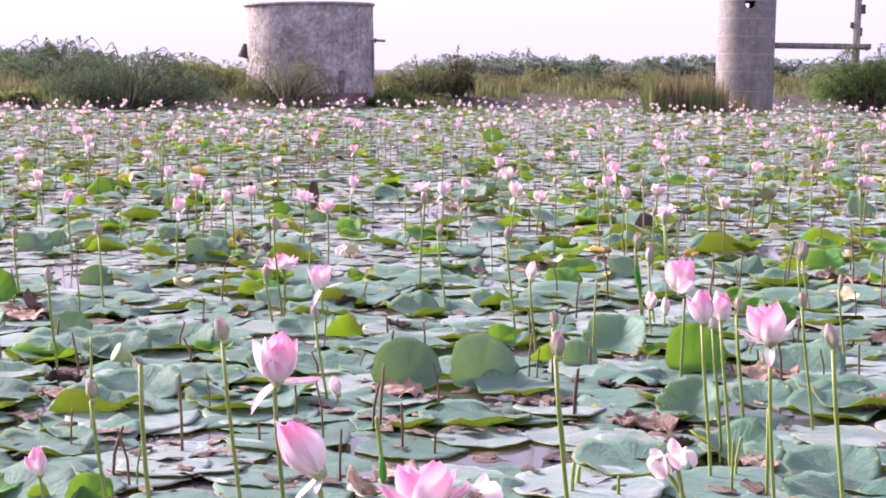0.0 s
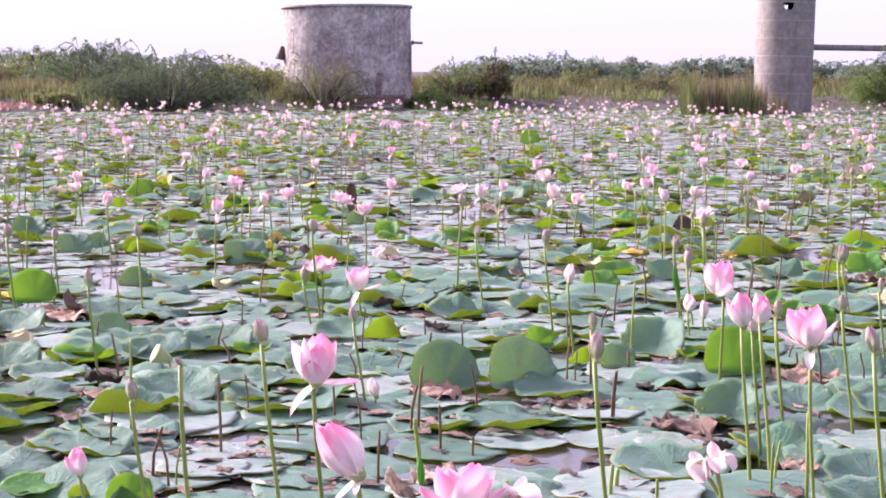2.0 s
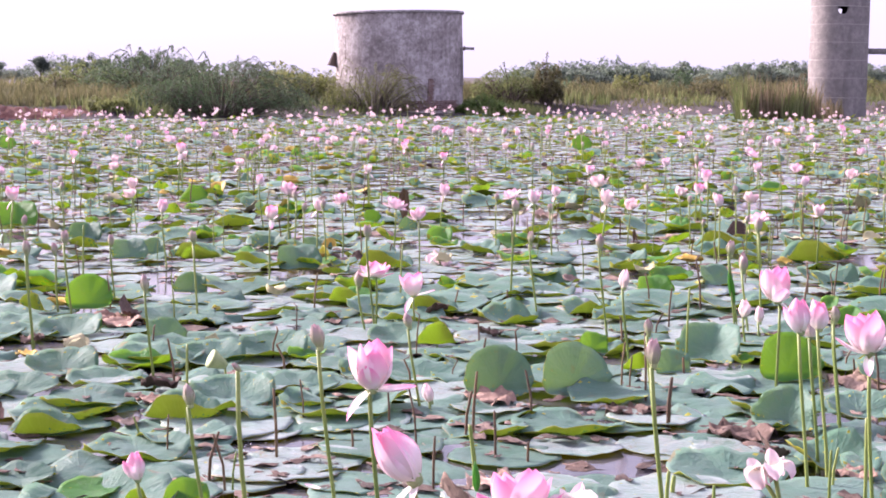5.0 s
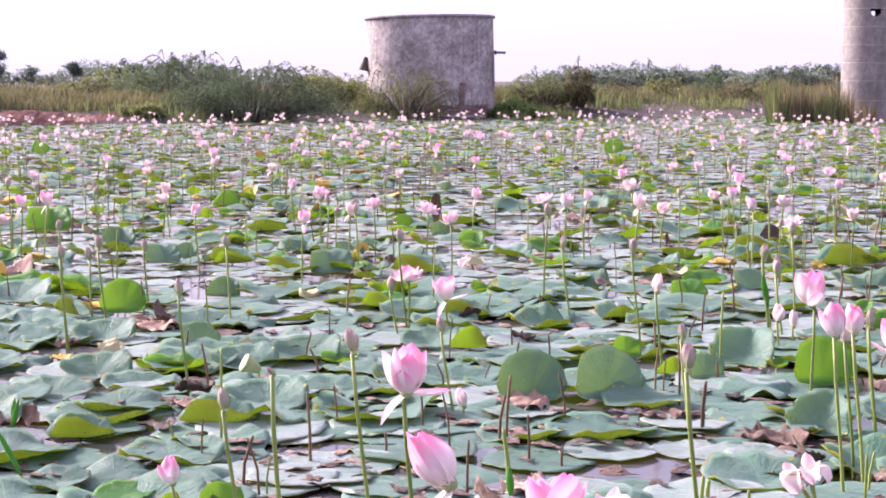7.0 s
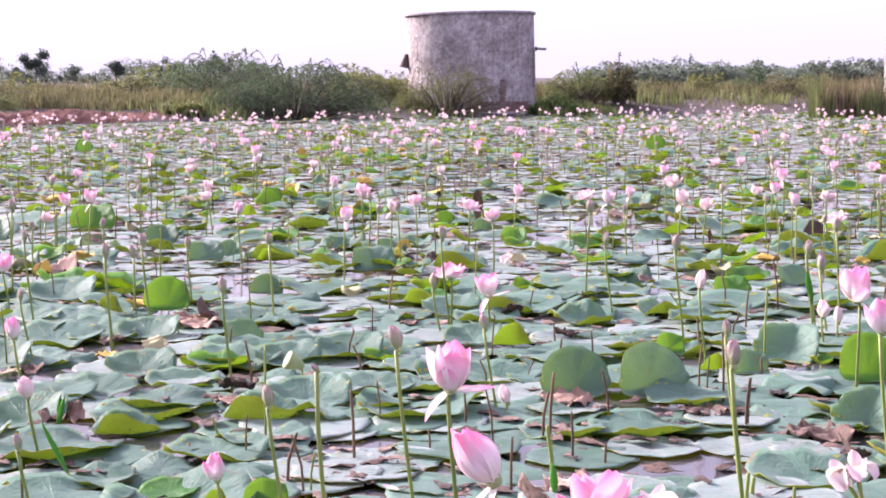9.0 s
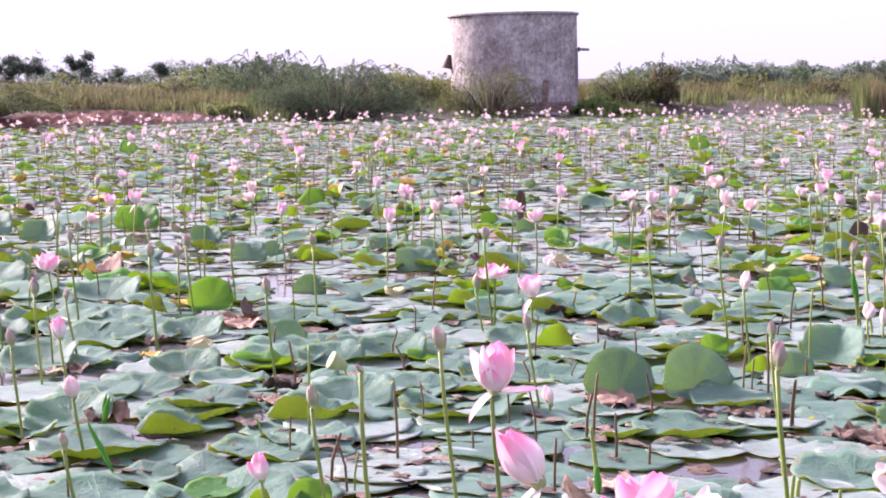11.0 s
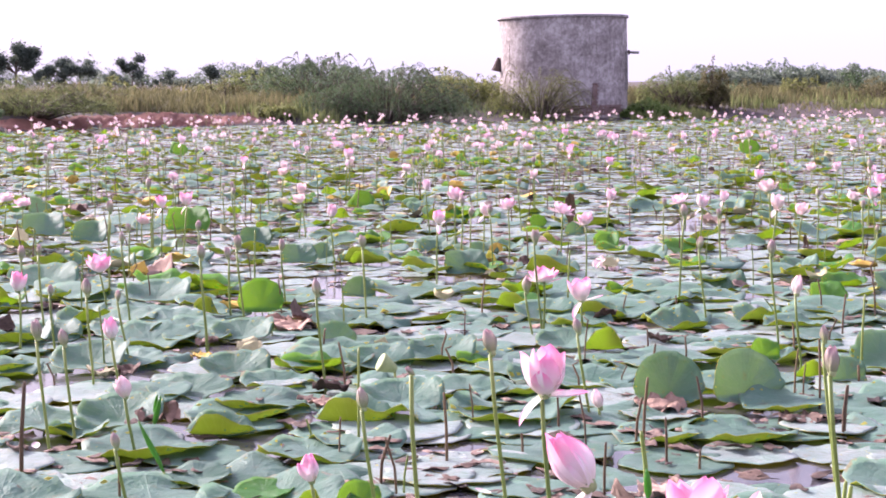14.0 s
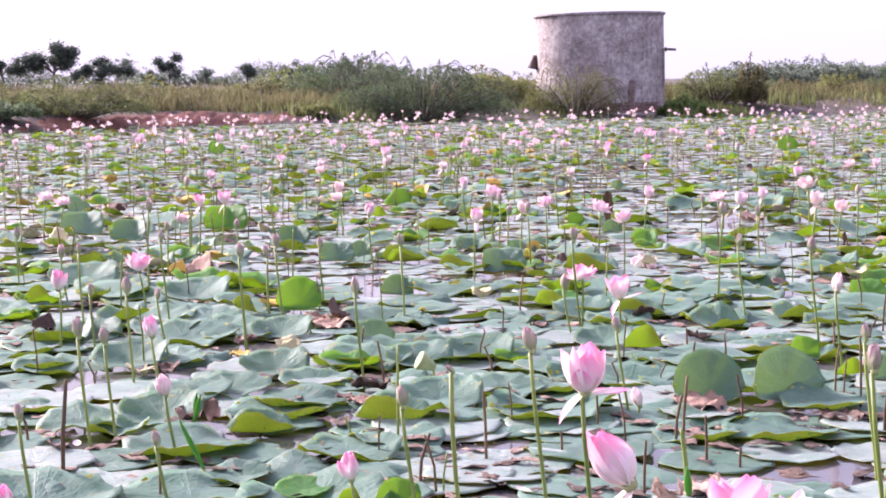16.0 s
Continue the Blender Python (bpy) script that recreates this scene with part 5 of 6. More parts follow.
leaf(0.97, 6.11, 0.172, "flat", 0.012, 0, 0, 230, "", 3)
leaf(1.61, 7.80, 0.054, "deep", 0.03, 0, 0, 62, "fresh")
leaf(1.29, 6.25, 0.132, "crumpled", 0.035, 0, 0, 20, "dry", 1)
leaf(0.35, 5.95, 0.209, "flat", 0.012, 0, 0, 86, "raised")
leaf(0.30, 5.45, 0.11, "crumpled", 0.03, 0, 0, 300, "tan", 1)
leaf(0.92, 8.19, 0.085, "scoop", 0.02, 0, 0, 25, "fresh", 2)
leaf(0.14, 8.12, 0.157, "dome", 0.047, 3, 0, 10, "", 0)
leaf(0.05, 7.47, 0.206, "lipped", 0.02, 0, 0, 8, "", 3)
leaf(-0.20, 9.59, 0.179, "scoop", 0.02, 0, 0, 10, "", 4)
leaf(0.14, 8.37, 0.110, "lipped", 0.03, 0, 0, -15, "fresh", 2)
leaf(-0.07, 8.55, 0.159, "scoop", 0.02, 0, 0, -25, "", 4)
leaf(-0.69, 8.17, 0.180, "scoop", 0.02, 0, 0, -10, "", 4)
leaf(-0.51, 8.01, 0.098, "bowl", 0.02, 0, 0, 0, "fresh")
leaf(-0.97, 7.89, 0.169, "scoop", 0.02, 0, 0, 20, "", 4)
leaf(-1.25, 7.90, 0.234, "lipped", 0.02, 0, 0, 6, "", 3)
leaf(-1.28, 8.43, 0.122, "scoop", 0.02, 0, 0, 50, "", 3)
leaf(-1.10, 7.18, 0.088, "crumpled", 0.035, 0, 0, 165, "dry")
leaf(-1.17, 9.24, 0.137, "rippled", 0.035, 5, 0, 330)
leaf(-1.11, 9.23, 0.159, "dome", 0.048, 4, 0, 10, "", 1)
leaf(-0.58, 9.35, 0.174, "dome", 0.052, 3, 0, 70, "", 1)
leaf(-1.63, 9.13, 0.143, "crumpled", 0.035, 0, 0, 15, "tan", 1)
leaf(-1.59, 9.47, 0.099, "crumpled", 0.035, 0, 0, 180, "dry", 1)
leaf(-1.69, 8.22, 0.063, "crumpled", 0.035, 0, 0, 351, "pale")
leaf(-1.30, 7.77, 0.163, "bowl", 0.02, 0, 0, 140, "fresh", 2)
leaf(1.90, 9.30, 0.178, "flat", 0.012, 0, 0, 155)
leaf(1.21, 9.26, 0.177, "rippled", 0.035, 0, 0, 110, "", 1)
leaf(1.05, 9.59, 0.150, "bowl", 0.02, 0, 0, 20, "", 1)
leaf(0.38, 10.22, 0.196, "rippled", 0.035, 0, 0, 260)
leaf(0.89, 11.29, 0.196, "flat", 0.012, 0, 0, 290)
leaf(1.80, 11.23, 0.156, "bowl", 0.02, 8, 0, 135, "fresh")
leaf(0.24, 12.44, 0.078, "crumpled", 0.035, 0, 0, 66, "pale")
leaf(1.31, 16.00, 0.127, "crumpled", 0.035, 0, 0, 36, "tan")
leaf(0.87, 13.53, 0.188, "bowl", 0.02, 8, -10, 190, "fresh")
leaf(-0.34, 10.53, 0.146, "deep", 0.03, 0, 0, 270, "fresh")
leaf(-0.78, 12.26, 0.149, "bowl", 0.02, 0, 0, 210, "yellow", 1)
leaf(-0.62, 12.36, 0.107, "folded", 0.03, 0, 0, 115)
leaf(-1.29, 16.63, 0.230, "bowl", 0.02, 0, 0, 35, "fresh")
leaf(-1.71, 16.85, 0.160, "folded", 0.03, 0, 0, 250, "pale", 2)
leaf(-1.19, 13.74, 0.202, "rippled", 0.035, 9, 0, 1)
leaf(-1.78, 14.08, 0.171, "bowl", 0.02, 0, 0, 264, "fresh")
leaf(-1.33, 12.65, 0.132, "bowl", 0.02, 0, 0, 60, "fresh")
leaf(-2.67, 10.74, 0.149, "bowl", 0.02, 0, 0, 235, "fresh", 2)
leaf(-3.08, 11.79, 0.123, "folded", 0.03, 0, 0, 210, "dry", 2)
leaf(2.06, 7.29, 0.155, "crumpled", 0.035, 0, 0, 225, "dry", 1)
leaf(1.86, 6.65, 0.142, "scoop", 0.02, 0, 0, 12, "", 4)
leaf(2.12, 6.50, 0.197, "lipped", 0.02, 0, 0, -8, "", 3)
leaf(1.75, 6.12, 0.185, "flat", 0.012, 0, 0, 230)
leaf(1.77, 5.41, 0.164, "scoop", 0.02, 0, 0, -25, "", 4)
leaf(1.65, 5.34, 0.182, "flat", 0.012, 0, 0, 200, "raised", 1)
leaf(1.34, 5.43, 0.145, "flat", 0.012, 0, 0, 60)
leaf(1.56, 5.57, 0.070, "crumpled", 0.035, 0, 0, 240, "tan", 1)
leaf(2.24, 7.36, 0.198, "scoop", 0.02, 0, 0, 5, "", 4)
leaf(2.80, 8.32, 0.166, "lipped", 0.02, 0, 0, 5, "", 3)
leaf(2.55, 9.17, 0.113, "folded", 0.03, 0, 0, 235, "fresh", 2)
leaf(2.88, 11.12, 0.215, "rippled", 0.035, 7, -10, 20, "", 1)
leaf(2.95, 9.38, 0.194, "lipped", 0.02, 0, 0, -5, "", 3)
leaf(3.02, 10.48, 0.185, "bowl", 0.02, 0, 0, 295)
leaf(3.68, 11.45, 0.182, "rippled", 0.035, 8, 0, 135, "", 3)
leaf(3.46, 10.80, 0.115, "crumpled", 0.035, 0, 0, 160, "dry", 1)
leaf(-2.82, 7.76, 0.177, "lipped", 0.02, 0, 0, 5, "", 0)
leaf(-3.19, 8.68, 0.156, "dome", 0.047, 3, 0, 30, "", 1)
leaf(-2.40, 7.83, 0.200, "scoop", 0.02, 0, 0, -15, "", 4)
leaf(-2.85, 8.56, 0.177, "scoop", 0.02, 0, 0, 15, "", 4)
leaf(-2.24, 7.47, 0.080, "crumpled", 0.035, 0, 0, 130, "pale")
leaf(-1.90, 7.06, 0.189, "rippled", 0.035, 3, 0, 95)
leaf(-1.72, 6.51, 0.093, "crumpled", 0.035, 0, 0, 335, "tan")
leaf(-1.88, 6.52, 0.180, "scoop", 0.02, 0, 0, 0, "", 4)
leaf(-2.16, 6.37, 0.195, "rippled", 0.035, 4, 10, 45, "", 2)
leaf(-2.46, 6.70, 0.139, "lipped", 0.02, 0, 0, 5, "", 0)
leaf(-1.88, 5.79, 0.190, "flat", 0.012, 0, 0, 340, "raised", 0)
leaf(-1.34, 5.56, 0.123, "lipped", 0.02, 0, 0, -15, "", 3)
leaf(-1.98, 6.24, 0.124, "bowl", 0.02, 0, 0, 165, "", 2)
leaf(-1.99, 5.48, 0.199, "flat", 0.012, 0, 0, 300, "", 1)
leaf(-1.54, 5.42, 0.166, "flat", 0.012, 0, 0, 6, "raised")
leaf(-2.24, 6.00, 0.131, "flat", 0.012, 0, 0, 270, "", 3)
leaf(-3.18, 8.75, 0.063, "crumpled", 0.035, 0, 0, 120, "dry")
leaf(-3.17, 11.66, 0.103, "crumpled", 0.035, 0, 0, 74, "yellow", 1)
leaf(-2.80, 10.90, 0.213, "bowl", 0.02, 3, 0, 75, "fresh", 1)
leaf(-2.98, 11.52, 0.102, "crumpled", 0.035, 0, 0, 331, "tan", 2)
leaf(-2.49, 11.27, 0.159, "rippled", 0.035, 9, 0, 10, "", 3)
leaf(-3.82, 11.57, 0.227, "rippled", 0.035, 0, 0, 40)
leaf(-4.26, 11.51, 0.186, "bowl", 0.02, 0, 0, 5, "fresh", 2)
leaf(-3.52, 9.27, 0.133, "bowl", 0.02, 0, 0, 105, "fresh", 2)
leaf(-1.71, 8.33, 0.068, "crumpled", 0.035, 0, 0, 0, "pale")
leaf(-3.73, 9.93, 0.053, "deep", 0.03, 0, 0, 85, "fresh", 1)
leaf(-7.60, 31.08, 0.150, "folded", 0.03, 0, 0, 0, "fresh", 3)
leaf(-7.56, 32.33, 0.123, "bowl", 0.02, 5, 15, 99, "fresh", 1)
leaf(-5.26, 22.76, 0.165, "bowl", 0.02, 5, 5, 325, "fresh")
leaf(-5.87, 23.02, 0.111, "bowl", 0.02, 5, -5, 189)
leaf(-4.11, 16.39, 0.085, "bowl", 0.02, 5, 0, 144, "fresh", 1)
leaf(-3.75, 15.50, 0.134, "bowl", 0.02, 5, -5, 1, "fresh", 1)
leaf(-3.62, 17.05, 0.083, "deep", 0.03, 0, 0, 161, "fresh", 1)
leaf(-4.13, 19.44, 0.148, "bowl", 0.02, 5, 10, 80, "", 1)
leaf(-2.82, 14.43, 0.120, "rippled", 0.035, 9, -15, 274, "", 2)
leaf(-3.03, 14.59, 0.101, "bowl", 0.02, 5, 15, 29)
leaf(-2.80, 13.73, 0.152, "rippled", 0.035, 9, 0, 141)
leaf(-2.65, 14.44, 0.087, "rippled", 0.035, 9, 0, 159, "", 1)
leaf(-2.95, 16.29, 0.118, "rippled", 0.035, 9, -15, 101, "", 2)
leaf(-3.11, 17.64, 0.076, "bowl", 0.02, 5, 5, 158, "fresh", 1)
leaf(-4.18, 24.01, 0.166, "bowl", 0.02, 5, -20, 13)
leaf(-3.47, 21.44, 0.155, "bowl", 0.02, 5, 5, 318, "", 1)
leaf(-2.27, 14.44, 0.125, "rippled", 0.035, 9, -15, 324, "", 1)
leaf(-3.10, 18.90, 0.082, "bowl", 0.02, 5, -10, 358)
leaf(-2.21, 17.77, 0.147, "rippled", 0.035, 9, 0, 116)
leaf(-2.19, 21.53, 0.089, "folded", 0.03, 0, 0, -25, "", 1)
leaf(-1.82, 14.08, 0.146, "bowl", 0.02, 5, 10, 194, "fresh", 1)
leaf(-1.51, 13.89, 0.072, "bowl", 0.02, 5, -10, 266, "fresh", 2)
leaf(-1.65, 15.65, 0.173, "rippled", 0.035, 9, -15, 231, "", 1)
leaf(-1.15, 13.64, 0.151, "rippled", 0.035, 9, -15, 42, "", 2)
leaf(-1.43, 17.27, 0.078, "bowl", 0.02, 5, 15, 263, "fresh")
leaf(-1.18, 16.49, 0.211, "bowl", 0.02, 5, -6, 167, "fresh", 2)
leaf(-1.25, 22.83, 0.177, "rippled", 0.035, 9, 0, 289, "", 1)
leaf(-1.05, 25.60, 0.132, "bowl", 0.02, 5, 15, 158, "fresh")
leaf(-0.37, 15.54, 0.081, "folded", 0.03, 0, 0, 0, "fresh", 3)
leaf(-0.59, 13.66, 0.147, "bowl", 0.02, 5, 0, 171, "", 2)
leaf(-1.66, 27.72, 0.239, "bowl", 0.02, 5, 10, 97, "fresh", 2)
leaf(-1.52, 32.97, 0.142, "bowl", 0.02, 5, 10, 308, "fresh", 1)
leaf(3.24, 31.28, 0.194, "folded", 0.03, 0, 0, 0, "fresh", 3)
leaf(0.71, 27.08, 0.131, "rippled", 0.035, 9, -15, 53, "", 2)
leaf(0.15, 27.37, 0.132, "bowl", 0.02, 5, -20, 353, "", 2)
leaf(2.20, 22.73, 0.243, "bowl", 0.02, 5, 15, 138)
leaf(2.75, 21.75, 0.120, "bowl", 0.02, 5, -10, 37)
leaf(2.10, 19.90, 0.103, "bowl", 0.02, 5, 10, 28, "fresh", 2)
leaf(1.14, 17.68, 0.128, "bowl", 0.02, 5, 10, 343)
leaf(1.60, 15.86, 0.154, "bowl", 0.02, 5, 5, 76, "", 2)
leaf(1.43, 13.96, 0.189, "rippled", 0.035, 9, -15, 204, "", 2)
leaf(0.55, 12.99, 0.162, "bowl", 0.02, 5, 15, 131, "", 1)
leaf(0.89, 13.81, 0.144, "bowl", 0.02, 5, 10, 172, "fresh")
leaf(0.95, 12.73, 0.075, "rippled", 0.035, 9, -15, 85)
leaf(2.36, 14.97, 0.202, "bowl", 0.02, 5, -20, 196, "fresh", 2)
leaf(3.14, 18.70, 0.149, "bowl", 0.02, 5, -10, 247)
leaf(2.64, 17.54, 0.109, "bowl", 0.02, 5, 0, 299)
leaf(2.28, 17.11, 0.118, "deep", 0.03, 0, 0, 321, "fresh", 2)
leaf(4.03, 19.92, 0.213, "bowl", 0.02, 5, 10, 188)
leaf(3.17, 14.87, 0.108, "deep", 0.03, 0, 0, 236, "fresh")
leaf(4.15, 17.36, 0.078, "folded", 0.03, 0, 0, 0, "", 2)
leaf(3.63, 15.28, 0.164, "rippled", 0.035, 9, -15, 342, "", 2)
leaf(3.88, 16.61, 0.115, "bowl", 0.02, 5, 0, 218, "", 1)
leaf(3.32, 13.97, 0.150, "rippled", 0.035, 9, -15, 54, "", 2)
leaf(2.38, 12.80, 0.173, "bowl", 0.02, 5, -20, 171, "", 1)
leaf(5.36, 27.45, 0.151, "bowl", 0.02, 5, -10, 243, "fresh")
leaf(6.01, 20.94, 0.154, "bowl", 0.02, 5, 15, 132, "fresh", 1)
leaf(5.91, 21.27, 0.134, "bowl", 0.02, 5, -20, 308)
leaf(4.00, 12.67, 0.130, "bowl", 0.02, 5, 0, 303, "fresh")
leaf(4.75, 14.57, 0.108, "rippled", 0.035, 9, -15, 24, "", 2)
leaf(6.47, 21.37, 0.112, "folded", 0.03, 0, 0, -25, "pale")
leaf(4.00, 14.03, 0.089, "folded", 0.03, 0, 0, 0, "pale", 2)
leaf(4.01, 15.13, 0.058, "folded", 0.03, 0, 0, -25, "pale", 1)
leaf(5.88, 17.90, 0.132, "bowl", 0.02, 5, 0, 313, "", 1)
leaf(4.46, 20.14, 0.197, "bowl", 0.02, 5, -20, 298, "fresh")
leaf(3.72, 16.37, 0.120, "bowl", 0.02, 5, -15, 178)
leaf(2.69, 12.88, 0.135, "bowl", 0.02, 5, -20, 348, "", 1)
leaf(-7.84, 31.82, 0.157, "folded", 0.03, 0, 0, -25, "fresh", 3)
leaf(-7.77, 25.33, 0.224, "bowl", 0.02, 5, -15, 251, "fresh", 1)
leaf(-6.63, 18.67, 0.153, "bowl", 0.02, 5, -5, 226, "fresh", 1)
leaf(-5.65, 16.30, 0.122, "bowl", 0.02, 5, -10, 131, "", 2)
leaf(-5.68, 15.09, 0.097, "bowl", 0.02, 5, -10, 348, "fresh", 1)
leaf(-4.58, 15.03, 0.123, "bowl", 0.02, 5, 15, 276, "fresh", 2)
leaf(-4.74, 13.50, 0.130, "folded", 0.03, 0, 0, -25, "pale", 1)
leaf(-4.81, 14.81, 0.163, "rippled", 0.035, 9, -15, 254, "", 2)
leaf(-4.79, 13.03, 0.121, "rippled", 0.035, 9, 0, 274)
leaf(-5.58, 17.93, 0.134, "crumpled", 0.035, 0, 0, 4, "dry", 1)
leaf(-4.41, 16.11, 0.086, "folded", 0.03, 0, 0, -25, "fresh", 3)
leaf(-3.55, 13.47, 0.148, "bowl", 0.02, 5, 0, 91)
leaf(-8.54, 22.48, 0.104, "bowl", 0.02, 5, -15, 351, "fresh", 1)
leaf(-7.54, 25.65, 0.118, "bowl", 0.02, 5, 10, 130, "fresh", 1)
leaf(-0.72, 5.17, 0.079, "scoop", 0.02, 0, 0, 25, "fresh", 2)
leaf(-0.87, 5.21, 0.054, "lipped", 0.02, 0, 0, -30, "fresh", 2)
leaf(0.38, 10.07, 0.201, "lipped", 0.02, 0, 0, 5, "", 3)
leaf(-2.33, 10.24, 0.148, "dome", 0.044, 2, 0, 0, "", 0)
leaf(-2.70, 10.31, 0.220, "scoop", 0.02, 0, 0, -5, "", 4)
leaf(-3.69, 11.02, 0.243, "scoop", 0.02, 0, 0, 12, "", 4)
leaf(-1.41, 10.48, 0.108, "scoop", 0.02, 0, 0, 5, "", 2)
leaf(-2.01, 12.76, 0.106, "scoop", 0.02, 0, 0, -10, "", 2)
leaf(-2.14, 12.44, 0.137, "scoop", 0.02, 0, 0, 15, "", 3)
leaf(-1.61, 12.44, 0.154, "lipped", 0.02, 0, 0, 10, "fresh", 1)
leaf(-1.17, 12.13, 0.142, "lipped", 0.02, 0, 0, -8, "", 1)
leaf(-1.15, 13.44, 0.167, "scoop", 0.02, 0, 0, -12, "", 5)
leaf(-0.74, 12.91, 0.116, "scoop", 0.02, 0, 0, 8, "", 3)
leaf(-0.81, 11.77, 0.162, "scoop", 0.02, 0, 0, 15, "", 3)
leaf(-0.18, 11.90, 0.205, "lipped", 0.02, 0, 0, -6, "", 1)
leaf(-0.35, 10.03, 0.152, "lipped", 0.02, 0, 0, -12, "fresh", 1)
leaf(-0.67, 10.93, 0.173, "lipped", 0.02, 0, 0, 6, "", 0)
leaf(1.64, 12.25, 0.144, "scoop", 0.02, 0, 0, -20, "", 5)
leaf(1.55, 10.31, 0.121, "scoop", 0.02, 0, 0, 12, "fresh", 3)
leaf(0.96, 10.90, 0.173, "scoop", 0.02, 0, 0, 6, "", 5)
leaf(1.24, 10.71, 0.155, "lipped", 0.02, 0, 0, -8, "", 3)
leaf(2.03, 10.88, 0.128, "scoop", 0.02, 0, 0, 30, "", 3)
leaf(2.48, 9.12, 0.088, "scoop", 0.02, 0, 0, -35, "fresh", 2)
leaf(2.60, 8.99, 0.087, "scoop", 0.02, 0, 0, 0, "fresh", 2)
leaf(2.86, 10.87, 0.187, "scoop", 0.02, 0, 0, 10, "", 5)
leaf(2.23, 9.88, 0.177, "lipped", 0.02, 0, 0, 5, "", 3)
leaf(3.57, 11.30, 0.132, "scoop", 0.02, 0, 0, -10, "fresh", 3)
leaf(3.10, 14.62, 0.121, "lipped", 0.02, 0, 0, 0, "fresh", 2)
leaf(4.10, 13.05, 0.207, "lipped", 0.02, 0, 0, -5, "fresh", 1)
leaf(3.08, 12.39, 0.256, "lipped", 0.02, 0, 0, 5, "", 1)
leaf(2.53, 13.24, 0.237, "lipped", 0.02, 0, 0, 0, "", 1)
leaf(0.13, 9.63, 0.159, "lipped", 0.02, 0, 0, 0, "", 1)
leaf(-3.44, 11.85, 0.180, "scoop", 0.02, 0, 0, -8, "", 5)
leaf(-3.71, 10.13, 0.091, "lipped", 0.02, 0, 0, 20, "", 2)
leaf(-4.85, 14.57, 0.201, "scoop", 0.02, 0, 0, 6, "", 3)
leaf(-4.25, 14.05, 0.174, "scoop", 0.02, 0, 0, -10, "", 3)
leaf(-2.74, 13.82, 0.143, "scoop", 0.02, 0, 0, 0, "", 3)
leaf(-3.65, 15.16, 0.209, "scoop", 0.02, 0, 0, 8, "fresh", 3)
leaf(-4.51, 14.74, 0.153, "lipped", 0.02, 0, 0, 0, "fresh", 1)
leaf(-1.62, 12.52, 0.190, "lipped", 0.02, 0, 0, 0, "", 1)
leaf(-1.74, 9.25, 0.070, "crumpled", 0.03, 0, 0, 20, "tan", 0)
leaf(-1.61, 9.26, 0.083, "crumpled", 0.04, 0, 0, 80, "dry", 2)
leaf(-1.53, 9.60, 0.066, "crumpled", 0.03, 0, 0, 140, "tan", 1)
leaf(-0.99, 6.75, 0.079, "crumpled", 0.05, 0, 0, 60, "tan", 3)
leaf(-1.10, 6.92, 0.067, "crumpled", 0.03, 0, 0, 10, "tan", 1)
leaf(3.50, 10.78, 0.097, "crumpled", 0.03, 0, 0, 40, "dry", 0)
leaf(3.57, 10.59, 0.095, "crumpled", 0.03, 0, 0, 120, "tan", 1)
leaf(3.28, 10.84, 0.067, "crumpled", 0.03, 0, 0, 200, "dry", 1)
leaf(-0.57, 12.34, 0.043, "folded", 0.03, 0, 0, 10, "dry", 0)
leaf(-0.63, 11.68, 0.048, "folded", 0.03, 0, 0, -30, "pale", 2)
leaf(-0.91, 12.58, 0.078, "lipped", 0.03, 0, 0, 10, "yellow", 2)
leaf(2.80, 12.15, 0.059, "crumpled", 0.03, 0, 0, 10, "yellow", 0)
leaf(-3.14, 11.48, 0.063, "crumpled", 0.04, 0, 0, 10, "yellow", 2)
leaf(-2.94, 11.23, 0.085, "folded", 0.03, 0, 0, 20, "dry", 2)
leaf(-5.46, 17.51, 0.103, "crumpled", 0.06, 0, 0, 30, "tan", 3)
leaf(-3.16, 8.72, 0.066, "crumpled", 0.04, 0, 0, 20, "dry", 2)
leaf(-1.90, 8.08, 0.056, "crumpled", 0.03, 0, 0, 20, "yellow", 1)
leaf(-1.61, 7.86, 0.060, "crumpled", 0.05, 0, 0, 20, "pale", 2)
leaf(0.24, 12.09, 0.058, "folded", 0.04, 0, 0, 10, "pale", 1)
leaf(-1.00, 8.21, 0.040, "crumpled", 0.05, 0, 0, 20, "pale", 2)
withered_leaf(0.01, 15.16, 0.342, -0.074, 0.14)
withered_leaf(-0.64, 16.39, 0.267, -0.056, 0.07)
withered_leaf(1.91, 13.73, 0.119, -0.026, 0.05)
rolled_leaf(0.23, 5.36, 0.125, (-0.010, 0), 0.14, 0.009)
rolled_leaf(1.84, 9.05, 0.337, (-0.065, 0), 0.2, 0.012)
rolled_leaf(-1.72, 6.40, 0.146, (0.040, 0), 0.16, 0.008)
rolled_leaf(-1.74, 6.51, 0.130, (0.015, 0), 0.14, 0.008)
rolled_leaf(-1.43, 5.53, 0.227, (-0.106, 0), 0.2, 0.007)
rolled_leaf(-1.68, 8.84, 0.118, (-0.007, 0), 0.08, 0.008)
fallen_petal(-0.30, 5.40, 0.022, 0.065, 60, True)
fallen_petal(0.60, 5.45, 0.022, 0.065, 200, True)
fallen_petal(-2.06, 5.98, 0.022, 0.065, 20, True)
fallen_petal(-0.87, 5.45, 0.022, 0.058, 120, False)
drops_on(-0.37, 5.86, 0.21, 70, 1)
drops_on(-0.52, 6.06, 0.15, 30, 2)
drops_on(0.67, 6.57, 0.18, 30, 3)
drops_on(-0.21, 6.30, 0.13, 20, 4)
drops_on(-1.26, 5.66, 0.12, 24, 5)
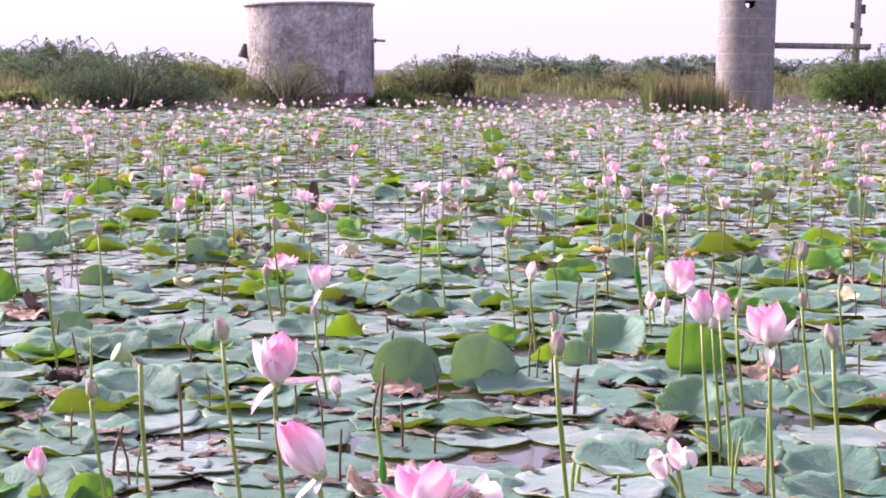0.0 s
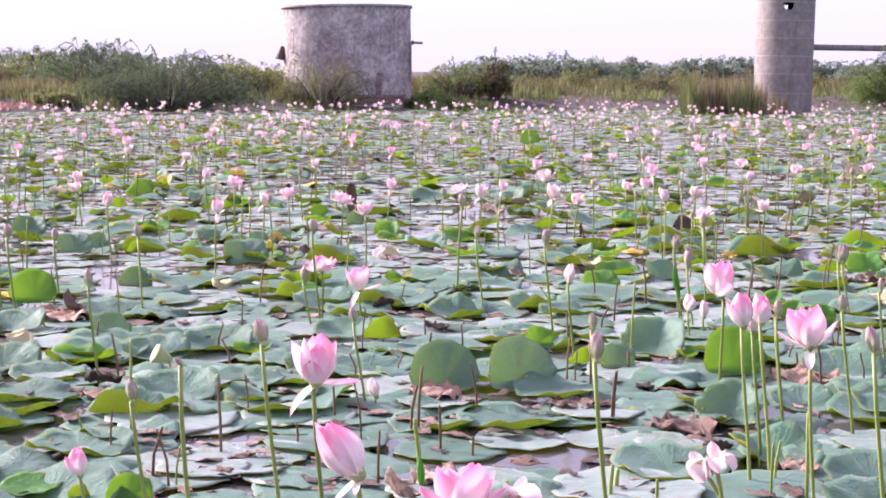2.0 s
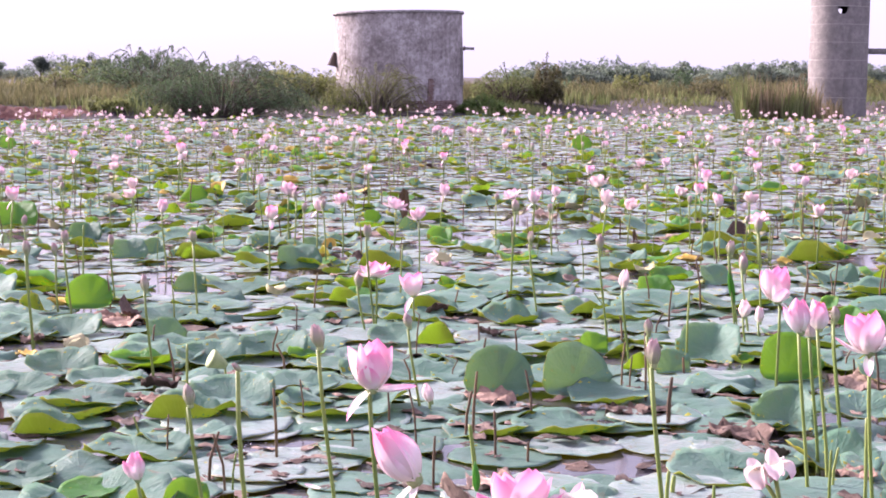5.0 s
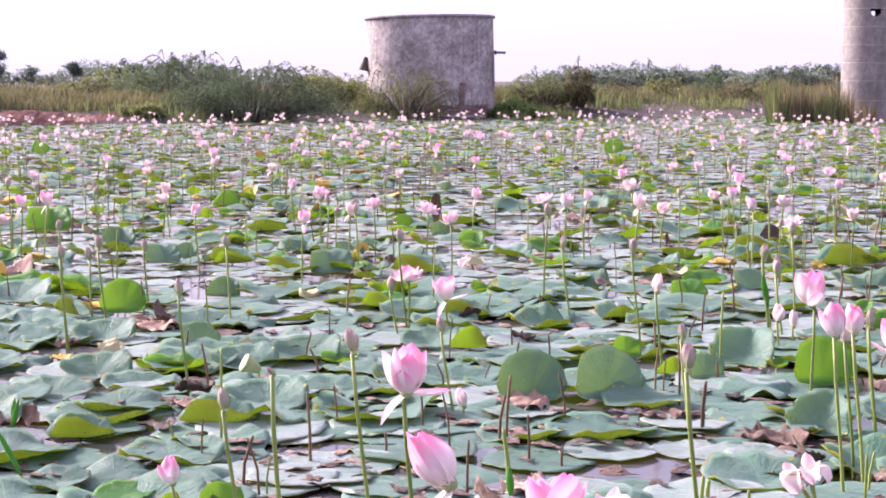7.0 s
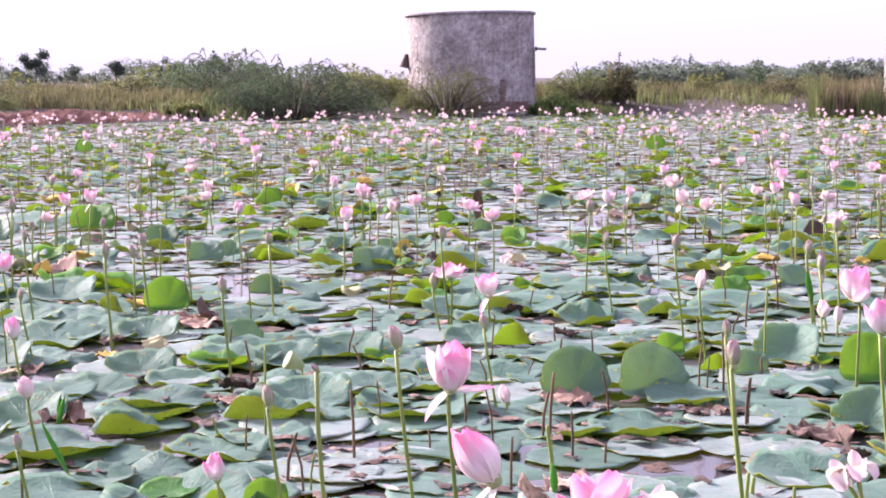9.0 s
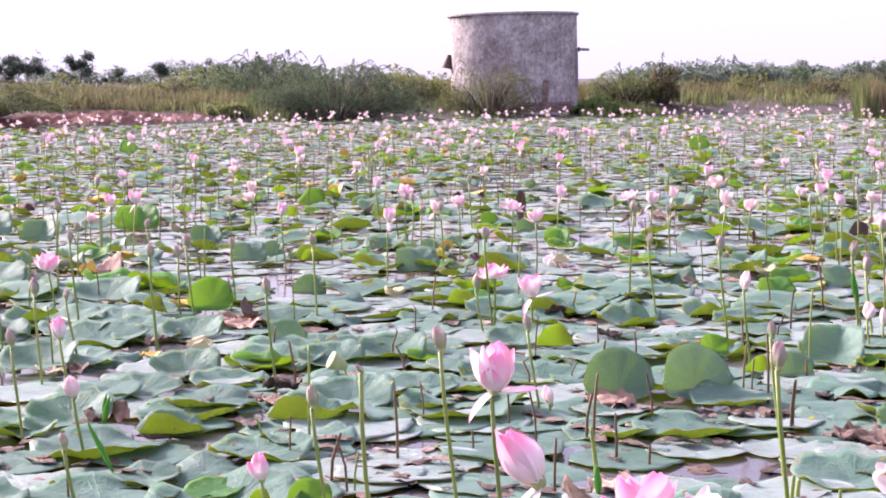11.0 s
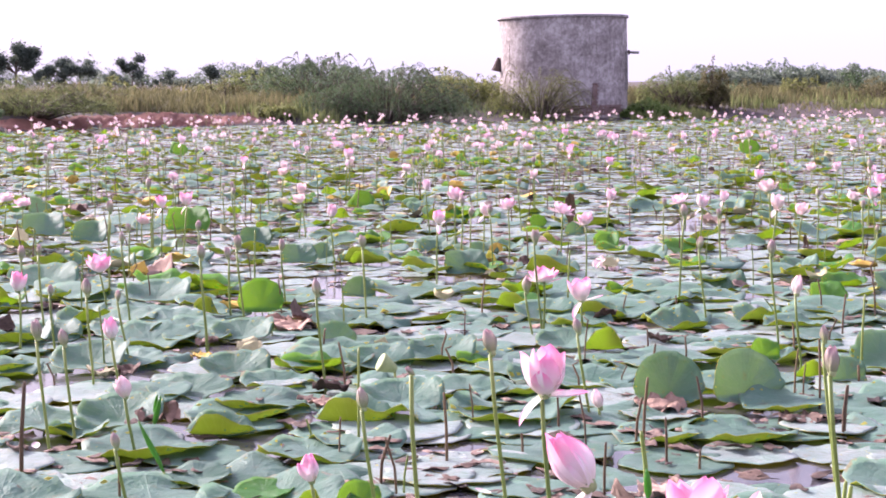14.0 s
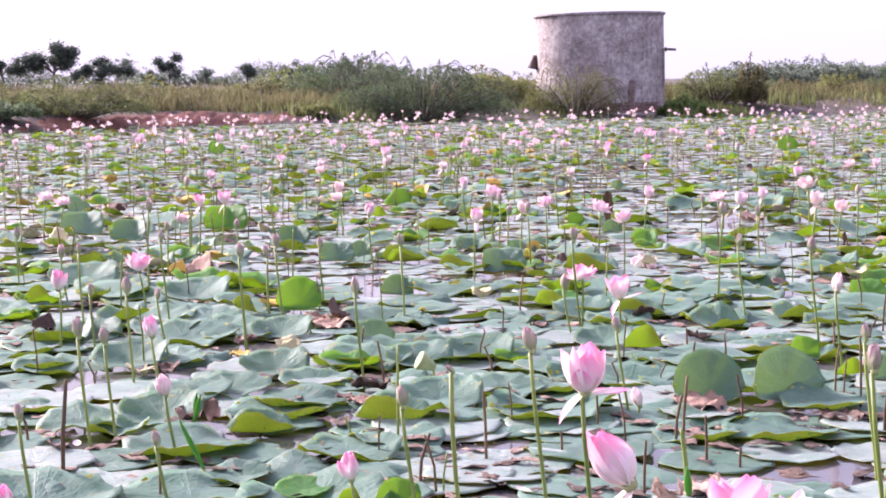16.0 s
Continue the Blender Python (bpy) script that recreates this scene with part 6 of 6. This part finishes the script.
drops_on(-1.96, 5.40, 0.16, 30, 6)
drops_on(0.46, 6.63, 0.12, 18, 7)

# flowers of the middle distance: place and size
SPOTS_A = ((-0.96, 11.28, 1.00), (0.06, 11.48, 1.00), (-1.79, 11.81, 1.00), (2.58, 12.03, 1.00), (3.03, 12.05, 1.00), (1.46, 12.20, 1.20), (-3.00, 12.39, 1.10), (2.36, 12.44, 1.00), (-0.71, 12.50, 1.00), (-3.28, 12.72, 1.00), (-3.45, 12.74, 0.90), (-0.12, 12.80, 1.10), (-0.54, 12.90, 1.00), (-0.98, 13.05, 1.15), (1.00, 13.31, 1.05), (4.58, 13.46, 1.10), (1.82, 13.47, 1.00), (2.86, 13.77, 1.10), (2.44, 13.82, 1.00), (-4.89, 14.11, 0.95), (0.29, 14.41, 1.00), (0.90, 14.44, 1.00), (-5.17, 14.47, 1.00), (-2.49, 14.63, 1.00), (-2.49, 14.67, 1.05), (3.57, 14.80, 1.00), (1.31, 14.83, 0.90), (-1.37, 14.84, 1.00), (2.70, 14.90, 1.10), (1.73, 15.01, 1.25))
SPOTS_B = ((2.48, 15.05, 1.00), (1.81, 16.57, 1.00), (5.30, 16.79, 1.00), (4.66, 17.24, 1.10), (-0.45, 17.38, 1.00), (-4.36, 17.43, 0.90), (3.07, 17.44, 1.00), (4.14, 17.52, 1.00), (3.89, 18.27, 1.00), (-1.94, 18.60, 1.00), (-2.63, 18.78, 1.25), (-1.98, 18.89, 1.00), (-2.65, 19.01, 1.15), (-3.44, 19.07, 1.00), (-3.47, 19.25, 1.00), (3.01, 19.28, 1.00), (0.39, 19.43, 1.00), (-4.02, 19.63, 1.00), (2.79, 19.78, 1.05), (6.81, 20.16, 1.00), (5.95, 21.56, 1.00), (6.84, 21.65, 1.00), (4.65, 22.23, 1.00), (-0.09, 22.36, 1.00), (1.35, 23.44, 1.00), (4.85, 23.50, 1.00), (-8.27, 23.50, 1.00), (-6.75, 24.47, 1.00), (-0.08, 24.84, 0.90), (-8.22, 25.15, 1.00))
SPOTS_C = ((4.20, 25.44, 1.10), (4.66, 27.39, 1.00), (-7.50, 28.07, 1.00), (-8.37, 28.10, 1.00))
FLOWER_SPOTS = SPOTS_A + SPOTS_B + SPOTS_C

# ---- lotus: the rest of the field ----
fill = random.Random(21)
NEAR_MIX = (("flat", 0.6), ("rippled", 0.16), ("lipped", 0.14), ("dome", 0.04), ("bowl", 0.02), ("crumpled", 0.04))
MIX = (("flat", 0.72), ("rippled", 0.13), ("bowl", 0.08), ("dome", 0.015), ("folded", 0.005), ("crumpled", 0.05))


def pick_kind(d):
    u = fill.random()
    for kind, share in NEAR_MIX if d < 11 else MIX:
        u -= share
        if u < 0:
            return kind
    return "flat"


def leaf_choice(d):
    kind = pick_kind(d)
    skin, u = "", fill.random()
    if kind == "crumpled":
        skin = "dry" if u < (0.96 if d < 11 else 0.8) else "pale"
    elif kind == "flat" and d < 11 and u < 0.4:
        skin = "raised"
    elif kind in ("deep", "folded", "bowl") and u < 0.35 and d > 6.8:
        skin = "fresh"
    elif u > 0.997 and d > 11 and kind in ("bowl", "rippled"):
        skin = "yellow"
    elif u > 0.975:
        skin = "dry"
    size = (fill.uniform(0.16, 0.275) if d < 11 else fill.uniform(0.13, 0.22)) * {"deep": 0.8, "crumpled": 0.46, "folded": 0.85, "bowl": 0.72}.get(kind, 1.0)
    if skin == "dry":
        size *= 0.6
    z = {"flat": fill.uniform(0.003, 0.007) if d > 11 else fill.uniform(0.005, 0.026), "rippled": fill.uniform(0.012, 0.03) if d < 11 else fill.uniform(0.02, 0.06), "bowl": fill.uniform(0.005, 0.03) if d < 11 else fill.uniform(0.02, 0.07), "deep": fill.uniform(0.0, 0.04), "folded": fill.uniform(0.01, 0.03), "dome": fill.uniform(0.02, 0.05), "lipped": fill.uniform(0.01, 0.03), "scoop": fill.uniform(0.01, 0.03), "crumpled": fill.uniform(0.03, 0.05)}[kind]
    tip = {"flat": fill.uniform(0, 1.2) if d > 11 else fill.uniform(0, 3), "rippled": fill.uniform(0, 5) if d < 11 else fill.uniform(0, 17), "bowl": fill.uniform(0, 12) if d < 11 else fill.uniform(0, 24), "deep": fill.uniform(0, 25), "folded": fill.uniform(0, 10), "dome": fill.uniform(0, 8), "lipped": 0.0, "scoop": 0.0, "crumpled": fill.uniform(0, 20)}[kind]
    return kind, skin, size, z, tip


def lod_blades(rings, segs):
    return {kind: [blade(11 * i + len(kind), rings, segs, thick=0.008, **s) for i, s in enumerate(shapes)] for kind, shapes in KINDS.items()}


MIDDLE_BLADES, DISTANT_BLADES = lod_blades(4, 16), lod_blades(2, 9)
SLOTS = {"": 0, "fresh": 2, "raised": 4, "dry": 6, "pale": 7, "yellow": 8}
SLOT_MATERIALS = [LEAF_TOP, LEAF_UNDER, LEAF_GREEN, LEAF_UNDER, LEAF_RAISED, LEAF_UNDER, DRY_LEAF, PALE_LEAF, YELLOW_LEAF]
# gaps between the leaves where the water shows: place and width
OPEN_WATER = ((0.64, 5.77, 0.13), (0.77, 5.81, 0.10), (0.52, 5.82, 0.10), (-0.58, 6.05, 0.09), (1.65, 5.32, 0.13), (0.24, 5.94, 0.10), (-0.33, 5.30, 0.12), (0.40, 6.20, 0.07), (2.15, 6.23, 0.10), (-2.44, 7.22, 0.14), (-2.59, 7.35, 0.12), (-1.23, 6.22, 0.08), (-1.28, 7.18, 0.10), (0.96, 6.30, 0.06))
near_taken = list(TAKEN)
nearby, middle, distant = Heap(), Heap(), Heap()
litter = Heap()
LITTER = [blade(90 + i, 3, 11, ragged=0.3, crumple=0.35, thick=0.03) for i in range(5)]
for i in range(1900):
    d = math.sqrt(fill.uniform(4.4 ** 2, 30 ** 2)) if i % 4 else fill.uniform(4.6, 10)
    s = fill.uniform(0.015, 0.085)
    v, f, slot, uv = fill.choice(LITTER)
    litter.add((v, f, [0] * len(f), uv), Matrix.Translation((fill.uniform(-0.4, 0.38) * d, d, fill.uniform(0.01, 0.034))) @ Matrix.Rotation(fill.uniform(0, 6.28), 4, "Z") @ Matrix.Diagonal((s, s * 0.45, s * 0.6, 1)))
FLECKS = [blade(70 + i, 2, 6, ragged=0.3, crumple=0.4, thick=0.05) for i in range(4)]
for i in range(8600):
    d = math.sqrt(fill.uniform(9 ** 2, 46 ** 2))
    s = fill.uniform(0.02, 0.095)
    v, f, slot, uv = FLECKS[i % 4]
    litter.add((v, f, [int(i % 7 == 0)] * len(f), uv), Matrix.Translation((fill.uniform(-0.4, 0.38) * d, d, fill.uniform(0.006, 0.022))) @ Matrix.Rotation(fill.uniform(0, 6.28), 4, "Z") @ Matrix.Diagonal((s, s * 0.4, s * 0.45, 1)))
tagged(part("leaf_litter", litter.mesh(), [DRY_LEAF, TAN_LEAF]), "scraps of dead brown lotus leaf floating between leaves", "leaf litter", kind="stuff")
things_left = 345 - len(TAKEN)
y = 4.3
while y < 66:
    step = 0.265 + 0.001 * y
    x = -0.40 * y - 0.6
    while x < 0.385 * y + 0.6:
        px, py = x + fill.uniform(-0.13, 0.13), y + fill.uniform(-0.13, 0.13)
        x += step
        kind, skin, size, z, tip = leaf_choice(y)
        if py > shore(px) - 0.15 or (kind == "folded" and py > 20):
            continue
        if kind == "flat" and py > 11 and fill.random() < min(0.16, (py - 11) * 0.03):
            continue
        if kind != "flat" and py > 20 and fill.random() < min(0.74, (py - 20) * 0.05):
            continue
        open_water = noise.noise(Vector((px * 0.55, py * 0.3, 4.4)))
        if open_water > 0.4 and py > 9 and fill.random() < 0.6:
            continue
        if py < 9 and any((px - a) ** 2 + (py - b) ** 2 < (c + 0.5 * size) ** 2 for a, b, c in OPEN_WATER):
            continue
        if py < 27 and any((px - a) ** 2 + (py - b) ** 2 < (0.42 * max(c, size) + 0.3 * min(c, size)) ** 2 for a, b, c in near_taken):
            continue
        toward, turn, shape = fill.uniform(0, 360), fill.uniform(0, 360), fill.randrange(12)
        if kind in ("folded", "scoop", "lipped"):
            toward, turn = 0.0, fill.uniform(-50, 50)
            shape = (0, 3)[shape % 2] if kind == "lipped" else (3, 4)[shape % 2] if kind == "scoop" else shape
        if things_left > 0 and py < 9.5:
            things_left -= 1
            leaf(px, py, size, kind, z, tip, toward, turn, skin, shape)
            continue
        heap, source = (nearby, BLADES) if py < 9.5 else (middle, MIDDLE_BLADES) if py < 20 else (distant, DISTANT_BLADES)
        v, f, s, uv = source[kind][shape % len(source[kind])]
        first = SLOTS[skin] if skin or kind == "flat" else 4
        two = first < 6
        m = Matrix.Translation((px, py, z)) @ Matrix.Rotation(radians(toward), 4, "Z") @ Matrix.Rotation(radians(tip), 4, "X") @ Matrix.Rotation(radians(turn), 4, "Z") @ Matrix.Diagonal((size, size, size, 1))
        heap.add((v, f, [first + (k if two else 0) for k in s], uv), m)
    y += step
# small young leaves that stand between the large ones
for i in range(620):
    d = math.sqrt(fill.uniform(9.5 ** 2, 44 ** 2))
    px = fill.uniform(-0.4, 0.38) * d
    kind = fill.choice(("bowl", "bowl", "lipped", "scoop", "deep"))
    source = MIDDLE_BLADES if d < 20 else DISTANT_BLADES
    v, f, s, uv = fill.choice(source[kind])
    first = fill.choice((2, 2, 2, 2, 4, 4, 4, 4, 4, 7)) if i % 9 else 8
    size = fill.uniform(0.05, 0.115)
    m = Matrix.Translation((px, d, fill.uniform(0.02, 0.09))) @ Matrix.Rotation(fill.uniform(-0.3, 0.3), 4, "X") @ Matrix.Rotation(fill.uniform(-0.9, 0.9), 4, "Z") @ Matrix.Diagonal((size, size, size, 1))
    (middle if d < 20 else distant).add((v, f, [first + (k if first < 6 else 0) for k in s], uv), m)
for heap, words in ((nearby, "overlapping blue-green lotus leaves lying on the pond"), (middle, "crowded blue-green lotus leaves on the pond"), (distant, "far carpet of lotus leaves on the pond")):
    tagged(part("lotus_leaves", heap.mesh(), SLOT_MATERIALS), words, "lotus leaves", kind="stuff")

# flowers and buds farther out: a few patterns, copied
patterns = [flower(0, -3, h, kind, s, (a, 0.02), tip, 40 * i, 70 * i, pale) for i, (kind, h, s, a, tip, pale) in enumerate((
    ("closed", 0.42, 0.115, 0.04, 6, 2), ("half", 0.36, 0.115, -0.05, 10, 2), ("cup", 0.4, 0.11, 0.02, 14, 2),
    ("open", 0.34, 0.11, -0.03, 18, 2), ("half", 0.42, 0.11, 0.06, 4, False), ("cup", 0.32, 0.11, 0.03, 20, True), ("half", 0.38, 0.105, 0.05, 8, True)))]
bud_patterns = [flower(0, -3, h, "bud", s, (a, 0.01), 6, 50 * i, 30 * i) for i, (h, s, a) in enumerate(((0.42, 0.085, 0.03), (0.33, 0.075, -0.04), (0.5, 0.09, 0.05)))]
stick_patterns = [stick(0, -3, h, (a, 0.02), 0.005, d, k) for h, a, d, k in ((0.22, 0.03, True, 0.0), (0.3, -0.05, True, 0.04), (0.15, 0.06, True, -0.03), (0.35, 0.02, False, 0.0))]


def low_flower(rnd):
    """A far flower of a few petals, as one small shape."""
    heap = Heap()
    h, s = rnd.uniform(0.16, 0.4), rnd.uniform(0.08, 0.12)
    spread, pale = rnd.choice((0, 1, 1, 2)), rnd.random() < 0.7
    for i in range(7):
        shape = LOW_PETALS[(spread + i % 2) % 3]
        heap.add((shape[0], shape[1], [int(i % 3 > 0) if pale else i % 2] * len(shape[1]), shape[3]), Matrix.Translation((0, 0, h)) @ Matrix.Rotation(i * 0.9 + rnd.random(), 4, "Z") @ Matrix.Diagonal((s, s, s, 1)))
    v, f = tube([(rnd.uniform(-0.05, 0.05), 0, 0), (0, 0, h)], 0.006, 3, False)[:2]
    heap.add((v, f, [2] * len(f), None))
    return np.concatenate(heap.v), heap.f, heap.s, np.concatenate(heap.uv)


LOW_PETALS = [petal(1.0, 0.58, 45, -25, 70, 3, 4), petal(1.0, 0.56, 60, 5, 55, 3, 4), petal(1.0, 0.5, 82, 45, 45, 3, 4)]
far_flowers = Heap()
FLOWERS_NEAR = 31.0
for p in FLOWER_SPOTS:
    copy_thing(patterns[int(p[0] * 37 + p[1] * 11) % len(patterns)], pose(p[0], p[1], 0, 0, 0, fill.uniform(0, 360)) @ Matrix.Diagonal((p[2], p[2], p[2], 1)))
count = len(FLOWER_SPOTS)
for i in range(2100):
    d = math.sqrt(fill.uniform(14 ** 2, 66 ** 2))
    px = fill.uniform(-0.41, 0.39) * d
    if d > shore(px) - 0.3 or (d > 52 and fill.random() < 0.45) or fill.random() > 0.55 + 0.5 * noise.noise(Vector((px * 0.25, d * 0.25, 1.0))):
        continue
    turn = fill.uniform(0, 360)
    if d < FLOWERS_NEAR and count < 235:
        if d < 24:
            continue
        count += 1
        s = fill.uniform(0.85, 1.2)
        copy_thing(fill.choice(patterns), pose(px, d, 0, 0, 0, turn) @ Matrix.Diagonal((s, s, s, 1)))
    elif d >= FLOWERS_NEAR:
        far_flowers.add(low_flower(fill), pose(px, d, 0, 0, 0, turn))
tagged(part("lotus_flowers", far_flowers.mesh(), [PETAL_SOFT, PETAL_PALE, STEM]), "many far pink and white lotus flowers", "lotus flowers", kind="stuff")
for i in range(215):
    d = math.sqrt(fill.uniform(9 ** 2, 32 ** 2))
    s = fill.uniform(0.8, 1.15)
    copy_thing(fill.choice(bud_patterns), pose(fill.uniform(-0.4, 0.38) * d, d, 0, 0, 0, fill.uniform(0, 360)) @ Matrix.Diagonal((s, s, s, 1)))
for i in range(330):
    d = math.sqrt(fill.uniform(6 ** 2, 26 ** 2))
    s = fill.uniform(0.7, 1.2)
    copy_thing(fill.choice(stick_patterns), pose(fill.uniform(-0.4, 0.38) * d, d, 0, 0, 0, fill.uniform(0, 360)) @ Matrix.Diagonal((s, s, s, 1)))
for ob in patterns + bud_patterns + stick_patterns:
    for o in (*ob.children_recursive, ob):
        bpy.data.objects.remove(o)
tagged(part("water_drops", drops.mesh(), [DROP]), "clear water drops lying on lotus leaves", "water drops", kind="stuff")
